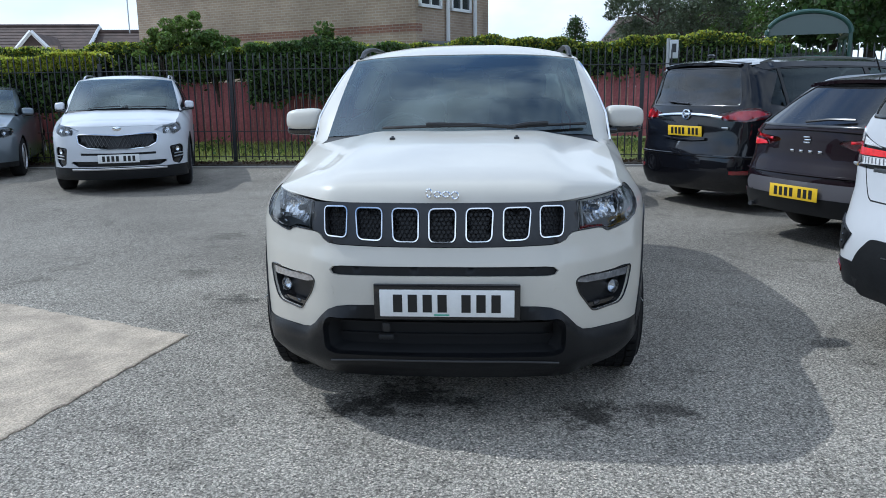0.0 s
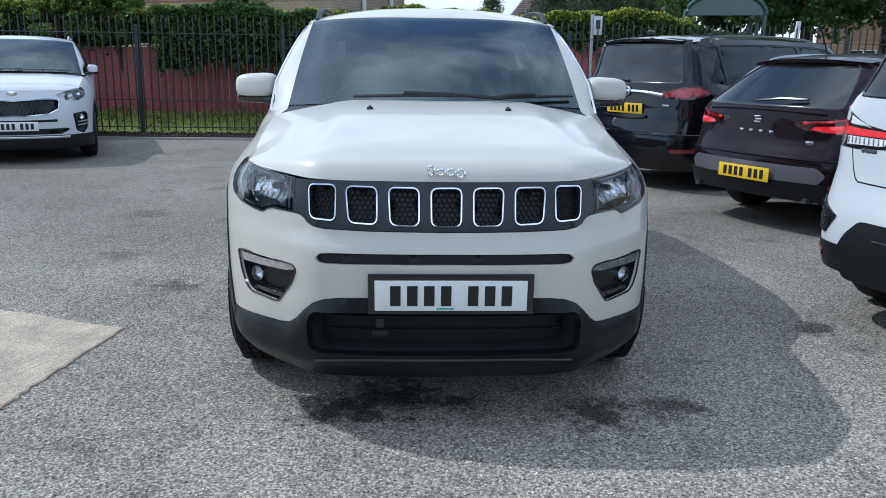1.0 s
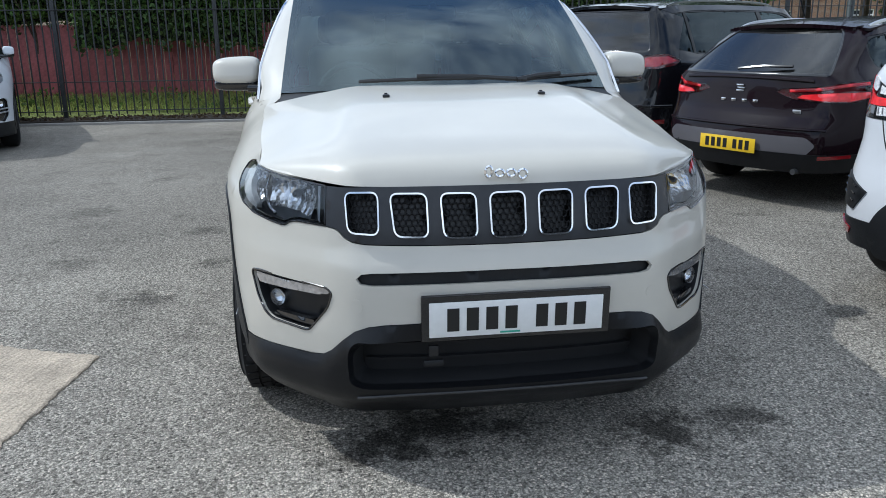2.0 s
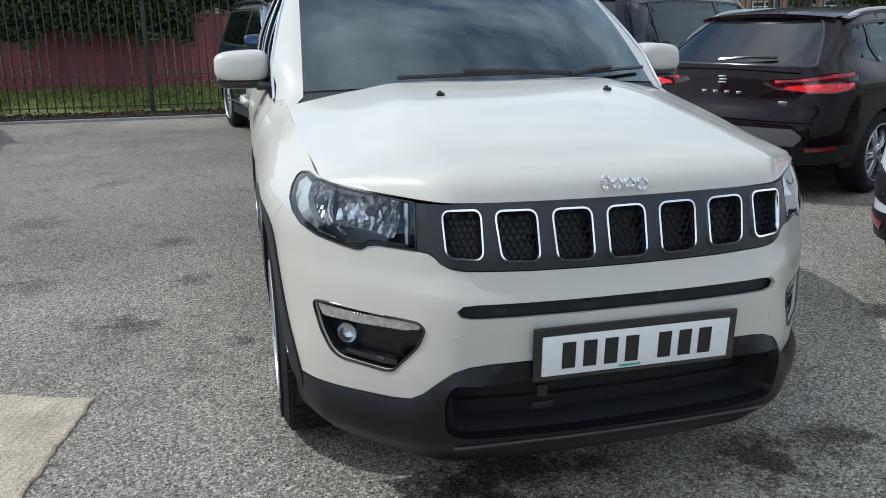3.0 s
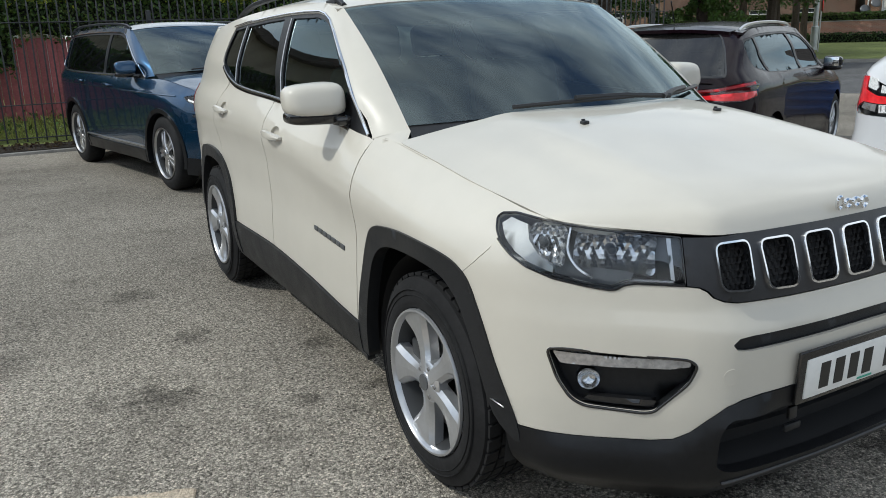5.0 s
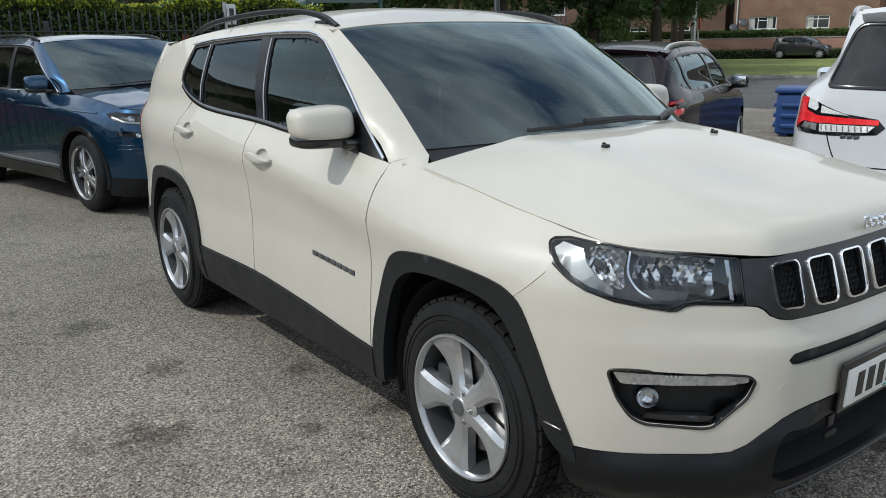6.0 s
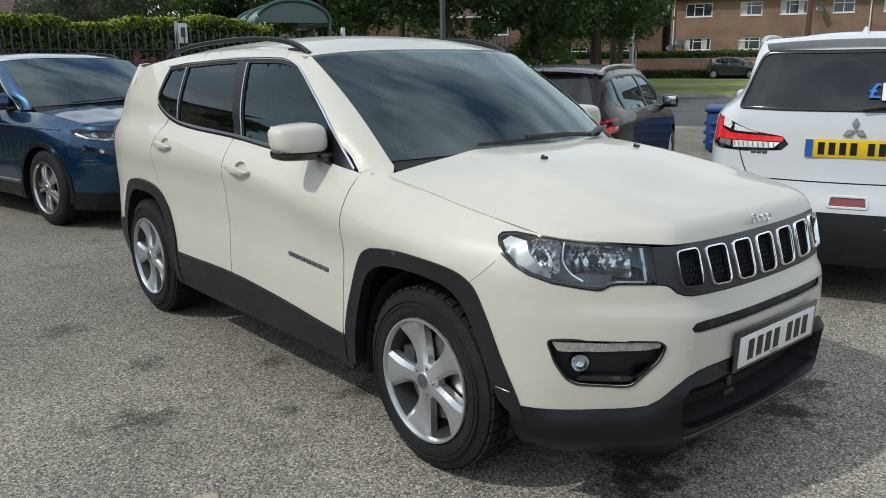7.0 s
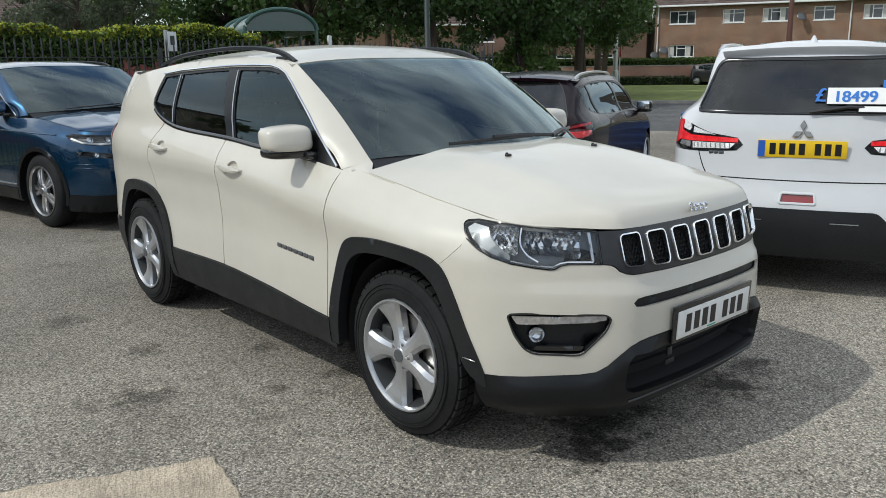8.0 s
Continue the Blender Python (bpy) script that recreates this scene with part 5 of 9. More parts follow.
def jeep_front(c):
    r, sf, mid = c.root, c.surf, c.mid
    # white bumper skin
    top = [(s, z - 0.003) for s, z in JEEP_GRILLE[::-1][0:9]] + [(s, z - 0.003) for s, z in JEEP_HL[::-1][0:]]
    top = [(0.0, 0.748), (0.26, 0.750), (0.43, 0.755), (0.472, 0.761), (0.502, 0.772), (0.519, 0.787), (0.538, 0.796), (0.572, 0.799), (0.69, 0.799), (0.716, 0.794), (0.737, 0.782), (0.755, 0.780), (0.81, 0.786), (0.90, 0.799), (0.98, 0.820), (1.032, 0.842),
           (1.078, 0.869), (1.098, 0.880)]
    s_arch = [(c.sy(y, z), z) for y, z in [(-0.333, 0.850), (-0.293, 0.808), (-0.249, 0.772), (-0.276, 0.742), (-0.328, 0.645), (-0.369, 0.546), (-0.415, 0.440)]]
    half = top + s_arch + JEEP_LOW[::-1]
    slot = JEEP_SLOT + mirrored(JEEP_SLOT)[::-1]
    bump = c.centred("front_bumper", half, c.paint, [slot, JEEP_FOG, mirrored(JEEP_FOG)], step=0.026)
    patch("bumper_slot", slot, sf, PLASTIC, bump, step=0.03, lip=-0.02, off=-0.020, out=mid)
    # grille
    pad = 0.0045
    gm = [(0.0, 0.1045, 0.1005, 0.770, 0.894), (0.1440, 0.1045, 0.1005, 0.771, 0.895), (0.2895, 0.106, 0.102, 0.775, 0.897), (0.4380, 0.112, 0.106, 0.784, 0.902)]
    slots = []
    for i, (cx, wt, wb, z0, z1) in enumerate(gm):
        for sign in ((1,) if i == 0 else (-1, 1)):
            lean = 0.010 * i / 3
            q = [(cx + wt / 2 + lean, z1), (cx - wt / 2 + lean * 0.5, z1 - 0.001), (cx - wb / 2 - lean * 0.3, z0), (cx + wb / 2 - lean, z0 + 0.002 * i)]
            slots.append(rounded([(sign * a, b) for a, b in q], 0.024, 5))
    panel = c.centred("grille_panel", JEEP_GRILLE, mat("grille_surround_black", (0.022, 0.023, 0.027), 0.32, grain=(40, 0.2), bump=(500, 0.0002)), slots, step=0.02, lip=0.02, off=0.001)
    for q in slots:
        holder = bar_on("grille_ring", q, sf, 0.0044, 0.013, CHROME, panel, mid, closed=True, label="chrome ring round a grille slot")
        patch("grille_mesh", q, sf, MESH_BLACK, holder, step=0.025, lip=-0.02, off=-0.024, out=mid)
        # honeycomb ribs
        p = np.array(q)
        lo, hi = p.min(0), p.max(0)
        bm = bmesh.new()
        pit = 0.0185
        rows = int((hi[1] - lo[1]) / (pit * 0.866)) + 1
        cols = int((hi[0] - lo[0]) / pit) + 2
        for j in range(rows):
            for i in range(cols):
                cx, cz = lo[0] + (i + 0.5 * (j % 2)) * pit, lo[1] + (j + 0.3) * pit * 0.866
                if not inside([(cx, cz)], q)[0]:
                    continue
                ring_o = [(cx + pit * 0.56 * math.sin(math.pi / 3 * k), cz + pit * 0.56 * math.cos(math.pi / 3 * k)) for k in range(6)]
                ring_i = [(cx + pit * 0.40 * math.sin(math.pi / 3 * k), cz + pit * 0.40 * math.cos(math.pi / 3 * k)) for k in range(6)]
                po, pi_ = sf(np.array(ring_o)) + np.array([0, 0.010, 0]), sf(np.array(ring_i)) + np.array([0, 0.016, 0])
                vo, vi = [bm.verts.new(tuple(v)) for v in po], [bm.verts.new(tuple(v)) for v in pi_]
                for k in range(6):
                    bm.faces.new((vo[k], vo[(k + 1) % 6], vi[(k + 1) % 6], vi[k]))
        part("honeycomb", bm, DARK, holder)
    # maker's badge as plain chrome shapes
    badge = new("bonnet_badge")
    badge.parent = r
    tagged(badge, "small chrome badge shapes on the bonnet's nose")
    for x, w, h, dz in ((-0.052, 0.022, 0.036, 0.005), (-0.020, 0.029, 0.023, 0.0), (0.014, 0.029, 0.023, 0.0), (0.048, 0.029, 0.031, -0.004)):
        ring = [(x + w * 0.44 * math.cos(a), -0.7975, 0.950 + dz + h * 0.44 * math.sin(a)) for a in np.linspace(0, 2 * math.pi, 16, endpoint=False)]
        part("badge_bar", tube(ring, 0.0052, 6, closed=True), CHROME, badge)
    # headlamps
    for sign in (-1, 1):
        hl = [(sign * a, b) for a, b in JEEP_HL]
        lamp = patch("headlamp", hl, sf, LAMP_MID, r, step=0.03, lip=-0.07, off=-0.070, out=mid, label="headlamp with clear cover, faceted reflectors and a milky running-light wedge")
        patch("lamp_cover", hl, sf, LAMP_GLASS, lamp, step=0.03, lip=0, off=0.001, out=mid)
        line = [(sign * a, b) for a, b in rounded(JEEP_HL, 0.008)]
        bar_on("lamp_rim", line, sf, 0.0024, 0.003, GLOSS, lamp, mid, closed=True)
        inward = np.array([-sign * 0.50, 0.866, 0.0])
        drl = [(1.108, 0.918), (1.070, 0.884), (1.025, 0.856), (0.975, 0.834), (0.905, 0.815), (0.905, 0.830), (0.955, 0.860), (0.990, 0.890), (1.010, 0.925), (1.085, 0.934)]
        patch("running_light", [(sign * a, b) for a, b in drl], sf, mat("milky_light_guide", (0.72, 0.72, 0.70), 0.25, coat=0.6, grain=(30, 0.1)), lamp, step=0.02, lip=0.02, off=-0.010, out=mid)
        # two fluted reflector bowls, each with its bulb
        for s0, s1, z0, z1, deep in ((0.868, 0.985, 0.826, 0.926, 0.050), (0.640, 0.845, 0.816, 0.918, 0.058)):
            cs, cz = (s0 + s1) / 2, (z0 + z1) / 2

            def bowl(v, cs=cs, cz=cz, s0=s0, s1=s1, z0=z0, z1=z1, deep=deep):
                p = c.shell.at(v[:, 0], v[:, 1])
                u, w = (np.abs(v[:, 0]) - cs) / (s1 - s0) * 2, (v[:, 1] - cz) / (z1 - z0) * 2
                flute = 0.006 * np.abs(((u * 3.0 + 0.5 * (w > 0.1)) % 1.0) - 0.5) * 2
                return p + inward * (0.012 + deep * np.clip(1 - 0.75 * u * u - 0.55 * w * w, 0, 1) + flute)[:, None]
            made = patch("lamp_reflector", rounded([(sign * a, b) for a, b in ((s0, z0), (s1, z0 + 0.012), (s1, z1), (s0, z1))], 0.02), bowl, LAMP_CHROME, lamp, step=0.010, lip=0, out=mid)
            made.data.polygons.foreach_set("use_smooth", np.zeros(len(made.data.polygons), dtype=bool))
            q = c.shell.at(np.array([sign * cs]), np.array([cz]))[0] + inward * (deep * 0.85)
            bm = lathe([(0.030, 0.013), (0.0, 0.013), (-0.008, 0.009), (-0.010, 0.0)], 16)
            bmesh.ops.transform(bm, matrix=Matrix.Translation(q) @ Vector((-1, 0, 0)).rotation_difference(Vector(-inward)).to_matrix().to_4x4(), verts=bm.verts)
            part("bulb_cap", bm, LAMP_GREY, lamp)
        deep_in = lambda v: c.shell.at(v[:, 0], v[:, 1]) + inward * 0.014
        bar_on("lamp_divider", [(sign * a, b) for a, b in curve([(0.795, 0.808), (0.836, 0.832), (0.862, 0.870), (0.860, 0.922)], 6)], deep_in, 0.0045, 0.010, CHROME, lamp, mid)
        bar_on("lamp_floor", [(sign * a, b) for a, b in ((0.60, 0.809), (0.69, 0.809), (0.718, 0.805), (0.745, 0.792), (0.82, 0.797), (0.90, 0.811))], lambda v: c.shell.at(v[:, 0], v[:, 1]) + inward * 0.006, 0.0042, 0.004, CHROME, lamp, mid)
        patch("lamp_divider", [(sign * a, b) for a, b in ((0.598, 0.812), (0.607, 0.812), (0.624, 0.912), (0.613, 0.912))], sf, SATIN, lamp, step=0.02, lip=0.02, off=-0.004, out=mid)
        # fog lamp pocket
        fog = patch("fog_lamp_pocket", [(sign * a, b) for a, b in JEEP_FOG], sf, PLASTIC, r, step=0.03, lip=-0.045, off=-0.045, out=mid, label="black fog lamp pocket with a lamp and a clear indicator strip")
        bar_on("pocket_rim", [(sign * a, b) for a, b in JEEP_FOG], sf, 0.0034, 0.003, GLOSS, fog, mid, closed=True)
        patch("indicator_strip", rounded([(sign * a, b) for a, b in ((0.895, 0.613), (0.552, 0.617), (0.548, 0.603), (0.60, 0.592), (0.873, 0.582))], 0.008), lambda v: sf(v) + np.array([0, 0.0035, 0]) * np.abs((v[:, 0:1] / 0.011) % 1.0 - 0.5), STRIP_LENS, fog, step=0.0055, lip=0.02, off=-0.004, out=mid, label="clear ribbed indicator strip")
        patch("pocket_ledge", [(sign * a, b) for a, b in ((0.635, 0.482), (0.82, 0.482), (0.80, 0.498), (0.63, 0.500))], sf, GLOSS, fog, step=0.03, lip=0.02, off=-0.016, out=mid)
        p = c.shell.at(np.array([sign * 0.795]), np.array([0.540]))[0]
        n = np.array([sign * 0.55, -0.83, 0.0])
        bm = lathe([(0.05, 0.030), (0.0, 0.031), (-0.004, 0.028), (0.004, 0.024), (0.012, 0.014), (0.016, 0.0)], 28)
        rot = Vector((-1, 0, 0)).rotation_difference(Vector(n)).to_matrix().to_4x4()
        bmesh.ops.transform(bm, matrix=Matrix.Translation(p - n * 0.026) @ rot, verts=bm.verts)
        part("fog_lamp", bm, LAMP_CHROME, fog)
        bm = lathe([(0.002, 0.029), (-0.004, 0.021), (-0.007, 0.0)], 28)
        bmesh.ops.transform(bm, matrix=Matrix.Translation(p - n * 0.022) @ rot, verts=bm.verts)
        part("fog_lamp_cover", bm, LAMP_GLASS, fog)
    # sensor dots
    for s, z in ((-0.452, 0.578), (0.452, 0.578)):
        ring = [(s + 0.021 * math.cos(a), z + 0.021 * math.sin(a)) for a in np.linspace(0, 2 * math.pi, 24, endpoint=False)]
        patch("parking_sensor", ring, sf, c.paint, bump, step=0.02, lip=0.003, off=0.0008, out=mid)
    # black lower bumper with its wide mouth
    mouth = rounded([(0.455, 0.473), (0.478, 0.43), (0.480, 0.335), (0.44, 0.320), (-0.44, 0.320), (-0.480, 0.335), (-0.478, 0.43), (-0.455, 0.473)], 0.03)
    low = [(s, z - 0.002) for s, z in JEEP_LOW] + [(c.sy(y, z), z) for y, z in ((-0.395, 0.37), (-0.412, 0.30), (-0.43, 0.235))] + [(0.80, 0.215), (0.6, 0.205), (0.3, 0.20), (0.0, 0.20)]
    edge_s, edge_z = [a for a, b in JEEP_LOW], [b for a, b in JEEP_LOW]

    def swell(v):
        a = np.abs(v[:, 0])
        n = np.stack([np.sign(v[:, 0]) * np.interp(a, c.shell.s, c.shell.nx), np.interp(a, c.shell.s, c.shell.ny), np.zeros(len(a))], 1)
        b = 0.022 * smooth(0.0, 0.045, np.interp(a, edge_s, edge_z) - v[:, 1]) * (1 - smooth(0.85, 1.02, a)) * np.maximum(smooth(0.28, 0.42, a), 1 - smooth(0.33, 0.42, v[:, 1])) - 0.050 * (1 - smooth(0.20, 0.295, v[:, 1]))
        return sf(v) + n * b[:, None]
    half_low = low + [(-a, b) for a, b in low[::-1] if abs(a) > 1e-6]
    lower = patch("lower_bumper", half_low, swell, BUMPER_BLACK, r, [mouth], 0.024, 0.03, 0.004, mid, "black textured plastic lower bumper")
    patch("intake", mouth, sf, DARK, lower, step=0.05, lip=-0.09, off=-0.09, out=mid)
    for z in (0.365, 0.415):
        patch("intake_bar", [(-0.45, z), (0.45, z), (0.45, z + 0.008), (-0.45, z + 0.008)], sf, DARK, lower, step=0.05, lip=0.02, off=-0.075, out=mid)
    bar_on("bumper_lip", [(s, 0.302 - 0.02 * (abs(s) / 0.5) ** 4) for s in np.linspace(-0.46, 0.46, 30)], swell, 0.004, 0.008, mat("lip_grey", (0.035, 0.035, 0.037), 0.4), lower, mid)
    part("tow_eye_cover", box(0.062, 0.012, 0.022, (-0.225, -0.845, 0.392), 0.006), PLASTIC, lower)
    part("radar_cover", box(0.03, 0.012, 0.035, (-0.225, -0.842, 0.43), 0.004), MESH_BLACK, lower)
    c.plate((0.018, -0.8835, 0.540), 3, 0.520, 0.108, PLATE_W, GLOSS)
    pl = bpy.data.objects["number_plate"]
    part("plate_line", box(0.060, 0.002, 0.005, (-0.02, -0.0036, -0.046)), GREEN_INK, pl, flat=True)
    # washer jets
    for x in (-0.262, 0.266):
        g = c.hood_at(np.stack([np.full(200, x / 0.72), np.linspace(0.3, 1.0, 200)], 1))
        q = g[np.argmin(np.abs(g[:, 1] + 0.058))]
        bm = joined(box(0.026, 0.020, 0.012, (float(q[0]), float(q[1]), float(q[2]) + 0.004), 0.004), box(0.012, 0.008, 0.006, (float(q[0]), float(q[1]) + 0.008, float(q[2]) + 0.012), 0.002))
        part("washer_jet", bm, MESH_BLACK, r)
    # wipers
    for x0, x1, t0, t1, piv in ((-0.54, 0.16, 0.030, 0.032, 0.42), (0.40, 0.95, 0.022, 0.085, 0.36)):
        u = np.linspace(x0, x1, 14)
        t = t0 + (t1 - t0) * np.linspace(0, 1, 14)
        p = c.screen_at(np.stack([u, t], 1)) + np.array([0, -0.016, 0.016])
        blade = tube([tuple(q) for q in p], 0.008, 6)
        a = p[6]
        b = c.screen_at(np.array([[piv, 0.015]]))[0] + np.array([0, -0.03, 0.02])
        arm = tube([tuple(a + np.array([0, -0.004, 0.012])), tuple((a + b) / 2 + np.array([0, -0.004, 0.012])), tuple(b)], 0.010, 6)
        part("wiper", joined(blade, arm), MESH_BLACK, r)
    # model name as small dark blocks on the doors
    for sign in (-1, 1):
        nm = new("side_badge")
        nm.parent = r
        tagged(nm, "row of small dark badge blocks on the door")
        for k in range(7):
            y = 0.905 - 0.0475 * k
            p = c.shell.at(np.array([sign * c.sy(y, 0.656)]), np.array([0.656]))[0]
            part("badge_bar", box(0.007, 0.040, 0.020, (p[0] + sign * 0.002, y, 0.667 - 0.0025 * k), 0.004, 2, Matrix.Rotation(radians(3), 4, "X")), LAMP_GREY, nm)
    # side sensor nick in the arch trim
    for sign in (-1, 1):
        p = c.shell.at(np.array([sign * c.sy(-0.395, 0.41)]), np.array([0.41]))[0]
        part("arch_seam", box(0.004, 0.075, 0.004, (p[0] + sign * 0.018, -0.385, 0.432), 0.001, 1, None), SATIN, r)


jeep_front(jeep)
for sgn in (-1, 1):
    seal = [(sgn * a, b) for a, b in jeep.flank([(y, float(DLO_BOTTOM(y)) + 0.002) for y in np.linspace(0.62, 2.46, 40)])]
    bar_on("window_seal", seal, jeep.surf, 0.011, 0.006, GLOSS, jeep.root, jeep.mid)
    for y0, z0, y1, z1 in ((1.418, 1.150, 1.545, 1.490), (2.182, 1.198, 2.246, 1.470)):
        edge = [(sgn * a, b) for a, b in jeep.flank([(y0 + (y1 - y0) * t, z0 + (z1 - z0) * t) for t in np.linspace(0, 1, 9)])]
        bar_on("pillar_edge", edge, jeep.surf, 0.0030, 0.003, SATIN, jeep.root, jeep.mid)


def rear_skin(c):
    L = c.shell.length
    line = [(min(c.sy(y, z) + 0.004, L - 0.05), z) for y, z in c.quarter_end[::-1]]
    zt, q0 = c.quarter_end[-1][1], L - line[0][0]
    cr = float(c.crown(c.roof_rear[0])) - 0.004
    poly_half = [(q0 * k, zt + cr * (1 - k ** 2.6)) for k in (0.0, 0.25, 0.5, 0.7, 0.85)] + [(L - s, z) for s, z in line] + [(0.0, c.quarter_end[0][1])]
    surf = lambda v: c.shell.at(np.where(v[:, 0] >= 0, 1.0, -1.0) * (L - np.abs(v[:, 0])), v[:, 1])
    return poly_half, surf


# white shoulder between the bonnet's rear corner and the pillar's foot
for sgn in (-1, 1):
    yy = np.linspace(0.14, 0.46, 12)
    a_edge = jeep.shell.at(sgn * np.interp(yy, jeep.shell.cy, jeep.shell.s), JEEP_EDGE_Z(yy) - 0.006)
    foot = jeep.screen_at(np.array([[sgn * 0.995, -0.04], [sgn * 0.995, 0.0]]))
    knots = np.array([(sgn * 0.750, 0.14, 1.026), (sgn * 0.750, 0.30, 1.049), foot[0], foot[1]])
    b_edge = np.stack([np.interp(np.linspace(0, 1, 12), [0, 0.5, 0.82, 1.0], knots[:, i]) for i in range(3)], 1)
    strip("wing_shoulder", a_edge, b_edge, JEEP_WHITE, jeep.root, bulge=0.006, centre=(0, 0.4, 0.6))

jr_half, jr_surf = rear_skin(jeep)
jr_full = jr_half + [(-a, b) for a, b in jr_half[::-1] if abs(a) > 1e-6]
jr_glass = rounded([(-0.56, 1.13), (0.56, 1.13), (0.50, 1.44), (-0.50, 1.44)], 0.05)
jr_lamp = [(0.36, 0.95), (0.80, 0.95), (0.80, 1.09), (0.38, 1.07)]
patch("tailgate", jr_full, jr_surf, JEEP_WHITE, jeep.root, [jr_glass, jr_lamp, mirrored(jr_lamp)], step=0.05, out=jeep.mid)
patch("rear_window", jr_glass, jr_surf, PRIVACY, jeep.root, step=0.1, lip=0, off=-0.004, out=jeep.mid)
for sgn in (-1, 1):
    tl = jeep.flank([(3.15, 1.15), (3.30, 1.12), (3.30, 0.95), (3.21, 0.97), (3.17, 1.04)])
    patch("tail_lamp", [(sgn * a, b) for a, b in tl], jeep.surf, DARK_RED, jeep.root, step=0.04, lip=0.02, off=0.004, out=jeep.mid, label="dark red tail lamp")
    patch("tail_lamp_inner", [(sgn * a, b) for a, b in jr_lamp], jr_surf, DARK_RED, jeep.root, step=0.05, lip=0.01, off=0.002, out=jeep.mid)
patch("rear_bumper", [(-1.1, 0.5), (1.1, 0.5), (1.1, 0.24), (-1.1, 0.24)], jr_surf, PLASTIC, jeep.root, step=0.06, lip=0.03, off=0.006, out=jeep.mid)


# ---------------------------------------------------------------- the other parked cars
def gen_car(name, label, m, paint, wb, fo, ro, hw, roof, nose, belt, dlo_y, roof_y, tyre=0.34, rim=0.225, step=0.07, clad=None, rake=0.45, scuttle=0.25, bulge=1.0, chrome=False, low_f=0.36, roof_paint=None, tail_in=0.0, privacy=True, arch_trim=False, front_glass=None, glass_in=None, shoulder=0.0, tuck=0.0, sloped_tail=False):
    """A car from its main sizes: belt (front, rear), nose (height of the bonnet's front edge, of its rear edge), dlo_y (front and rear end of the side windows), roof_y (front, rear)."""
    bf, br = belt
    glass_in = glass_in or (0.16 + tail_in, rake * 0.72)
    out = [(0, -fo), (0.24 * hw, -fo + 0.008), (0.48 * hw, -fo + 0.04 * bulge), (0.68 * hw, -fo + 0.12 * bulge), (0.82 * hw, -fo + 0.25 * bulge), (0.91 * hw, -fo + 0.40), (0.96 * hw, -fo + 0.58), (0.985 * hw, -0.05), (hw, 0.5), (hw, wb * 0.5), (hw, wb - 0.2),
           (0.985 * hw, wb + ro * 0.3), (0.955 * hw, wb + ro * 0.55), (0.90 * hw, wb + ro * 0.74), (0.78 * hw, wb + ro * 0.88), (0.55 * hw, wb + ro * 0.955), (0.28 * hw, wb + ro * 0.99), (0, wb + ro)]
    ez = pchip([-fo, -fo + 0.35, 0.2, 0.5, 1.0], [nose[0], nose[0] + 0.025, nose[1], bf, bf + 0.02])
    ex = pchip([-fo, -fo + 0.35, 0.2, 0.5, 1.0], [0.6 * hw, 0.80 * hw, 0.865 * hw, 0.88 * hw, 0.89 * hw])
    sh = Shell(out,
               front=[(0.12, 0.14), (0.20, 0.06), (0.32, 0.015), (0.45, 0.0), (0.58, 0.0), (nose[0] - 0.15, 0.03), (nose[0], 0.10), (nose[0] + 0.1, 0.2)],
               side=[(0.15, 0.08), (0.26, 0.035), (0.42, 0.006), (0.60, 0.0), (bf - 0.16, shoulder)] + [(z, a + shoulder + k * tuck) for z, a, k in ((bf - 0.08, 0.008, 0), (bf - 0.03, 0.030, 0.1), (bf + 0.01, 0.060, 0.4), (bf + 0.10, 0.085, 0.9), (bf + 0.2, 0.115, 1), (roof - 0.14, 0.205, 1), (roof - 0.08, 0.25, 1), (roof - 0.03, 0.33, 1), (roof + 0.02, 0.45, 1))],
               rear=[(0.18, 0.12), (0.30, 0.03), (0.45, 0.0), (0.60, 0.015), (0.72, 0.05 + tail_in), (br - 0.02, 0.10 + tail_in), (br + 0.10, glass_in[0]), (roof - 0.15, glass_in[1]), (roof - 0.03, rake), (roof + 0.03, rake * 1.1)],
               edge=(0.35, 0.75, ez, ex), rise=(0.5, wb * 0.8, (br - bf) * 0.85), sloped_tail=sloped_tail)
    y0, y1 = dlo_y
    rf, rr = roof_y
    ct = pchip([rf - 0.1, rf, rf + 0.3, (rf + rr) / 2, rr - 0.4, rr, rr + 0.1], [roof - 0.13, roof - 0.105, roof - 0.075, roof - 0.065, roof - 0.075, roof - 0.11, roof - 0.13])
    zt = roof - 0.115
    bot = pchip([y0, y0 + 0.3, (y0 + y1) / 2, y1 - 0.35, y1], [bf, bf + 0.02, bf + (br - bf) * 0.45, bf + (br - bf) * 0.8, br + 0.05])
    top = pchip([y0 + 0.3, rf + 0.12, rf + 0.35, (rf + y1) / 2, y1 - 0.3, y1], [bf + 0.2, zt - 0.04, zt - 0.01, zt, zt - 0.02, zt - 0.07])
    f0 = (y0 + 0.02, bf + 0.01)
    n = 5
    rise = [(f0[0] + (rf + 0.05 - f0[0]) * t, f0[1] + (zt - 0.05 - f0[1]) * (t ** 0.92)) for t in np.linspace(0, 1, n)] + [(rf + 0.14, zt - 0.025)]
    dlo = [(y, float(bot(y))) for y in np.linspace(y0, y1 - 0.02, 10)] + [(y1, br + 0.12), (y1 - 0.03, zt - 0.08)] + [(y, float(top(y))) for y in np.linspace(y1 - 0.12, rf + 0.30, 7)] + rise[::-1][:-1]
    b0 = 0.5 * wb + 0.22
    c0 = y1 - 0.36
    ins = 0.014
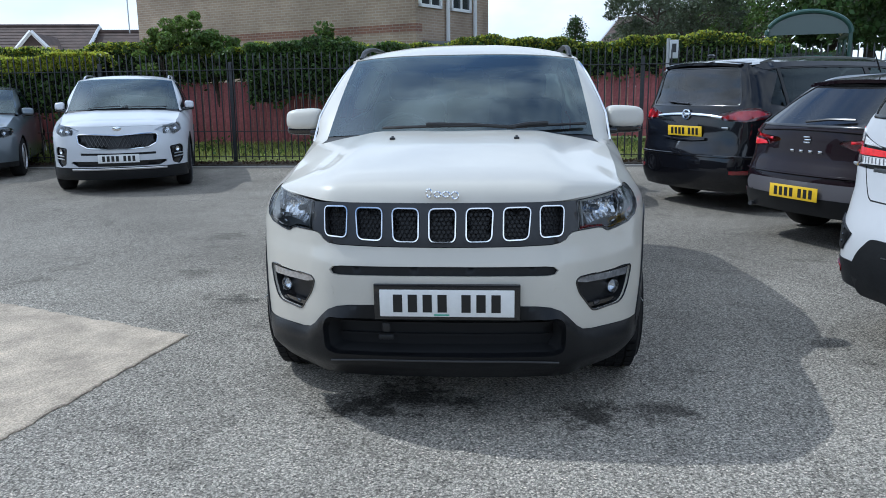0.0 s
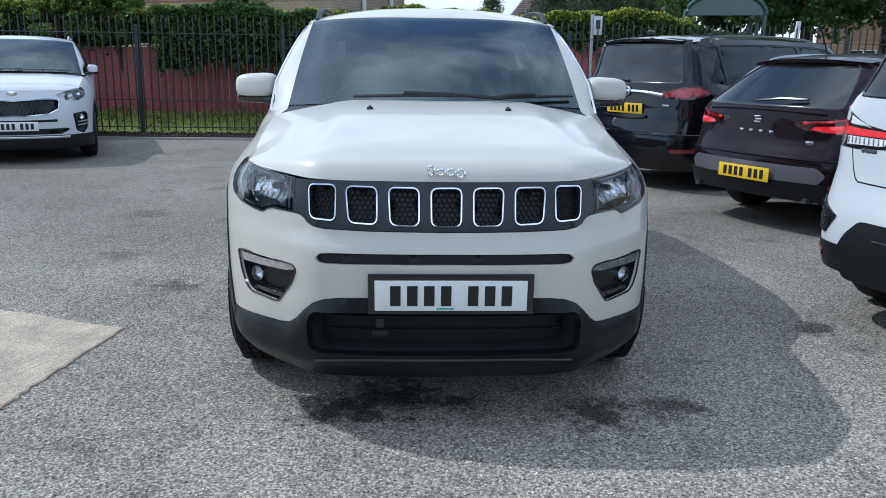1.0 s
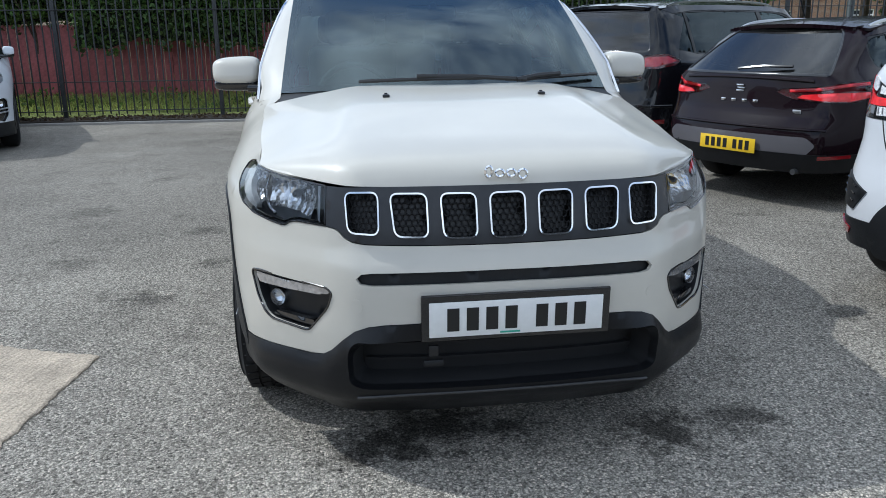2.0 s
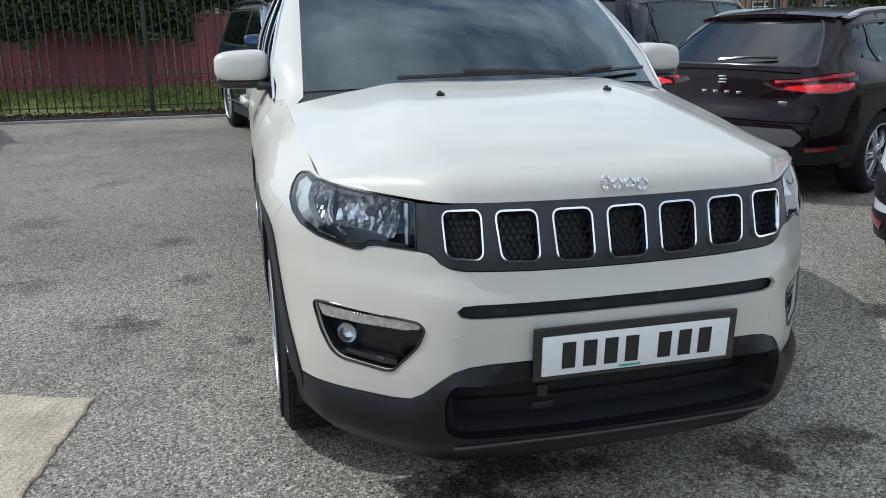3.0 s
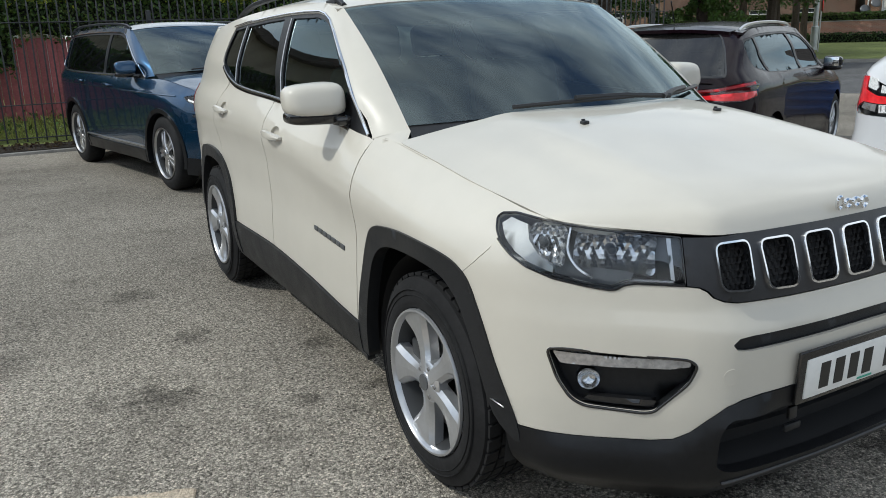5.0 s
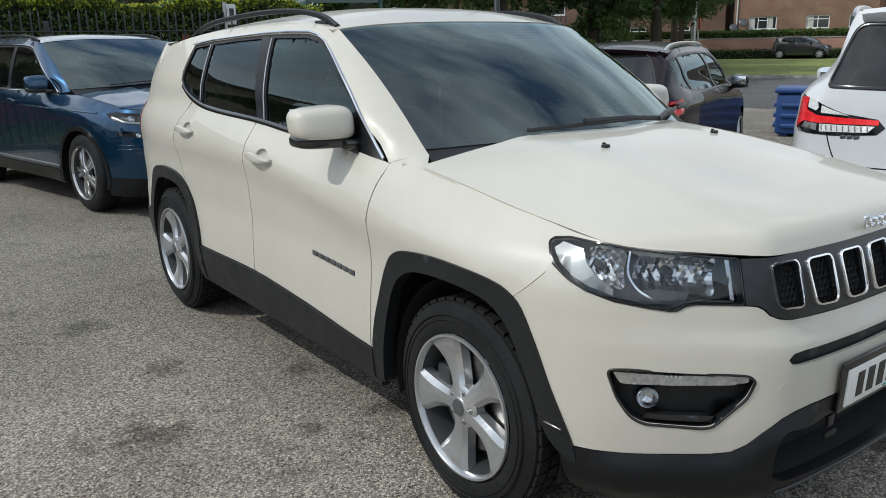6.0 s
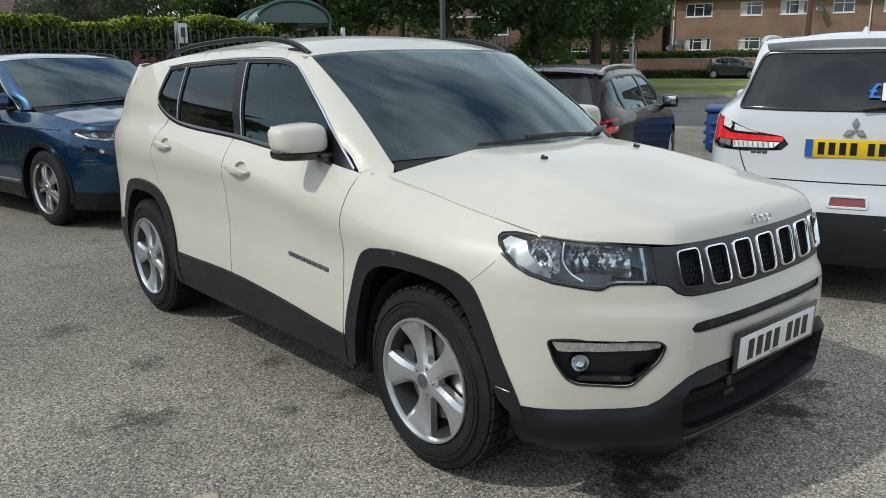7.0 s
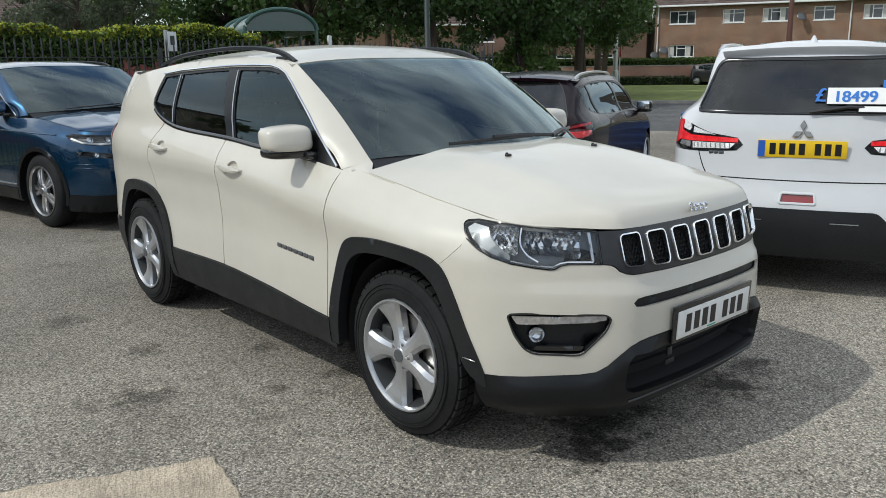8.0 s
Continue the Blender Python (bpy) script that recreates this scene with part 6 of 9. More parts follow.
    lo = lambda a, b, k: [(y, float(bot(y)) + ins) for y in np.linspace(a, b, k)]
    hi = lambda a, b, k: [(y, float(top(y)) - ins) for y in np.linspace(a, b, k)]
    panes = [lo(y0 + 0.22, b0 - 0.03, 5) + hi(b0 + 0.02, rf + 0.24, 4) + [(y + 0.015, z - 0.02) for y, z in rise[::-1][1:4]],
             lo(b0 + 0.05, c0 - 0.02, 4) + hi(c0 + 0.02, b0 + 0.10, 4),
             lo(c0 + 0.02, y1 - 0.04, 3) + [(y1 - 0.02, br + 0.12), (y1 - 0.05, zt - 0.09)] + hi(y1 - 0.13, c0 + 0.06, 2)]
    r0 = tyre + 0.045
    arc = lambda r, e: [(r * math.cos(a), tyre * 0.98 + r * 0.98 * math.sin(a)) for a in np.linspace(-0.35, math.pi + 0.35, 19)]
    ends = lambda pts: [q for q in pts if q[1] > 0.25]
    foot = 0.25 if arch_trim else 0.12
    arch_o = [(r0 + 0.03, foot)] + (ends(arc(r0 + 0.045, 0)) if arch_trim else arc(r0, 0)) + [(-r0 - 0.03, foot)]
    arch_i = [(r0, 0.12)] + arc(r0, 0) + [(-r0, 0.12)]
    yq = wb + ro * 0.55
    c = Car(name, label, m, shell=sh, paint=paint, roof_paint=roof_paint or paint, clad=clad, step=step, wheelbase=wb, half_width=hw, front_over=fo, rear_over=ro, core_top=bf - 0.16, tyre=tyre, rim=rim, wheel_face=hw - 0.015,
            cant=ct, crown=pchip([rf, rr], [0.06, 0.055]), roof_front=(rf - 0.10, rf), roof_rear=(rr + 0.08, rr), ws_base=((scuttle - 0.12, nose[1] + 0.07), (0.845 * hw, scuttle + 0.14, nose[1] + 0.04)), ws_top=0.98,
            hood_s=0.0, hood_front=lambda a: nose[0] + 0.02 * np.asarray(a, float) ** 2, hood_rear=(scuttle - 0.04, scuttle + 0.02), hood_pow=3.0,
            hood_rise=pchip([0, 0.03, 0.10, 0.30, 0.7, 1.3], [0, 0.03, 0.06, 0.09, nose[1] - nose[0] + 0.03, nose[1] - nose[0] + 0.06]), hood_ribs=[(0.42, 0.028, 0.013)],
            pillar=[(y0 - 0.01, bf)] + rise[1:] + [(rf + 0.16, roof - 0.10)], hood_corner_y=-fo + 0.42,
            arch=arch_o, arch_in=arch_i if arch_trim else None, arch_rear=arch_o, arch_in_rear=arch_i,
            sill=pchip([-fo, 0, wb / 2, wb, wb + ro], [low_f, 0.36, 0.36, 0.37, 0.42]) if clad is not None else pchip([-fo, 0, wb / 2, wb, wb + ro], [0.23, 0.23, 0.23, 0.24, 0.26]),
            sill_span=(r0 - 0.06, wb - r0 + 0.06), sill_bottom=0.24, dlo=dlo, dlo_bottom=bot, dlo_top=top, dlo_rise=rise,
            shut_a=[(0.50, 0.25), (0.50, 0.8), (0.47, 1.08)], shut_b=[(b0 + 0.02, 0.3), (b0 + 0.02, 0.9), (b0 + 0.01, 1.2)],
            shut_c=[(wb - r0 - 0.05, 0.25), (wb - r0 - 0.03, 0.5), (wb - r0 * 0.72, 0.72), (min(wb - 0.18, y1 - 0.10), 0.92), (min(wb - 0.18, y1 - 0.12), 1.2)],
            seam=[(-fo + 0.40, nose[0] + 0.02), (-fo + 0.46, nose[0] - 0.12), (-r0 * 0.80, tyre + r0 * 0.6), (-0.1, 0.6)],
            quarter_end=[(yq, 0.42), (yq, 0.7), (yq, br - 0.05), (yq - 0.06, br + 0.1), (min(yq - 0.2, rr + 0.05), roof - 0.2), (rr, float(ct(rr)))],
            light_holes=[], panes=panes, pane_glass=[front_glass or SIDE_GLASS, PRIVACY if privacy else SIDE_GLASS, PRIVACY if privacy else SIDE_GLASS],
            chrome_line=([(y, z + 0.004) for y, z in rise] + [(y, float(top(y)) + 0.006) for y in np.linspace(rf + 0.3, y1 - 0.1, 8)] + [(y1 + 0.004, br + 0.12)] + [(y, float(bot(y)) - 0.006) for y in np.linspace(y1 - 0.03, y0, 9)]) if chrome else None)
    c.hood_s = c.sy(-fo + 0.40, nose[0])
    c.nose_z = nose[0]
    return c


def front_skin(c, holes, low, lower_mat, clad_low=True):
    """Bumper skin from the bonnet's edge down, with its openings."""
    st = c.step
    top = [(s, float(c.hood_front(s / c.hood_s)) - 0.004) for s in np.linspace(0, c.hood_s, 10)]
    seam = [(c.sy(y, z) - 0.003, z) for y, z in c.seam[:-1]] + [(c.sy(-c.tyre - 0.035, 0.45), 0.45), (c.sy(-c.tyre - 0.055, low), low)]
    bump = c.centred("front_bumper", top + seam + [(s, low) for s in np.linspace(seam[-1][0] * 0.97, 0, 8)], c.paint, holes, step=st)
    c.centred("lower_bumper", [(s, low - 0.002) for s in np.linspace(0, seam[-1][0], 8)] + [(c.sy(-c.tyre - 0.07, 0.24), 0.2), (0, 0.19)], lower_mat, [], step=st, off=0.004, lip=0.03)
    return bump


def lamp(c, name, poly, parent, surf=None, depth=0.05, body=None, cover=None, both=True, rim=True, label=""):
    """A lamp: housing sunk into the skin and a clear or coloured cover."""
    made = []
    for sign in (-1, 1) if both else (1,):
        q = [(sign * a, b) for a, b in poly]
        h = patch(name, q, surf or c.surf, body or LAMP_DARK, parent, step=0.05, lip=-depth, off=-depth, out=c.mid, label=label)
        patch("lamp_cover", q, surf or c.surf, cover or LAMP_GLASS, h, step=0.05, lip=0.01, off=0.002, out=c.mid)
        made.append((sign, h))
    return made


def spot(c, surf, s, z, r, parent, material, sink=0.02, name="lamp_bowl"):
    e = 0.01
    p, a, b = surf(np.array([[s, z], [s + e, z], [s, z + e]]))
    n = np.cross(a - p, b - p)
    n /= np.linalg.norm(n)
    if np.dot(n, p - np.array(c.mid)) < 0:
        n = -n
    bm = lathe([(0.012, r * 1.05), (0.0, r), (0.008, r * 0.75), (0.016, r * 0.4), (0.018, 0.0)], 20)
    rot = Vector((-1, 0, 0)).rotation_difference(Vector(n)).to_matrix().to_4x4()
    bmesh.ops.transform(bm, matrix=Matrix.Translation(p - n * sink) @ rot, verts=bm.verts)
    return part(name, bm, material, parent)


def rear_all(c, holes, glass, low, lower_mat=None, hem=0.22):
    """Tailgate skin, rear window and lower bumper."""
    half, surf = rear_skin(c)
    full = half + [(-a, b) for a, b in half[::-1] if abs(a) > 1e-6]
    L = c.shell.length
    gate = patch("tailgate", full, surf, c.paint, c.root, [glass] + holes, step=c.step, out=c.mid)
    patch("rear_window", glass, surf, REAR_GLASS, c.root, step=0.08, lip=0, off=-0.004, out=c.mid, label="dark rear window")
    bar_on("window_seal", dense(glass, 0.1), surf, 0.010, 0.003, GLOSS, c.root, c.mid, closed=True)
    e = L - c.sy(c.wheelbase + c.tyre + 0.05, 0.4)
    patch("rear_bumper", [(-e, low), (e, low), (e, hem + 0.02), (0.5, hem), (-0.5, hem), (-e, hem + 0.02)], surf, lower_mat or PLASTIC, c.root, step=c.step, lip=0.04, off=0.006, out=c.mid)
    return gate, surf


def car_skoda():
    blue = car_paint("metallic_blue_paint", (0.0052, 0.043, 0.100), 0.75, 0.27, 0.2)
    c = gen_car("parked_car", "metallic blue seven-seat suv with silver roof rails, parked nose out", pose(0.337, 6.15, 0, 0, 0, 10.8), blue, 2.79, 0.93, 0.98, 0.94, 1.64, (0.94, 1.06), (1.06, 1.13), (0.50, 3.45), (1.12, 3.5), tyre=0.362, rim=0.245,
                step=0.06, clad=BUMPER_BLACK, chrome=True, arch_trim=True, scuttle=0.25, bulge=0.8)
    hl = [(0.52, 0.835), (0.70, 0.82), (0.90, 0.835), (1.06, 0.87), (1.14, 0.915), (1.02, 0.93), (0.80, 0.92), (0.52, 0.91)]
    fog = [(0.62, 0.70), (0.98, 0.735), (0.99, 0.765), (0.88, 0.775), (0.62, 0.745)]
    gr = [(0.0, 0.90), (0.42, 0.90), (0.47, 0.86), (0.42, 0.70), (0.0, 0.69)]
    grf = gr + mirrored(gr)[::-1]
    mouth = [(0.0, 0.52), (0.56, 0.54), (0.60, 0.50), (0.52, 0.40), (0.0, 0.38)]
    mof = mouth + mirrored(mouth)[::-1]
    c.light_holes = [hl]
    c.upper()
    c.sides()
    b = front_skin(c, [hl, mirrored(hl), fog, mirrored(fog), grf, mof], 0.36, BUMPER_BLACK)
    for sign, h in lamp(c, "headlamp", hl, c.root, label="slim headlamp with clear cover"):
        for s, z in ((0.66, 0.872), (0.86, 0.880)):
            spot(c, c.surf, sign * s, z, 0.036, h, LAMP_CHROME, 0.02)
        bar_on("running_light", [(sign * a, z) for a, z in ((0.56, 0.845), (0.74, 0.836), (0.92, 0.852), (1.06, 0.888))], c.surf, 0.008, 0.004, WHITE_LENS, h, c.mid)
    for sign, h in lamp(c, "fog_lamp", fog, c.root, label="slim fog lamp below the headlamp"):
        spot(c, c.surf, sign * 0.78, 0.738, 0.02, h, REFLECTOR, 0.01)
    g = patch("grille", grf, c.surf, MESH_BLACK, c.root, step=0.06, lip=-0.04, off=-0.04, out=c.mid, label="black grille with upright bars and a chrome frame")
    bar_on("grille_frame", grf, c.surf, 0.012, 0.014, CHROME, g, c.mid, closed=True)
    for x in np.linspace(-0.40, 0.40, 19):
        patch("grille_bar", [(x - 0.006, 0.71), (x + 0.006, 0.71), (x + 0.006, 0.885), (x - 0.006, 0.885)], c.surf, GLOSS, g, step=0.06, lip=0.03, off=-0.004, out=c.mid)
    patch("intake", mof, c.surf, MESH_BLACK, c.root, step=0.08, lip=-0.05, off=-0.05, out=c.mid)
    for z in (0.415, 0.455, 0.495):
        patch("intake_bar", [(-0.50, z), (0.50, z), (0.50, z + 0.012), (-0.50, z + 0.012)], c.surf, PLASTIC, c.root, step=0.08, lip=0.03, off=-0.01, out=c.mid)
    for z in (0.615, 0.65):
        bar_on("bumper_crease", [(s, z) for s in np.linspace(0.55, 1.0, 8)], c.surf, 0.004, 0.005, blue, b, c.mid)
        bar_on("bumper_crease", [(-s, z) for s in np.linspace(0.55, 1.0, 8)], c.surf, 0.004, 0.005, blue, b, c.mid)
    c.plate((0, -0.955, 0.60), 0, 0.52, 0.111, PLATE_W)
    c.cabin((0.9, 1.8), SEAT_GREY)
    c.wheels(spokes=5, pairs=True, spoke_w=(0.017, 0.027), tread=False, label="bright multi-spoke alloy wheel with a black tyre", alloy=SATIN)
    c.mirrors(0.86, 1.06, 0.62, 0.76, 1.10, 1.24, blue, 0.64)
    c.roof_rails(lambda y: 0.66, (1.25, 3.35), 0.045, PLASTIC)
    for sign in (-1, 1):
        for y, z in ((1.42, 0.985), (2.35, 1.01)):
            c.handle(c.root, y, z, sign, blue)
        bar_on("side_crease", [(sign * c.sy(y, 0.94), 0.925 + 0.018 * y) for y in np.linspace(-0.3, 3.2, 20)], c.surf, 0.006, 0.004, blue, c.root, c.mid)
        bar_on("sill_strip", [(sign * c.sy(y, 0.4), 0.40) for y in np.linspace(0.45, 2.35, 10)], c.surf, 0.008, 0.016, SATIN, c.root, c.mid)
    for x0, x1 in ((-0.6, 0.1), (0.0, 0.78)):
        p = c.screen_at(np.stack([np.linspace(x0, x1, 8), np.linspace(0.01, 0.045, 8)], 1)) + np.array([0, -0.015, 0.012])
        part("wiper", tube([tuple(q) for q in p], 0.007, 6), GLOSS, c.root)
    rear_all(c, [], rounded([(-0.55, 1.10), (0.55, 1.10), (0.48, 1.42), (-0.48, 1.42)], 0.05), 0.45)
    return c


def car_kia():
    white = car_paint("silver_white_paint", (0.60, 0.62, 0.65), 0.0, 0.34, 0.4, 0.6)
    c = gen_car("parked_car", "white suv with a mesh grille, parked nose out by the fence", pose(-5.24, 7.38, 0, 0, 0, 20.5), white, 2.67, 0.92, 0.89, 0.92, 1.62, (0.90, 1.05), (1.06, 1.16), (0.48, 3.05), (1.05, 3.1), tyre=0.352, rim=0.235,
                step=0.07, clad=PLASTIC, arch_trim=True, scuttle=0.22, bulge=1.05)
    hl = [(0.50, 0.850), (0.62, 0.785), (0.80, 0.778), (0.97, 0.830), (1.12, 0.925), (1.04, 0.938), (0.85, 0.925), (0.66, 0.900)]
    gr = [(0.0, 0.775), (0.10, 0.785), (0.36, 0.80), (0.50, 0.80), (0.525, 0.77), (0.50, 0.68), (0.38, 0.62), (0.12, 0.60), (0.0, 0.605)]
    grf = gr + mirrored(gr)[::-1]
    fog = rounded([(0.68, 0.62), (0.90, 0.64), (0.97, 0.60), (0.96, 0.44), (0.86, 0.36), (0.72, 0.40)], 0.03)
    slot = [(0.0, 0.545), (0.48, 0.555), (0.48, 0.525), (0.0, 0.515)]
    slf = slot + mirrored(slot)[::-1]
    mouth = [(0.0, 0.440), (0.60, 0.445), (0.63, 0.425), (0.52, 0.372), (0.0, 0.368)]
    mof = mouth + mirrored(mouth)[::-1]
    c.light_holes = [hl]
    c.upper()
    c.sides()
    b = front_skin(c, [hl, mirrored(hl), fog, mirrored(fog), grf, slf, mof], 0.36, PLASTIC)
    patch("intake", mof, c.surf, MESH_BLACK, b, step=0.06, lip=-0.04, off=-0.04, out=c.mid)
    bar_on("skid_strip", [(s, 0.335) for s in np.linspace(-0.62, 0.62, 20)], c.surf, 0.014, 0.012, SATIN, c.root, c.mid)
    for sign, h in lamp(c, "headlamp", hl, c.root, body=SATIN, label="swept-back headlamp with clear cover"):
        for s, z, r in ((0.70, 0.845, 0.040), (0.86, 0.862, 0.040)):
            spot(c, c.surf, sign * s, z, r, h, REFLECTOR, 0.015)
    g = patch("grille", grf, c.surf, MESH_BLACK, c.root, step=0.05, lip=-0.03, off=-0.03, out=c.mid, label="black mesh grille with a chrome frame")
    bar_on("grille_frame", grf, c.surf, 0.010, 0.012, CHROME, g, c.mid, closed=True)
    for k in range(-9, 10):
        for sg in (-1, 1):
            line = [(k * 0.05 + sg * 0.08 * t, 0.63 + 0.15 * t) for t in (0, 0.5, 1)]
            if all(inside(line, grf)):
                bar_on("grille_rib", line, c.surf, 0.004, 0.004, GLOSS, g, c.mid)
    patch("bumper_slot", slf, c.surf, PLASTIC, b, step=0.05, lip=-0.02, off=-0.02, out=c.mid)
    for sign in (-1, 1):
        f = patch("fog_lamp_pocket", [(sign * a, z) for a, z in fog], c.surf, GLOSS, c.root, step=0.05, lip=-0.03, off=-0.03, out=c.mid, label="black fog lamp pocket")
        spot(c, c.surf, sign * 0.84, 0.575, 0.034, f, REFLECTOR, 0.01)
        for z in (0.47, 0.51):
            bar_on("pocket_rib", [(sign * 0.75, z), (sign * 0.94, z + 0.01)], c.surf, 0.008, 0.006, SATIN, f, c.mid)
    part("bonnet_badge", lathe([(0.004, 0.045), (0.0, 0.042), (-0.004, 0.0)], 24), CHROME, c.root).matrix_basis = pose(0, -0.865, 0.868, 0, 0, 90) @ Matrix.Diagonal((1, 1.3, 0.7, 1))
    c.plate((0, -0.935, 0.475), 0, 0.52, 0.111, PLATE_W)
    c.cabin((0.85, 1.75))
    c.wheels(spokes=5, spoke_w=(0.03, 0.05), tread=False, label="alloy wheel with a black tyre", alloy=ALLOY_DARK)
    c.mirrors(0.85, 0.985, 0.58, 0.72, 1.10, 1.215, white, 0.62)
    c.roof_rails(lambda y: 0.62, (1.2, 2.95), 0.05, SATIN)
    for x0, x1 in ((-0.6, 0.1), (0.0, 0.78)):
        p = c.screen_at(np.stack([np.linspace(x0, x1, 8), np.linspace(0.01, 0.045, 8)], 1)) + np.array([0, -0.015, 0.012])
        part("wiper", tube([tuple(q) for q in p], 0.007, 6), GLOSS, c.root)
    rear_all(c, [], rounded([(-0.5, 1.12), (0.5, 1.12), (0.45, 1.4), (-0.45, 1.4)], 0.05), 0.45)


def car_grey():
    grey = car_paint("metallic_grey_paint", (0.17, 0.20, 0.23), 0.5, 0.32)
    c = gen_car("parked_car", "metallic grey hatchback parked beside the white suv", pose(-8.55, 8.60, 0, 0, 0, 24), grey, 2.62, 0.86, 0.80, 0.89, 1.50, (0.80, 0.98), (0.98, 1.06), (0.46, 2.75), (1.05, 2.8), tyre=0.32, rim=0.21, step=0.09)
    hl = [(0.55, 0.70), (0.75, 0.66), (0.95, 0.70), (1.10, 0.80), (0.98, 0.815), (0.75, 0.79)]
    c.light_holes = [hl]
    c.upper()
    c.sides()
    front_skin(c, [hl, mirrored(hl)], 0.28, PLASTIC)
    for sign, h in lamp(c, "headlamp", hl, c.root):
        spot(c, c.surf, sign * 0.80, 0.735, 0.04, h, REFLECTOR, 0.015)
    c.cabin((0.8, 1.65))
    c.wheels(spokes=5, tread=False)
    c.mirrors(0.81, 1.0, 0.58, 0.70, 0.99, 1.11, grey, 0.60)
    c.plate((0, -0.875, 0.45), 0, 0.52, 0.111, PLATE_W)
    rear_all(c, [], rounded([(-0.5, 1.02), (0.5, 1.02), (0.45, 1.3), (-0.45, 1.3)], 0.05), 0.40)


def car_asx():
    white = car_paint("bright_white_paint", (0.62, 0.63, 0.65), 0.0, 0.34, 0.4, 0.6)
    wb, ro = 2.67, 0.80
    c = gen_car("parked_car", "bright white crossover with a price card in its rear window", pose(5.452, 1.109, 0, 0, 0, 111.7), white, wb, 0.90, ro, 0.905, 1.66, (0.94, 1.08), (1.07, 1.22), (0.48, 2.95), (1.05, 3.05), tyre=0.345, rim=0.23,
                step=0.06, clad=PLASTIC, rake=0.30, glass_in=(0.145, 0.216), shoulder=0.045, tuck=0.07)
    c.upper()
    c.sides()
    front_skin(c, [], 0.36, PLASTIC)
    tail = [(a, b + 0.045) for a, b in [(0.36, 0.925), (0.40, 0.970), (0.58, 0.995), (0.80, 1.065), (0.98, 1.09), (1.02, 1.03), (1.0, 0.915), (0.90, 0.880), (0.62, 0.872), (0.40, 0.887)]]
    fogc = rounded([(-0.108, 0.612), (0.108, 0.612), (0.098, 0.676), (-0.098, 0.676)], 0.015)
    cut = [(0.64, 0.575), (0.85, 0.655), (0.87, 0.560), (0.82, 0.500), (0.71, 0.480)]
    glass = rounded([(-0.74, 1.185), (-0.4, 1.176), (0.4, 1.176), (0.74, 1.185), (0.60, 1.515), (-0.60, 1.515)], 0.06)
    gate, surf = rear_all(c, [tail, mirrored(tail), fogc], glass, 0.435, lower_mat=PLASTIC, hem=0.29)
    for sign, h in lamp(c, "tail_lamp", tail, c.root, surf, depth=0.03, body=LAMP_DARK, label="wide tail lamp in red and clear"):
        q = lambda pts: [(sign * a, b) for a, b in pts]
        u = lambda pts: [(sign * (0.36 + (a - 0.36) * 0.86 if a < 0.96 else a), b + 0.045) for a, b in pts]
        patch("red_band", u([(0.40, 0.939), (0.40, 0.966), (0.81, 0.979), (0.95, 1.008), (0.945, 1.078), (0.985, 1.072), (1.005, 1.02), (0.99, 0.918), (0.965, 0.908), (0.95, 0.945), (0.80, 0.939)]), surf, RED_LENS, h, step=0.04, lip=0.01, off=0.004, out=c.mid)
        patch("outer_clear_band", u([(0.845, 1.068), (0.93, 1.076), (0.93, 1.022), (0.835, 1.006), (0.815, 1.025)]), surf, WHITE_LENS, h, step=0.04, lip=0.01, off=0.004, out=c.mid)
        patch("upper_clear_band", u([(0.58, 0.984), (0.79, 1.036), (0.79, 0.995)]), surf, WHITE_LENS, h, step=0.04, lip=0.01, off=0.004, out=c.mid)
        patch("clear_band", u([(0.42, 0.932), (0.79, 0.934), (0.78, 0.892), (0.46, 0.898)]), surf, WHITE_LENS, h, step=0.04, lip=0.01, off=0.004, out=c.mid)
        patch("grey_band", u([(0.81, 0.935), (0.94, 0.940), (0.955, 0.912), (0.81, 0.897)]), surf, STRIP_LENS, h, step=0.04, lip=0.01, off=0.004, out=c.mid)
        for k in range(9):
            x = 0.46 + 0.038 * k
            bar_on("lens_rib", u([(x, 0.900), (x + 0.006, 0.930)]), surf, 0.004, 0.008, LAMP_MID, h, c.mid)
        p = patch("bumper_cut", q(cut), surf, PLASTIC, c.root, step=0.05, lip=0.012, off=0.010, out=c.mid)
        for z in (0.52, 0.555, 0.59):
            bar_on("cut_rib", q([(0.71, z), (0.85, z + 0.03)]), surf, 0.005, 0.016, GLOSS, p, c.mid)
        patch("corner_reflector", q([(0.72, 0.385), (0.88, 0.420), (0.89, 0.388), (0.74, 0.352)]), surf, DARK_RED, c.root, step=0.05, lip=0.01, off=0.012, out=c.mid)
    patch("diffuser", rounded([(-0.46, 0.578), (0.46, 0.578), (0.54, 0.50), (0.60, 0.40), (0.56, 0.27), (-0.56, 0.27), (-0.60, 0.40), (-0.54, 0.50)], 0.03), surf, PLASTIC, c.root, step=0.06, lip=0.02, off=0.016, out=c.mid, label="black plastic lower bumper panel")
    patch("fog_light", fogc, surf, DARK_RED, c.root, step=0.05, lip=-0.01, off=-0.008, out=c.mid, label="red rear fog light")
    bar_on("fog_light_frame", fogc, surf, 0.008, 0.006, white, c.root, c.mid, closed=True)
    bar_on("gate_seam", [(x, 0.752 + 0.02 * x * x) for x in np.linspace(-0.57, 0.57, 14)], surf, 0.004, 0.001, DARK, gate, c.mid)
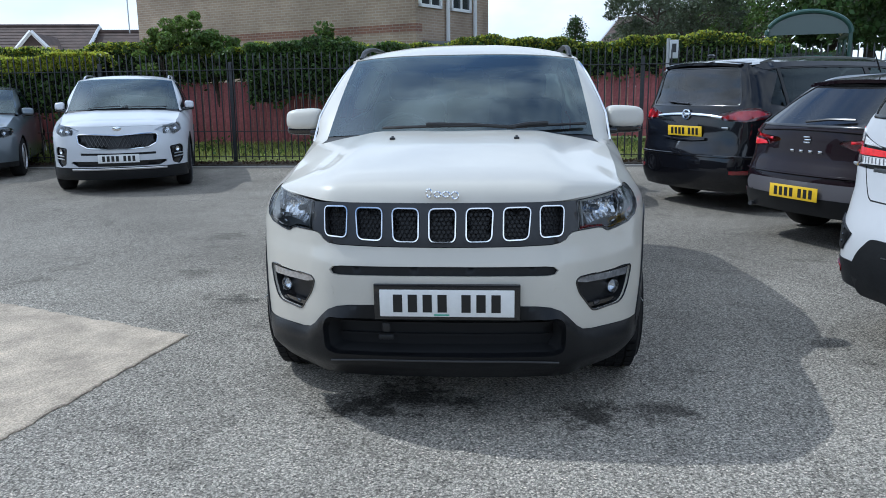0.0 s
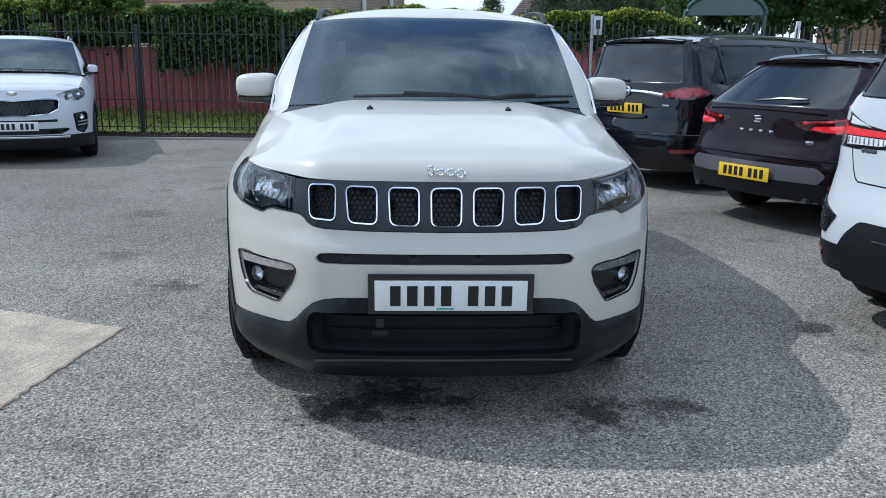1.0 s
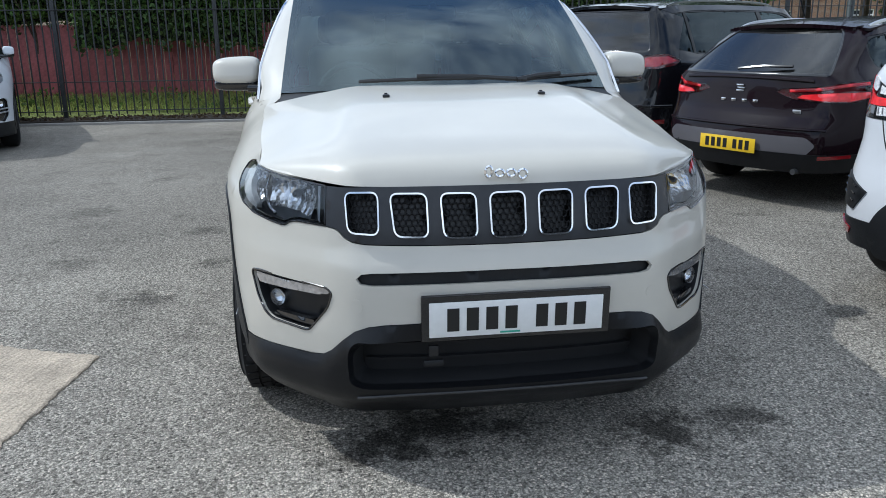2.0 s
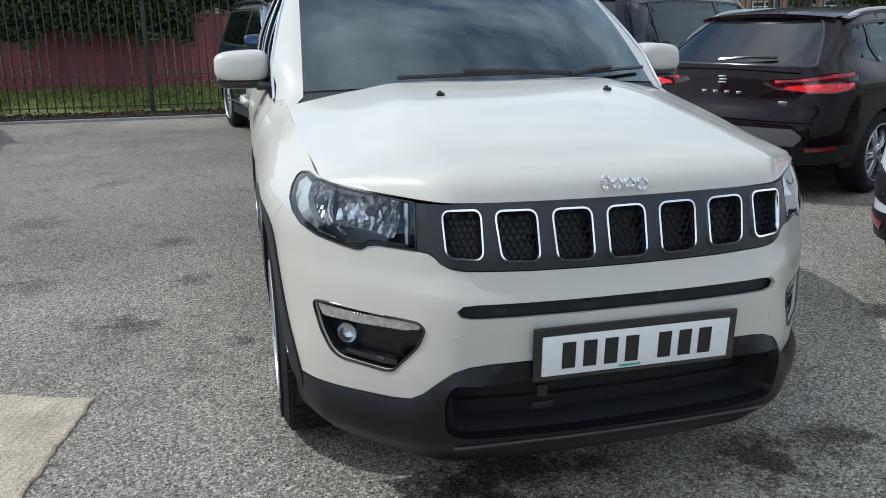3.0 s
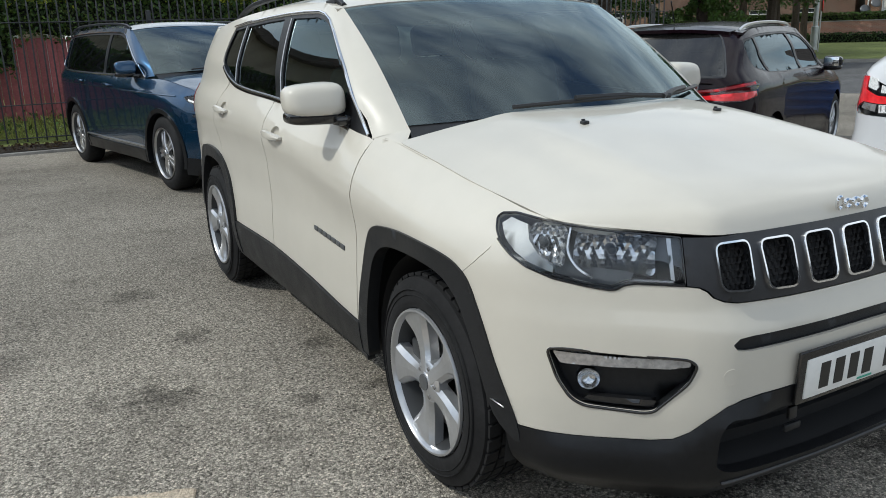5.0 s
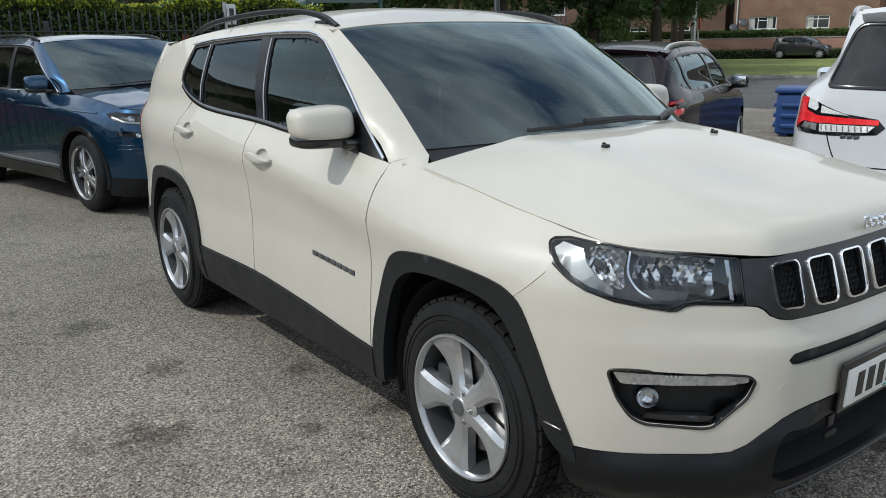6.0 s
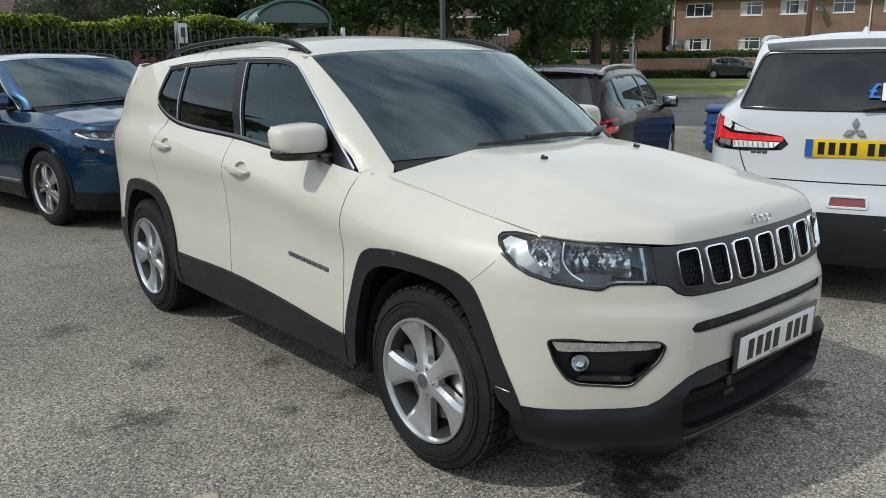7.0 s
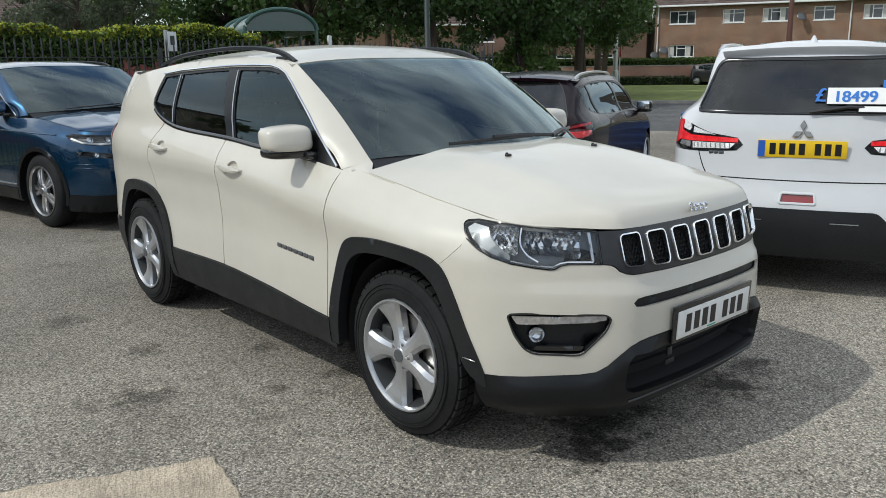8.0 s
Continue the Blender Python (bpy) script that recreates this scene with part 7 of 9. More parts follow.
    for sign in (-1, 1):
        bar_on("gate_seam", [(sign * (0.57 + 0.10 * t ** 0.6), 0.758 + 0.17 * t) for t in np.linspace(0, 1, 14)], surf, 0.004, 0.001, DARK, gate, c.mid)
        bar_on("bumper_crease", [(sign * a, b) for a, b in ((0.20, 0.50), (0.36, 0.50))], surf, 0.004, 0.02, SATIN, c.root, c.mid)
    c.plate((0, float(surf(np.array([[0.0, 0.955]]))[0][1]) + 0.012, 0.955), 6, 0.52, 0.111, PLATE_Y, None, True, 180)
    # three-lobed chrome badge, drawn plain
    for k in range(3):
        d = box(0.030, 0.012, 0.030, (0, 0, 0), 0.003, 1, Matrix.Rotation(radians(45), 4, "Y"))
        bmesh.ops.transform(d, matrix=Matrix.Rotation(radians(120 * k), 4, "Y") @ Matrix.Translation((0, 0, 0.036)) @ Matrix.Diagonal((0.95, 1, 1.7, 1)), verts=d.verts)
        ob = part("badge_lobe", d, STEEL, c.root)
        ob.matrix_basis = pose(0, float(surf(np.array([[0.0, 1.066]]))[0][1]) + 0.008, 1.066, -8, 0, 180)
    for k, x in enumerate((0.50, 0.535, 0.57)):
        pz = surf(np.array([[x, 0.935]]))[0]
        part("model_badge", box(0.032, 0.006, 0.022, (pz[0], pz[1] + 0.002, 0.915), 0.004), LAMP_GREY, c.root)
    # price sticker inside the glass
    stick = thing("price_sticker", "white card with a blue price behind the rear window", "sticker", c.root.matrix_basis)
    lo_p, hi_p = (surf(np.array([[-0.33, z]]))[0] for z in (1.225, 1.345))
    lean = math.degrees(math.atan2(lo_p[1] - hi_p[1], 0.12))
    base = pose(-0.33, float(lo_p[1] + hi_p[1]) / 2 + 0.030, 1.285, -lean, 0, 180)
    ob = part("card", box(0.42, 0.003, 0.105, (0, 0, 0), 0.0), PLATE_W, stick, flat=True)
    ob.matrix_basis = base
    blue = mat("price_blue", (0.02, 0.16, 0.55), 0.5)
    for txt, dx, size in (("£", -0.285, 0.125), ("18499", -0.180, 0.098)):
        for shift in (0.0, 0.003, 0.006):
            cu = bpy.data.curves.new("price_text", "FONT")
            cu.body, cu.size, cu.extrude = txt, size, 0.001
            cu.materials.append(blue)
            t = new("price_text", cu)
            t.parent = stick
            t.matrix_basis = base @ pose(dx + shift, -0.004 - shift * 0.1, -0.038, 90, 0, 0)
    ob = part("second_card", box(0.24, 0.003, 0.035, (0, 0, 0), 0.0), PLATE_W, stick, flat=True)
    ob.matrix_basis = base @ pose(0.09, -0.002, -0.085)
    ob = part("blue_corner", box(0.14, 0.003, 0.05, (0, 0, 0), 0.0), blue, stick, flat=True)
    ob.matrix_basis = base @ pose(0.16, -0.001, 0.075, 0, 0, 0)
    a = surf(np.array([[-0.03, 1.185]]))[0]
    b = surf(np.array([[-0.47, 1.212]]))[0]
    part("rear_wiper", tube([tuple(a + np.array([0, 0.02, 0.0])), tuple((a + b) / 2 + np.array([0, 0.035, 0.02])), tuple(b + np.array([0, 0.02, 0.0]))], 0.012, 6), GLOSS, c.root)
    c.spoiler(white)
    bar_on("spoiler_lip", [(x, 1.545 + 0.02 * (1 - (x / 0.6) ** 2)) for x in np.linspace(-0.58, 0.58, 18)], surf, 0.022, 0.055, white, c.root, c.mid)
    fin = bmesh.new()
    bmesh.ops.create_cone(fin, segments=14, radius1=0.065, radius2=0.012, depth=0.055, cap_ends=True, matrix=Matrix.Translation((0, c.roof_rear[0] - 0.16, 1.635)))
    for v in fin.verts:
        v.co.x *= 0.5
    part("aerial_fin", fin, white, c.root)
    c.cabin((0.85, 1.70))
    c.wheels(spokes=5, tread=False)
    c.mirrors(0.83, 1.03, 0.58, 0.72, 1.08, 1.21, white, 0.62)
    c.roof_rails(lambda y: 0.60, (1.3, 2.9), 0.03, SATIN)


def car_seat():
    plum = car_paint("black_plum_paint", (0.009, 0.0040, 0.0062), 0.0, 0.25, 0.06, 0.38)
    wb, ro = 2.636, 0.99
    c = gen_car("parked_car", "dark plum estate car with silver roof rails, parked tail out", pose(5.94, 4.50, 0, 0, 0, 115), plum, wb, 0.91, ro, 0.885, 1.45, (0.80, 0.95), (0.95, 1.02), (0.46, 3.02), (1.0, 2.90), tyre=0.325, rim=0.225,
                step=0.06, rake=0.73, tail_in=0.03, front_glass=PRIVACY, glass_in=(0.30, 0.56), tuck=0.04, sloped_tail=True)
    c.upper()
    c.sides()
    front_skin(c, [], 0.28, PLASTIC)
    tail = [(a, b + 0.04) for a, b in [(0.31, 0.838), (0.34, 0.862), (0.62, 0.885), (0.86, 0.925), (1.10, 0.93), (1.14, 0.90), (1.10, 0.80), (0.90, 0.775), (0.66, 0.775), (0.46, 0.79)]]
    glass = rounded([(-0.76, 1.010), (0.76, 1.010), (0.66, 1.350), (-0.66, 1.350)], 0.06)
    gate, surf = rear_all(c, [tail, mirrored(tail)], glass, 0.435, lower_mat=BUMPER_BLACK, hem=0.29)
    for sign, h in lamp(c, "tail_lamp", tail, c.root, surf, depth=0.03, body=DARK_RED, label="pointed red tail lamp"):
        q = lambda pts: [(sign * a, b + (0.04 if b > 0.6 else 0.0)) for a, b in pts]
        patch("red_band", q([(0.48, 0.80), (0.52, 0.825), (0.80, 0.845), (1.08, 0.85), (1.09, 0.81), (0.88, 0.785), (0.66, 0.785)]), surf, RED_LENS, h, step=0.04, lip=0.01, off=0.004, out=c.mid)
        bar_on("lamp_line", q([(0.42, 0.85), (0.64, 0.868), (0.86, 0.90), (1.08, 0.91)]), surf, 0.012, 0.004, RED_LENS, h, c.mid)
        patch("corner_reflector", q([(0.72, 0.40), (0.98, 0.41), (0.98, 0.435), (0.72, 0.425)]), surf, DARK_RED, c.root, step=0.05, lip=0.01, off=0.008, out=c.mid)
        part("exhaust_tip", tube([(sign * -0.56, wb + ro - 0.30, 0.300), (sign * -0.56, wb + ro - 0.05, 0.300)], 0.022, 14), ALLOY_DARK, c.root)
    lowpanel = [(-0.62, 0.56), (0.62, 0.56), (0.70, 0.50), (0.60, 0.385), (-0.60, 0.385), (-0.70, 0.50)]
    patch("plate_recess", rounded(lowpanel, 0.03), surf, mat("satin_dark_paint", (0.095, 0.090, 0.098), 0.4, coat=0.5), c.root, step=0.06, lip=0.004, off=0.002, out=c.mid)
    bar_on("gate_crease", [(x, 0.615) for x in np.linspace(-0.75, 0.75, 16)], surf, 0.010, 0.014, plum, gate, c.mid)
    bar_on("gate_edge", [(x, 0.965 + 0.015 * (1 - (x / 0.6) ** 2)) for x in np.linspace(-0.6, 0.6, 16)], surf, 0.012, 0.012, plum, gate, c.mid)
    yp = wb + ro
    c.plate((0, yp + 0.014, 0.465), 0, 0.52, 0.111, PLATE_Y, None, False, 180)
    p = surf(np.array([[0.0, 0.895]]))[0]
    for dz, dx in ((0.022, 0.006), (0.0, -0.004), (-0.022, 0.004)):
        part("maker_badge", box(0.07, 0.010, 0.014, (dx, float(p[1]) + 0.006, 0.895 + dz), 0.004), CHROME, c.root)
    for k in range(4):
        x = 0.15 - 0.10 * k
        q = surf(np.array([[x, 0.80]]))[0]
        part("model_badge", box(0.045, 0.008, 0.022, (float(q[0]), float(q[1]) + 0.004, 0.80), 0.003), CHROME, c.root)
    q = surf(np.array([[-0.50, 0.74]]))[0]
    part("trim_badge", box(0.07, 0.008, 0.03, (float(q[0]), float(q[1]) + 0.004, 0.74), 0.004), SATIN, c.root)
    a = surf(np.array([[0.08, 1.04]]))[0]
    b = surf(np.array([[-0.42, 1.065]]))[0]
    part("rear_wiper", tube([tuple(a + np.array([0, 0.02, 0.0])), tuple((a + b) / 2 + np.array([0, 0.03, 0.012])), tuple(b + np.array([0, 0.02, 0.0]))], 0.012, 6), GLOSS, c.root)
    c.spoiler(plum)
    part("aerial", tube([(0, c.roof_rear[0] - 0.2, 1.44), (0, c.roof_rear[0] - 0.10, 1.62)], 0.006, 6), GLOSS, c.root)
    c.cabin((0.8, 1.65))
    c.wheels(spokes=5, pairs=True, spoke_w=(0.014, 0.024), tread=False, alloy=ALLOY)
    c.mirrors(0.83, 1.02, 0.56, 0.70, 0.95, 1.07, GLOSS, 0.60)
    c.roof_rails(lambda y: 0.575, (1.10, 2.82), 0.035, SATIN)


def car_zafira():
    black = car_paint("gloss_black_paint", (0.006, 0.006, 0.008), 0.0, 0.2, 0.1, 0.8)
    wb, ro = 2.76, 0.92
    c = gen_car("parked_car", "gloss black people carrier with a chrome tailgate strip, parked tail out", pose(5.35, 7.15, 0, 0, 0, 121), black, wb, 0.98, ro, 0.93, 1.66, (0.90, 1.08), (1.05, 1.12), (0.35, 3.36), (1.0, 3.35), tyre=0.335, rim=0.22, step=0.07, rake=0.29)
    c.upper()
    c.sides()
    front_skin(c, [], 0.28, PLASTIC)
    tail = [(0.40, 1.005), (0.46, 1.045), (0.70, 1.10), (0.95, 1.11), (1.10, 1.05), (1.02, 1.0), (0.80, 0.965), (0.55, 0.975)]
    glass = rounded([(-0.72, 1.13), (0.72, 1.13), (0.62, 1.535), (-0.62, 1.535)], 0.06)
    gate, surf = rear_all(c, [tail, mirrored(tail)], glass, 0.44, lower_mat=black)
    for sign, h in lamp(c, "tail_lamp", tail, c.root, surf, depth=0.02, body=DARK_RED, label="red tail lamp wrapping the corner"):
        patch("red_band", [(sign * a, b) for a, b in ((0.48, 1.012), (0.70, 1.08), (0.95, 1.09), (1.06, 1.045), (0.80, 0.985), (0.56, 0.99))], surf, RED_LENS, h, step=0.04, lip=0.01, off=-0.004, out=c.mid)
        patch("corner_reflector", [(sign * a, b) for a, b in ((0.66, 0.42), (0.92, 0.43), (0.92, 0.47), (0.66, 0.455))], surf, DARK_RED, c.root, step=0.05, lip=0.01, off=0.008, out=c.mid)
    bar_on("chrome_strip", [(x, 1.035 - 0.03 * (abs(x) / 0.5) ** 2) for x in np.linspace(-0.5, 0.5, 16)], surf, 0.018, 0.012, CHROME, gate, c.mid)
    ring = lathe([(0.0, 0.062), (-0.010, 0.058), (-0.010, 0.046), (0.0, 0.044)], 28)
    p = surf(np.array([[0.0, 1.035]]))[0]
    bmesh.ops.transform(ring, matrix=Matrix.Translation((0, float(p[1]) + 0.014, 1.035)) @ Matrix.Rotation(radians(-90), 4, "Z"), verts=ring.verts)
    part("maker_badge", ring, CHROME, c.root)
    p = surf(np.array([[0.0, 0.86]]))[0]
    c.plate((0, float(p[1]) + 0.012, 0.855), 4, 0.52, 0.111, PLATE_Y, None, False, 180)
    bar_on("plate_ledge", [(x, 0.775 - 0.02 * (1 - (x / 0.32) ** 2)) for x in np.linspace(-0.32, 0.32, 10)], surf, 0.014, 0.03, black, gate, c.mid)
    q = surf(np.array([[-0.55, 0.90]]))[0]
    part("model_badge", box(0.10, 0.008, 0.022, (float(q[0]), float(q[1]) + 0.004, 0.90), 0.003), SATIN, c.root)
    bar_on("bumper_edge", [(x, 0.60) for x in np.linspace(-1.0, 1.0, 22)], surf, 0.014, 0.012, black, c.root, c.mid)
    a = surf(np.array([[0.0, 1.15]]))[0]
    b = surf(np.array([[0.36, 1.17]]))[0]
    part("rear_wiper", tube([tuple(a + np.array([0, 0.02, 0.0])), tuple(b + np.array([0, 0.02, 0.0]))], 0.012, 6), GLOSS, c.root)
    c.spoiler(black)
    part("roof_aerial_base", box(0.05, 0.08, 0.03, (0, c.roof_rear[0] - 0.15, 1.665), 0.012), GLOSS, c.root)
    c.cabin((0.8, 1.7))
    c.wheels(spokes=5, tread=False)
    c.mirrors(0.86, 1.06, 0.48, 0.62, 1.05, 1.18, black, 0.52)
    c.roof_rails(lambda y: 0.62, (1.2, 3.2), 0.035, GLOSS)


def far_car(label, m, paint, step=0.12):
    c = gen_car("parked_car", label, m, paint, 2.42, 0.62, 0.58, 0.82, 1.48, (0.82, 1.0), (0.98, 1.06), (0.42, 2.35), (0.95, 2.5), tyre=0.30, rim=0.20, step=step, rake=0.30, privacy=False)
    hl = [(0.42, 0.66), (0.60, 0.64), (0.80, 0.72), (0.86, 0.82), (0.70, 0.80)]
    c.light_holes = [hl]
    c.upper()
    c.sides()
    front_skin(c, [hl, mirrored(hl)], 0.28, PLASTIC)
    lamp(c, "headlamp", hl, c.root, body=REFLECTOR)
    rear_all(c, [], rounded([(-0.5, 1.02), (0.5, 1.02), (0.42, 1.3), (-0.42, 1.3)], 0.05), 0.44)
    c.cabin((0.7, 1.5))
    c.wheels(spokes=6, tread=False)
    c.mirrors(0.76, 0.93, 0.5, 0.62, 0.98, 1.09, paint, 0.52)
    return c


car_skoda()
car_kia()
car_grey()
car_asx()
car_seat()
car_zafira()


# ---------------------------------------------------------------- fence, hedge, street, houses
IRON = mat("dark_painted_iron", (0.045, 0.047, 0.050), 0.42, metal=0.2, grain=(30, 0.3), stain=(3, 0.3))
GALV = mat("galvanised_steel", (0.45, 0.46, 0.46), 0.45, metal=0.7, grain=(15, 0.2))
RED_BOARD = mat("oxblood_stained_boards", (0.42, 0.125, 0.125), 0.75, grain=(20, 0.3), stain=(1.2, 0.25), per=0.16)
FENCE_Y = 10.55


def railing(x0, x1, y, label):
    f = thing("railing_fence", label, "fence", pose(0, y, 0), kind="structure")
    h = 1.98
    bar = joined(box(0.020, 0.020, h - 0.16, (0, 0, 0.10 + (h - 0.16) / 2), 0.003, 1))
    tip = bmesh.new()
    bmesh.ops.create_cone(tip, segments=6, radius1=0.016, radius2=0.002, depth=0.10, cap_ends=True, matrix=Matrix.Translation((0, 0, h - 0.01)))
    first = part("bar", joined(bar, tip), IRON, f, flat=True)
    n = int((x1 - x0) / 0.125)
    first.location.x = x0
    rnd = random.Random(3)
    for k in range(1, n):
        o = new("bar", first.data)
        o.parent = f
        o.location, o.rotation_euler = (x0 + k * 0.125, 0, rnd.uniform(-0.012, 0.012)), (0, radians(rnd.uniform(-0.5, 0.5)), 0)
    post = None
    k = 0
    x = x0
    while x <= x1 + 0.01:
        if post is None:
            post = part("post", box(0.065, 0.065, 1.86, (0, 0.03, 0.93), 0.008), IRON, f, flat=True)
            o = post
        else:
            o = new("post", post.data)
            o.parent = f
        o.location.x = x
        x += 2.45
    for z in (0.16, 0.62, 1.72):
        part("rail", box(x1 - x0, 0.040, 0.014, ((x0 + x1) / 2, -0.006, z), 0.003, 1), IRON, f, flat=True)
    return f


railing(-14.5, 10.4, FENCE_Y, "dark iron railing with pointed bars behind the car park")


def board_fence(x0, x1, y, z0, z1):
    f = thing("board_fence", "oxblood red upright boards behind the railing", "fence", pose(0, y, 0), kind="structure")
    w = 0.145
    first = part("board", box(w - 0.008, 0.022, z1 - z0, (0, 0, (z0 + z1) / 2), 0.003, 1), RED_BOARD, f, flat=True)
    rnd = random.Random(8)
    first.location.x = x0
    for k in range(1, int((x1 - x0) / w)):
        o = new("board", first.data)
        o.parent = f
        o.location = (x0 + k * w, rnd.uniform(-0.006, 0.006), rnd.uniform(-0.01, 0.01) + (0.22 if x0 + k * w > 0.3 else 0.0))
    part("rail", box(x1 - x0, 0.05, 0.09, ((x0 + x1) / 2, 0.04, z0 + 0.3), 0.01), RED_BOARD, f)
    return f


board_fence(-13.5, 5.6, FENCE_Y + 1.75, 0.15, 1.52)
bank = mesh_object("planting_bank", [(-16, FENCE_Y - 0.02, 0.05), (10.6, FENCE_Y - 0.02, 0.05), (10.6, FENCE_Y + 0.5, 0.10), (-16, FENCE_Y + 0.5, 0.10), (-16, FENCE_Y + 2.0, 0.30), (10.6, FENCE_Y + 2.0, 0.30), (10.6, FENCE_Y + 9, 0.30), (-16, FENCE_Y + 9, 0.30)],
                   [(0, 1, 2, 3), (3, 2, 5, 4), (4, 5, 6, 7)], GRASS, flat=True)
tagged(bank, "sunlit grassy strip rising behind the railing", "grass", kind="structure")
long_edge = part("kerb", box(25.5, 0.09, 0.10, (-2.5, FENCE_Y - 0.56, -0.012), 0.012), KERB)
tagged(long_edge, "low pale kerb at the foot of the railing", "kerb", kind="structure")
soil = part("planting_bed", box(25.5, 0.72, 0.10, (-2.5, FENCE_Y - 0.16, 0.01), 0.03), EARTH)
tagged(soil, "dark soil and leaf litter under the railing", "soil", kind="structure")

# sign post behind the fence
sp = thing("sign_post", "slim galvanised post with a small white plate", "sign", pose(3.33, 11.90, 0.22))
part("pole", tube([(0, 0, 0), (0, 0, 2.0)], 0.035, 10), GALV, sp)
part("sign_plate", box(0.16, 0.02, 0.34, (0.10, -0.04, 1.80), 0.004), mat("sign_white", (0.6, 0.62, 0.62), 0.5), sp)
part("sign_mark", box(0.08, 0.004, 0.16, (0.10, -0.053, 1.82)), IRON, sp, flat=True)

# tilted white post further along
tp = thing("marker_post", "short white marker post leaning slightly", "post", pose(8.3, 14.3, 0.2, 0, 4, 0))
part("pole", box(0.10, 0.05, 2.1, (0, 0, 1.05), 0.01), mat("sign_white", (0.6, 0.62, 0.62), 0.5), tp)


def shelter(m):
    """Bus shelter with a barrel roof."""
    r = thing("bus_shelter", "bus shelter with a curved translucent roof and green frame", "bus shelter", m)
    green = mat("green_painted_steel", (0.02, 0.07, 0.055), 0.4, coat=0.3)
    skin = mat("grey_polycarbonate", (0.20, 0.24, 0.24), 0.25, grain=(4, 0.15))
    w, L, h, rise = 0.74, 2.9, 2.24, 0.42
    arc = [(w * math.cos(a), h + rise * math.sin(a)) for a in np.linspace(0, math.pi, 19)]
    bm = bmesh.new()
    lo = [[bm.verts.new((x, y, z)) for x, z in arc] for y in (0, L)]
    for i in range(18):
        bm.faces.new((lo[0][i], lo[0][i + 1], lo[1][i + 1], lo[1][i]))
    roof = part("roof", bm, skin, r)
    for y in (0, L / 2, L):
        part("roof_hoop", tube([(x * 1.02, y, z + 0.015) for x, z in arc], 0.045, 8), green, r)
    bm = bmesh.new()
    bm.faces.new([bm.verts.new((x * 0.98, 0.01, z)) for x, z in arc])
    part("gable_pane", bm, mat("tinted_pane", (0.05, 0.085, 0.08), 0.2, coat=0.6), r)
    for x in (-w, w):
        for y in (0.0, L / 2, L):
            part("post", tube([(x, y, 0), (x, y, h)], 0.04, 8), green, r)
        part("beam", box(0.08, L, 0.10, (x, L / 2, h), 0.01), green, r)
    part("end_pane", box(2 * w - 0.1, 0.012, 1.5, (0, 0.02, 1.15)), CLEAR_PANE, r, flat=True)
    part("back_pane", box(0.012, L - 0.1, 1.5, (w - 0.02, L / 2, 1.15)), CLEAR_PANE, r, flat=True)
    part("poster", box(0.5, 0.02, 0.7, (0.2, 0.06, 1.5), 0.005), mat("poster_green", (0.18, 0.42, 0.30), 0.5, grain=(9, 0.4)), r)
    return r


shelter(pose(6.14, 12.63, 0.05, 0, 0, -18))


def brick_mat(name, c1, c2, mortar, scale=1.0):
    if name in MATS:
        return MATS[name]
    m = mat(name, c1, 0.9)
    nt = m.node_tree
    b = nt.nodes["Principled BSDF"]
    co = node(nt, "ShaderNodeTexCoord").outputs["Object"]
    geo = node(nt, "ShaderNodeNewGeometry")
    sep = node(nt, "ShaderNodeSeparateXYZ")
    nt.links.new(co, sep.inputs[0])
    add = node(nt, "ShaderNodeMath", operation="ADD")
    nt.links.new(sep.outputs[0], add.inputs[0])
    nt.links.new(sep.outputs[1], add.inputs[1])
    comb = node(nt, "ShaderNodeCombineXYZ")
    nt.links.new(add.outputs[0], comb.inputs[0])
    nt.links.new(sep.outputs[2], comb.inputs[1])
    t = node(nt, "ShaderNodeTexBrick", ins={"Scale": 1.0, "Mortar Size": 0.010, "Brick Width": 0.225 * scale, "Row Height": 0.075 * scale, "Bias": 0.0, "Mortar Smooth": 0.2})
    t.inputs["Color1"].default_value, t.inputs["Color2"].default_value, t.inputs["Mortar"].default_value = (*c1, 1), (*c2, 1), (*mortar, 1)
    nt.links.new(comb.outputs[0], t.inputs["Vector"])
    n = node(nt, "ShaderNodeTexNoise", ins={"Scale": 0.7, "Detail": 6.0})
    nt.links.new(co, n.inputs["Vector"])
    r = node(nt, "ShaderNodeMapRange", ins={1: 0.3, 2: 0.7, 3: 0.75, 4: 1.2})
    nt.links.new(n.outputs["Fac"], r.inputs[0])
    mix = node(nt, "ShaderNodeMix", data_type="RGBA", blend_type="MULTIPLY")
    mix.inputs["Factor"].default_value = 1
    nt.links.new(t.outputs["Color"], mix.inputs["A"])
    nt.links.new(r.outputs[0], mix.inputs["B"])
    nt.links.new(mix.outputs["Result"], b.inputs["Base Color"])
    bump = node(nt, "ShaderNodeBump", ins={"Strength": 0.6, "Distance": 0.008})
    nt.links.new(t.outputs["Fac"], bump.inputs["Height"])
    bump.invert = True
    nt.links.new(bump.outputs[0], b.inputs["Normal"])
    return m


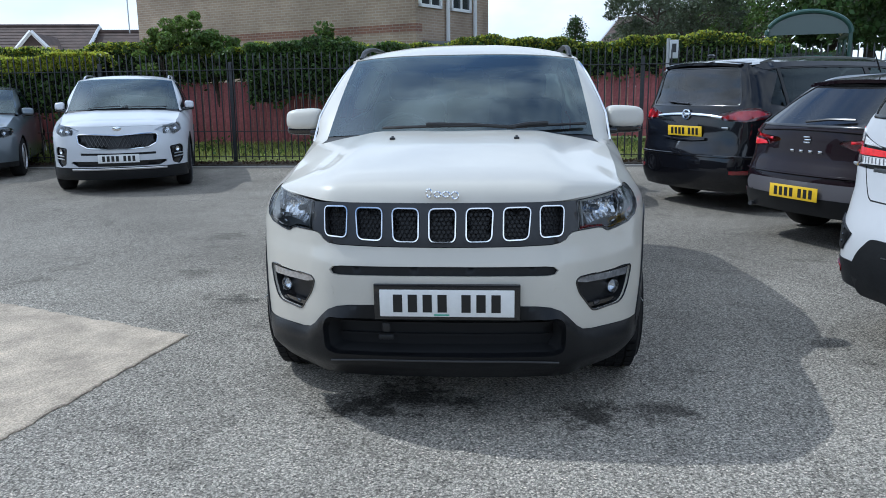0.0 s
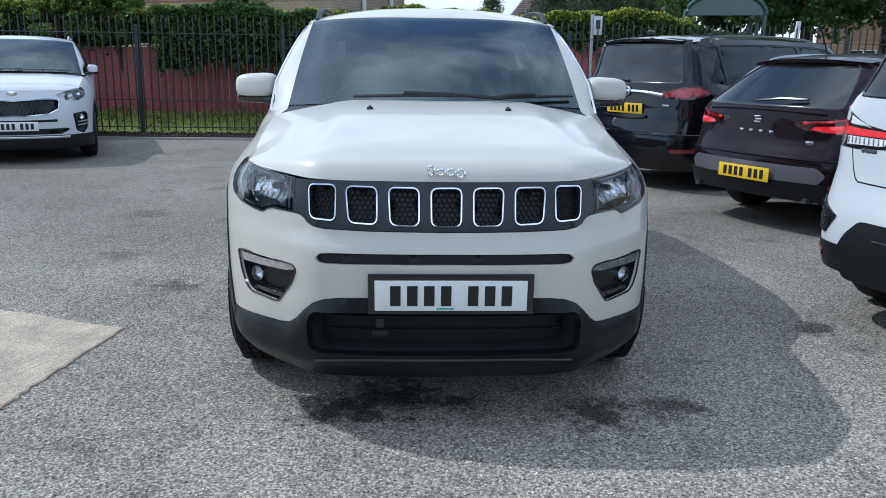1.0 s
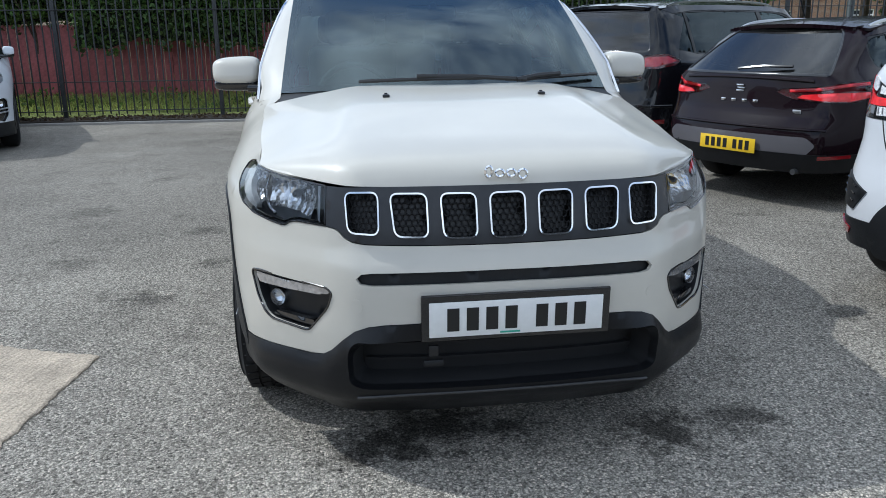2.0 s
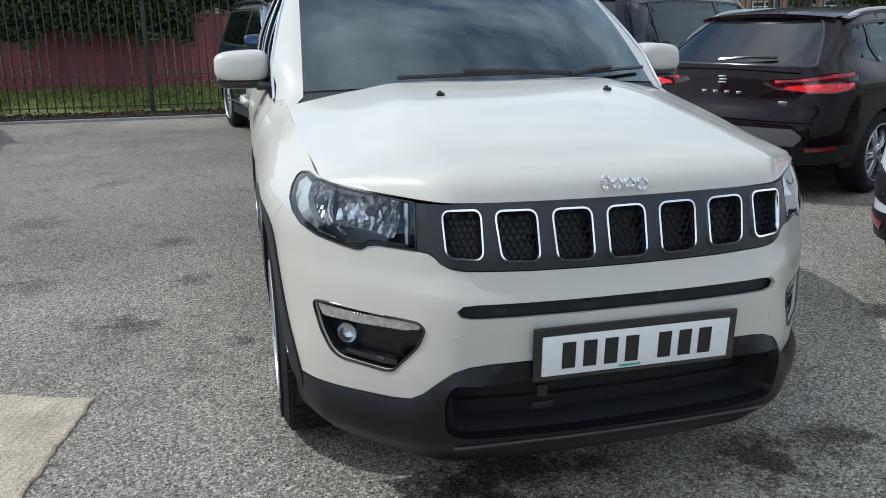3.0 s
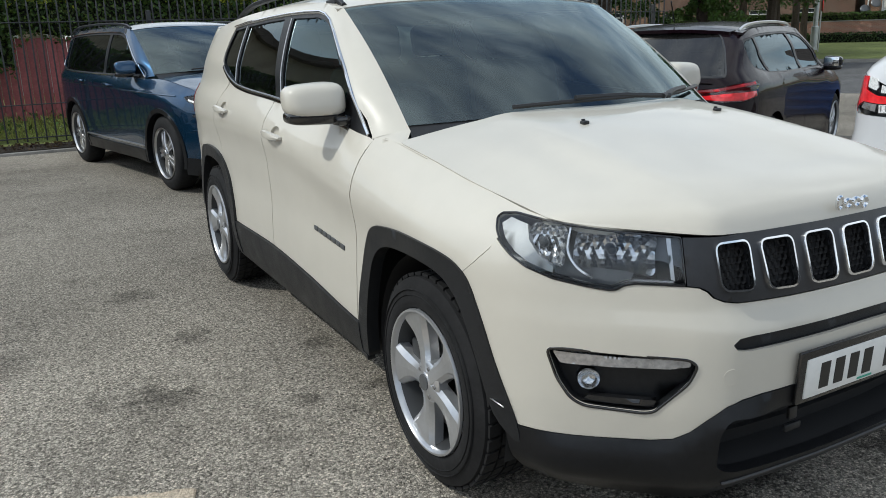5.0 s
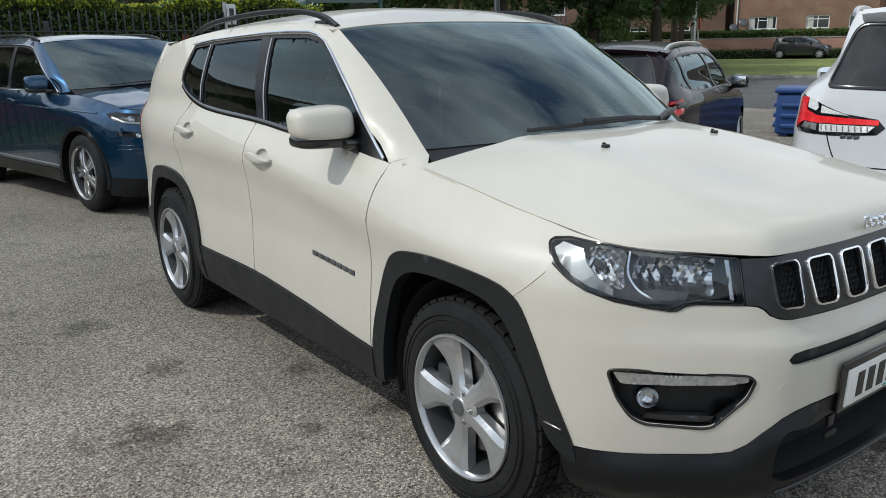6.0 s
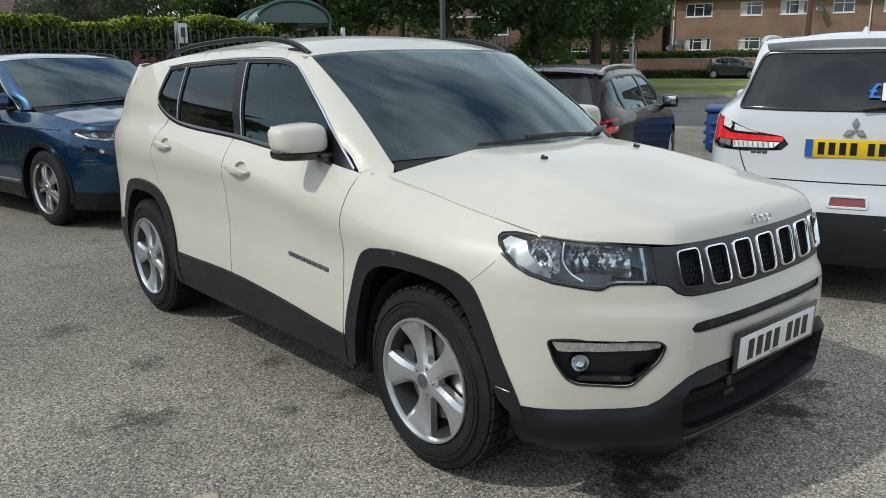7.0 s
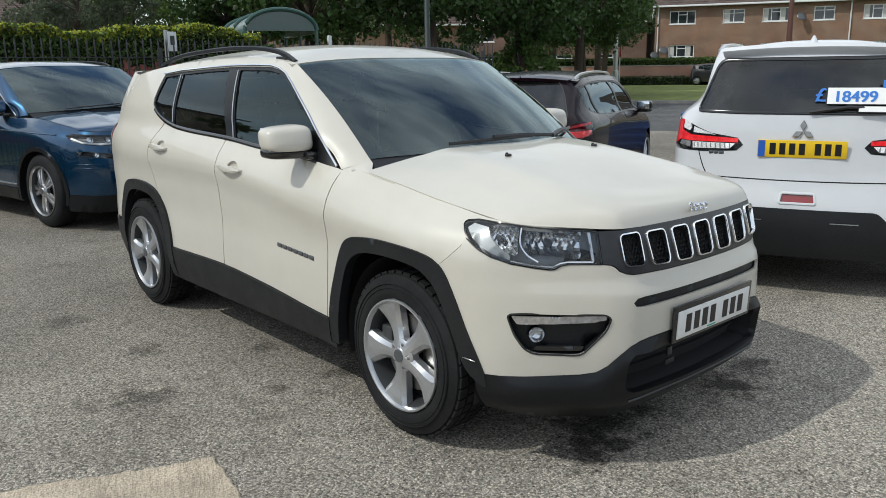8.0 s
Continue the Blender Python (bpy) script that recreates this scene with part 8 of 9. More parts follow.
BRICK_WARM = brick_mat("warm_brick", (0.27, 0.145, 0.085), (0.20, 0.10, 0.065), (0.30, 0.25, 0.20))
BRICK_TAN = brick_mat("tan_brick", (0.38, 0.285, 0.20), (0.32, 0.23, 0.16), (0.42, 0.36, 0.29))
BRICK_BROWN = brick_mat("brown_brick_band", (0.26, 0.125, 0.08), (0.21, 0.10, 0.07), (0.3, 0.24, 0.19))
BRICK_PINK = brick_mat("pink_wall_brick", (0.45, 0.22, 0.15), (0.38, 0.18, 0.13), (0.42, 0.34, 0.28))
UPVC = mat("white_window_frame", (0.80, 0.80, 0.79), 0.4)
PANE = mat("dark_window_pane", (0.035, 0.040, 0.045), 0.06, spec=0.8)
CURTAIN = mat("pale_curtain", (0.55, 0.53, 0.50), 0.9, grain=(8, 0.2))
GUTTER = mat("white_gutter", (0.70, 0.70, 0.69), 0.5)


def tiles_mat(name, base):
    m = mat(name, base, 0.85)
    if m.get("done"):
        return m
    m["done"] = 1
    nt = m.node_tree
    b = nt.nodes["Principled BSDF"]
    co = node(nt, "ShaderNodeTexCoord").outputs["Object"]
    sep = node(nt, "ShaderNodeSeparateXYZ")
    nt.links.new(co, sep.inputs[0])
    n = node(nt, "ShaderNodeTexNoise", ins={"Scale": 2.0, "Detail": 8.0})
    nt.links.new(co, n.inputs["Vector"])
    r = node(nt, "ShaderNodeMapRange", ins={1: 0.3, 2: 0.7, 3: 0.65, 4: 1.25})
    nt.links.new(n.outputs["Fac"], r.inputs[0])
    mix = node(nt, "ShaderNodeMix", data_type="RGBA", blend_type="MULTIPLY")
    mix.inputs["Factor"].default_value = 1
    mix.inputs["A"].default_value = (*base, 1)
    nt.links.new(r.outputs[0], mix.inputs["B"])
    nt.links.new(mix.outputs["Result"], b.inputs["Base Color"])
    return m


TILES = tiles_mat("brown_roof_tiles", (0.085, 0.058, 0.048))


def window_in(parent, x, z, w, h, y=0.0, kind=2, blind=False):
    """A window set into a wall that looks along -y: frame, bars, sill, panes."""
    win = new("window")
    win.parent = parent
    win.location = (x, y, z)
    t = 0.07
    fr = joined(box(w, 0.07, t, (0, 0.03, t / 2), 0.006, 1), box(w, 0.07, t, (0, 0.03, h - t / 2), 0.006, 1), box(t, 0.07, h, (-w / 2 + t / 2, 0.03, h / 2), 0.006, 1), box(t, 0.07, h, (w / 2 - t / 2, 0.03, h / 2), 0.006, 1))
    bars = []
    for k in range(1, kind):
        xx = -w / 2 + w * k / kind
        bars.append(box(t * 0.8, 0.06, h, (xx, 0.03, h / 2), 0.004, 1))
    bars.append(box(w / kind * (1 if kind > 2 else kind), 0.06, t * 0.8, (0, 0.03, h * 0.70), 0.004, 1))
    part("window_frame", joined(fr, *bars), UPVC, win, flat=True)
    part("window_sill", box(w + 0.12, 0.12, 0.06, (0, -0.03, -0.03), 0.008, 1), UPVC, win, flat=True)
    pw = (w - t) / kind
    for k in range(kind):
        part("pane", box(pw - 0.03, 0.012, h - 0.10, (-w / 2 + t / 2 + pw * (k + 0.5), 0.055, h / 2)), PANE, win, flat=True)
        if blind and k % 2 == 0:
            part("curtain", box(pw * 0.55, 0.004, h - 0.14, (-w / 2 + t / 2 + pw * (k + 0.35), 0.046, h / 2)), CURTAIN, win, flat=True)
    return win


def wall_with_holes(name, w, z1, thick, holes, material, parent):
    """A wall along x from 0 to w, facing -y, pierced by its windows (x, z, w, h)."""
    poly = [(0, 0), (w, 0), (w, z1), (0, z1)]
    hs = [[(x - a / 2, z), (x + a / 2, z), (x + a / 2, z + b), (x - a / 2, z + b)] for x, z, a, b in holes]
    return patch(name, poly, lambda v: np.stack([v[:, 0], np.zeros(len(v)), v[:, 1]], 1), material, parent, hs, step=4.0, lip=thick, out=(w / 2, 5, z1 / 2))


def flats(m):
    """Two-storey brick flats across the road. Local x runs along the front, which looks along -y."""
    f = thing("block_of_flats", "two-storey warm brick flats with white windows and a low roof", "building", m)
    W, D, H = 22.0, 9.0, 5.75
    lo, up = 1.75, 4.32
    ws = []
    for x, w in ((2.1, 2.0), (5.95, 1.6), (9.0, 1.9), (12.4, 1.45), (16.0, 1.9), (19.4, 1.6)):
        ws += [(x, lo, w, 0.95), (x, up, w, 1.02)]
    wall_with_holes("front_wall", W, H, 0.14, ws, BRICK_WARM, f)
    for i, (x, z, w, h) in enumerate(ws):
        window_in(f, x, z, w, h, 0.06, 3 if w > 1.8 else 2, blind=i % 3 != 1)
    part("side_wall", joined(box(0.25, D, H, (0.125, D / 2 + 0.15, H / 2)), box(0.25, D, H, (W - 0.125, D / 2 + 0.15, H / 2)), box(W, 0.25, H, (W / 2, D, H / 2))), BRICK_WARM, f, flat=True)
    part("inner_dark", box(W - 0.8, D - 1.0, H - 0.3, (W / 2, D / 2 + 0.3, H / 2)), DARK, f, flat=True)
    bm = bmesh.new()
    e = 0.45
    v = [bm.verts.new(q) for q in ((-e, -e, H), (W + e, -e, H), (W + e, D + e, H), (-e, D + e, H), (-e, D / 2, H + 2.2), (W + e, D / 2, H + 2.2))]
    for q in ((0, 1, 5, 4), (3, 4, 5, 2), (0, 4, 3), (1, 2, 5), (0, 3, 2, 1)):
        bm.faces.new([v[i] for i in q])
    part("roof", bm, TILES, f, flat=True)
    for k in range(11):
        t = (k + 0.5) / 11
        part("tile_course", box(W + 2 * e, 0.42, 0.03, (W / 2, -e + (D / 2 + e) * t, H + 0.03 + 2.2 * t), 0.0, 1, Matrix.Rotation(math.atan2(2.2, D / 2 + e), 4, "X")), TILES, f, flat=True)
    part("gutter", box(W + 0.9, 0.14, 0.14, (W / 2, -e - 0.02, H - 0.05), 0.03), GUTTER, f)
    for x in (0.22, 14.2):
        part("downpipe", tube([(x, -0.08, 0), (x, -0.08, H - 0.1)], 0.05, 8), GUTTER, f)
    for x, z in ((0.1, 1.9), (0.75, 2.3), (10.8, 4.6)):
        dish = bmesh.new()
        bmesh.ops.create_uvsphere(dish, u_segments=14, v_segments=8, radius=0.36, matrix=pose(x, -0.45, z, 60, 0, 20) @ Matrix.Diagonal((1, 1, 0.25, 1)))
        part("satellite_dish", joined(dish, tube([(x, 0, z - 0.1), (x, -0.4, z)], 0.02, 6)), LAMP_GREY, f)
    return f


def facing(a, b, z=0.0, turn=0.0):
    """A pose on the street's axes: local x along the road, local -y back to the car park."""
    p = street(a, b, z)
    return pose(p[0], p[1], p[2], 0, 0, math.degrees(math.atan2(ALONG.y, ALONG.x)) + turn)


flats(facing(65.0, -5.8, 0.35))

low = thing("garden_wall", "low pink brick wall with a pale coping", "wall", facing(57.5, -34), kind="structure")
part("brickwork", box(70, 0.22, 1.42, (35, 0, 0.71)), BRICK_PINK, low, flat=True)
part("coping", box(70, 0.30, 0.07, (35, 0, 1.455), 0.01), KERB, low, flat=True)
part("name_plate", box(1.4, 0.03, 0.22, (33.3, -0.13, 1.05), 0.01), mat("sign_white", (0.6, 0.62, 0.62), 0.5), low, flat=True)


def house(m, W, D, H, rise, brick, label, gable=True, windows=()):
    h = thing("house", label, "house", m)
    if windows:
        wall_with_holes("front_wall", W, H, 0.12, [(x, z, a, b) for x, z, a, b in windows], brick, h)
        for x, z, a, b in windows:
            window_in(h, x, z, a, b, 0.05, 2)
    else:
        part("front_wall", box(W, 0.25, H, (W / 2, 0.125, H / 2)), brick, h, flat=True)
    bm = joined(box(0.25, D, H, (0.125, D / 2 + 0.26, H / 2)), box(0.25, D, H, (W - 0.125, D / 2 + 0.26, H / 2)), box(W, 0.25, H, (W / 2, D + 0.3, H / 2)))
    for x in (0.02, W - 0.02):
        tri = [bm.verts.new((x, 0, H)), bm.verts.new((x, D + 0.3, H)), bm.verts.new((x, D / 2, H + rise))]
        bm.faces.new(tri)
    part("side_wall", bm, brick, h, flat=True)
    part("inner_dark", box(W - 0.8, D - 0.8, H - 0.2, (W / 2, D / 2 + 0.3, H / 2)), DARK, h, flat=True)
    e = 0.35
    sl = math.atan2(rise, D / 2)
    n = max(6, int(math.hypot(D / 2 + e, rise) / 0.36))
    for k in range(n):
        for side in (0, 1):
            t = (k + 0.5) / n
            y = (-e + (D / 2 + e) * t) if side == 0 else (D + e - (D / 2 + e) * t)
            z = H - e * math.tan(sl) + (rise + e * math.tan(sl)) * t
            part("tile_course", box(W + 2 * e, math.hypot(D / 2 + e, rise) / n + 0.06, 0.05, (W / 2, y, z + 0.02), 0.0, 1, Matrix.Rotation((sl - 0.05) * (1 if side == 0 else -1), 4, "X")), TILES, h, flat=True)
    part("ridge", tube([(-e, D / 2, H + rise + 0.06), (W + e, D / 2, H + rise + 0.06)], 0.11, 8), TILES, h)
    for x in (-e, W + e):
        part("barge_board", joined(tube([(x, -e, H - e * math.tan(sl) + 0.02), (x, D / 2, H + rise + 0.02)], 0.09, 4), tube([(x, D + e, H - e * math.tan(sl) + 0.02), (x, D / 2, H + rise + 0.02)], 0.09, 4)), UPVC, h)
    part("gutter", box(W + 2 * e, 0.12, 0.12, (W / 2, -e - 0.03, H - 0.16), 0.02), GUTTER, h)
    return h


# bungalows beyond the hedge
house(pose(-35.0, 31.6, 0, 0, 0, 12), 14.5, 8.0, 2.75, 2.0, BRICK_TAN, "tan brick bungalow with a brown tiled roof", windows=[(3.0, 1.5, 1.8, 1.2), (7.5, 1.5, 1.8, 1.2), (11.5, 1.5, 1.8, 1.2)])
house(pose(-20.4, 35.6, 0, 0, 0, 12), 5.2, 6.0, 2.75, 1.7, BRICK_TAN, "smaller tan brick bungalow wing with a brown tiled roof")
gab = thing("dormer_gable", "small white-edged gable over a bungalow porch", "gable", pose(-22.0, 33.4, 2.45, 0, 0, 12))
bm = bmesh.new()
v = [bm.verts.new(q) for q in ((-1.3, 0, 0.3), (1.3, 0, 0.3), (0, 0, 1.7), (-1.3, 3.4, 0.3), (1.3, 3.4, 0.3), (0, 3.4, 1.7))]
for q in ((0, 1, 2), (0, 2, 5, 3), (1, 4, 5, 2)):
    bm.faces.new([v[i] for i in q])
part("gable_roof", bm, TILES, gab, flat=True)
part("gable_board", joined(tube([(-1.4, -0.1, 0.22), (0, -0.1, 1.75)], 0.10, 4), tube([(1.4, -0.1, 0.22), (0, -0.1, 1.75)], 0.10, 4)), UPVC, gab)
part("gable_wall", box(2.2, 0.1, 1.1, (0, 0.02, 0.55)), BRICK_TAN, gab, flat=True)
house(pose(-3.4, 66, 0, 0, 0, 90), 9, 6.4, 3.6, 2.0, BRICK_TAN, "distant brick house showing its gable")
aer = thing("roof_aerial", "thin television aerial on a mast", "aerial", pose(-18.9, 37.0, 4.3))
part("mast", tube([(0, 0, 0), (0, 0, 1.9)], 0.03, 6), GALV, aer)
part("crossbar", joined(tube([(-0.7, 0, 1.8), (0.7, 0, 1.8)], 0.02, 5), *[tube([(x, -0.25, 1.8), (x, 0.25, 1.8)], 0.012, 4) for x in np.linspace(-0.6, 0.6, 6)]), GALV, aer)

# the large tan block on the far side of the hedge
def tan_block():
    b = thing("apartment_building", "large tan brick block with a brown brick band", "building", pose(-12.2, 23.39, 0, 0, 0, -28.2))
    W, H, D = 11.45, 5.3, 3.4
    part("wall", box(W, 0.3, 2.84, (W / 2, 0.15, 1.42)), BRICK_TAN, b, flat=True)
    part("brick_band", box(W + 0.01, 0.31, 0.22, (W / 2, 0.15, 2.95)), BRICK_BROWN, b, flat=True)
    part("wall", box(W, 0.3, H - 3.06, (W / 2, 0.15, 3.06 + (H - 3.06) / 2)), BRICK_TAN, b, flat=True)
    part("side_wall", joined(box(0.3, D, H, (W - 0.15, D / 2 + 0.3, H / 2)), box(0.3, D, H, (0.15, D / 2 + 0.3, H / 2)), box(W, 0.3, H, (W / 2, D + 0.4, H / 2))), BRICK_TAN, b, flat=True)
    part("roof", box(W + 0.8, D + 1.2, 0.3, (W / 2, D / 2 + 0.2, H + 0.15)), TILES, b, flat=True)
    for k, y in enumerate((0.7, 2.3)):
        w = new("window")
        w.parent = b
        w.matrix_basis = pose(W + 0.02, y, 3.5, 0, 0, 90)
        part("window_frame", joined(box(1.1, 0.08, 0.08, (0, 0, 0.04)), box(1.1, 0.08, 0.08, (0, 0, 1.9)), box(0.08, 0.08, 1.9, (-0.51, 0, 0.95)), box(0.08, 0.08, 1.9, (0.51, 0, 0.95)), box(0.06, 0.07, 1.9, (0, 0, 0.95))), UPVC, w, flat=True)
        part("pane", box(1.0, 0.02, 1.8, (0, 0.02, 0.95)), PANE, w, flat=True)
    for y in (1.5, 3.0):
        part("downpipe", tube([(W + 0.08, y, 0), (W + 0.08, y, H)], 0.06, 8), GUTTER, b)
    part("porch_roof", box(1.5, 3.6, 0.14, (W + 0.8, 2.0, 2.50), 0.03, 2, Matrix.Rotation(radians(4), 4, "Y")), LAMP_GREY, b)
    part("porch_edge", box(0.1, 3.7, 0.12, (W + 1.56, 2.0, 2.42), 0.02), UPVC, b)
    return b


tan_block()

# houses under the trees; the first's brick is darkened for their shade
house(facing(66.5, -23.0, 0.0), 16.4, 8, 5.2, 2.0, brick_mat("shaded_brick", (0.16, 0.085, 0.06), (0.12, 0.07, 0.05), (0.2, 0.16, 0.13)), "brick house among trees, its brick darkened for their shade",
      windows=[(2.5, 1.4, 1.4, 1.1), (6.0, 1.4, 1.4, 1.1), (9.5, 1.4, 1.4, 1.1), (13.0, 1.4, 1.4, 1.1), (2.5, 3.7, 1.4, 1.1), (6.0, 3.7, 1.4, 1.1), (9.5, 3.7, 1.4, 1.1), (13.0, 3.7, 1.4, 1.1)])
house(pose(8.0, 62, 0, 0, 0, -30), 12, 8, 4.6, 2.2, BRICK_TAN, "distant pale house seen between trees", windows=[(3.0, 1.3, 1.6, 1.2), (8.0, 1.3, 1.6, 1.2), (3.0, 3.2, 1.6, 1.0), (8.0, 3.2, 1.6, 1.0)])
house(pose(28, 52, 0, 0, 0, -38), 16, 8, 4.8, 2.2, BRICK_WARM, "distant brick house behind the trees", windows=[(3.0, 1.3, 1.6, 1.2), (8.0, 1.3, 1.6, 1.2), (12.5, 1.3, 1.6, 1.2)])


def lamp_post(name, x, y, h, r, material, label):
    p = thing(name, label, "lamp post", pose(x, y, 0))
    part("pole", tube([(0, 0, 0), (0, 0, 1.2), (0, 0, 1.25), (0, 0, h)], r, 12, taper=[1.5, 1.5, 1.0, 0.6]), material, p)
    part("lamp_head", box(0.22, 0.55, 0.12, (0, -0.3, h + 0.02), 0.04), LAMP_GREY, p)
    return p


lamp_post("street_lamp", 33.6, 24.4, 8.0, 0.12, GALV, "pale grey street lamp column by the road")
lamp_post("street_lamp", 10.2, 12.7, 7.0, 0.075, mat("green_black_paint", (0.018, 0.028, 0.026), 0.5), "dark green lamp column behind the railing")
lamp_post("street_lamp", 51.0, 23.2, 8.5, 0.20, mat("rust_brown_paint", (0.10, 0.04, 0.03), 0.6), "rust brown lamp column in front of the flats")
tsign = thing("warning_sign", "small triangular road sign seen edge-on from behind", "road sign", pose(31.5, 22.6, 0, 0, 0, 40))
part("pole", tube([(0, 0, 0), (0, 0, 2.6)], 0.035, 8), GALV, tsign)
bm = bmesh.new()
bmesh.ops.create_cone(bm, segments=3, radius1=0.50, radius2=0.50, depth=0.02, cap_ends=True, matrix=pose(0, -0.05, 2.15, 90, 0, 0))
part("sign_face", bm, mat("sign_red", (0.55, 0.03, 0.03), 0.5), tsign, flat=True)


def blue_barrier(m):
    b = thing("barrier_bin", "blue ribbed plastic storage bin", "bin", m)
    blue = mat("blue_plastic", (0.015, 0.055, 0.19), 0.45, grain=(12, 0.15), stain=(2, 0.2))
    part("body", box(1.25, 0.9, 0.80, (0, 0, 0.45), 0.05, 3), blue, b)
    part("lid", box(1.32, 0.97, 0.10, (0, 0, 0.90), 0.03, 3), blue, b)
    for z in (0.22, 0.42, 0.62):
        part("rib", box(1.12, 0.06, 0.08, (0, -0.46, z), 0.02), blue, b)
        part("rib", box(0.06, 0.80, 0.08, (-0.635, 0, z), 0.02), blue, b)
    for x in (-0.5, 0.5):
        part("foot", box(0.12, 0.8, 0.08, (x, 0, 0.04), 0.01), blue, b)
    return b


blue_barrier(pose(9.68, 4.52, 0, 0, 0, -62) @ Matrix.Diagonal((1, 1, 0.76, 1)))

far_car("dark hatchback parked beside the flats", facing(55.5, 0.6, 0.1, 80), car_paint("far_black_paint", (0.012, 0.012, 0.014)), 0.16)
far_car("red car parked under the trees", facing(52, -19.5, 0.1, 75), car_paint("far_red_paint", (0.32, 0.015, 0.015)), 0.16)
far_car("silver car parked under the trees", facing(54, -25.5, 0.1, 75), car_paint("far_silver_paint", (0.42, 0.43, 0.45), 0.5), 0.16)


# plain buildings beside the camera's way and behind it, the latter unseen and added
def yard_wall(name, x, y, w, d, h, label):
    ob = part(name, joined(box(w, d, h, (0, 0, h / 2)), box(w + 0.5, d + 0.5, 0.25, (0, 0, h + 0.12), 0.02)), mat("dark_slate_cladding", (0.040, 0.042, 0.045), 0.7, grain=(3, 0.3), stain=(0.4, 0.3)), flat=True)
    ob.location = (x, y, 0)
    return tagged(ob, label, "wall", kind="structure")


yard_wall("wall_west", -24.0, -9.0, 3.0, 36.0, 3.3, "plain dark clad building beside the car park")
# unseen wall, added so that the white car's front mirrors something darker
yard_wall("wall_south", 2.0, -26.0, 46.0, 3.0, 3.6, "unseen plain dark wall added behind the car park for darker reflections")


# ---------------------------------------------------------------- plants
def leaf_mat(name, c, dark=0.6):
    if name in MATS:
        return MATS[name]
    m = bpy.data.materials.new(name)
    m.use_nodes = True
    nt = m.node_tree
    b = nt.nodes["Principled BSDF"]
    b.inputs["Roughness"].default_value = 0.5
    geo = node(nt, "ShaderNodeNewGeometry")
    hsv = node(nt, "ShaderNodeHueSaturation")
    hsv.inputs["Color"].default_value = (*c, 1)
    r = node(nt, "ShaderNodeMapRange", ins={3: dark, 4: 1.5})
    nt.links.new(geo.outputs["Random Per Island"], r.inputs[0])
    nt.links.new(r.outputs[0], hsv.inputs["Value"])
    r2 = node(nt, "ShaderNodeMapRange", ins={3: 0.475, 4: 0.52})
    nt.links.new(geo.outputs["Random Per Island"], r2.inputs[0])
    nt.links.new(r2.outputs[0], hsv.inputs["Hue"])
    nt.links.new(hsv.outputs[0], b.inputs["Base Color"])
    tr = node(nt, "ShaderNodeBsdfTranslucent")
    nt.links.new(hsv.outputs[0], tr.inputs["Color"])
    mix = node(nt, "ShaderNodeMixShader")
    mix.inputs[0].default_value = 0.42
    nt.links.new(b.outputs[0], mix.inputs[1])
    nt.links.new(tr.outputs[0], mix.inputs[2])
    nt.links.new(mix.outputs[0], nt.nodes["Material Output"].inputs[0])
    MATS[name] = m
    return m


def leaves(name, pts, size, material, rng, parent=None, long=1.5, up=0.3):
    """One mesh of many small folded leaves at the given places."""
    n = len(pts)
    s = rng.uniform(size[0], size[1], n)[:, None]
    d = rng.normal(size=(n, 3))
    d[:, 2] += up
    d /= np.linalg.norm(d, axis=1, keepdims=True)
    e = np.cross(d, rng.normal(size=(n, 3)))
    e /= np.linalg.norm(e, axis=1, keepdims=True)
    nn = np.cross(d, e)
    a = pts - d * s * long * 0.5
    b = pts + d * s * long * 0.5
    l = pts + e * s * 0.5 + nn * s * 0.12
    r = pts - e * s * 0.5 + nn * s * 0.12
    v = np.stack([a, l, b, r], 1).reshape(-1, 3)
    k = np.arange(n)[:, None] * 4
    f = np.concatenate([k + [0, 1, 2], k + [0, 2, 3]])
    me = bpy.data.meshes.new(name)
    me.vertices.add(len(v))
    me.vertices.foreach_set("co", v.astype(np.float32).ravel())
    me.loops.add(len(f) * 3)
    me.loops.foreach_set("vertex_index", f.astype(np.int32).ravel())
    me.polygons.add(len(f))
    me.polygons.foreach_set("loop_start", np.arange(0, len(f) * 3, 3, dtype=np.int32))
    me.update(calc_edges=True)
    me.materials.append(material)
    ob = new(name, me)
    if parent is not None:
        ob.parent = parent
    return ob


LEAF_DARK = leaf_mat("dark_hedge_leaf", (0.058, 0.098, 0.030))
LEAF_MID = leaf_mat("mid_green_leaf", (0.085, 0.140, 0.028))
# lime and shrub leaves are brighter greens with sunlight put into the colour
LEAF_LIME = leaf_mat("sunlit_lime_leaf", (0.40, 0.42, 0.045))
LEAF_SHRUB = leaf_mat("sunlit_shrub_leaf", (0.13, 0.19, 0.04))
LEAF_TREE = leaf_mat("tree_leaf", (0.055, 0.098, 0.026))
LEAF_GREY = leaf_mat("grey_green_leaf", (0.085, 0.105, 0.060))
BARK = mat("bark", (0.075, 0.055, 0.040), 0.95, grain=(20, 0.4), stain=(2, 0.3), bump=(40, 0.02))
# near-black fill that stands for the shade deep inside the hedges
HEDGE_CORE = mat("hedge_shade", (0.012, 0.014, 0.007), 1.0, grain=(10, 0.4))


def bumps(x, y, k):
    return np.sin(x * 1.7 + k) * 0.5 + np.sin(x * 4.1 + 2 * k + y) * 0.3 + np.sin(x * 9.3 + y * 3 + k) * 0.2


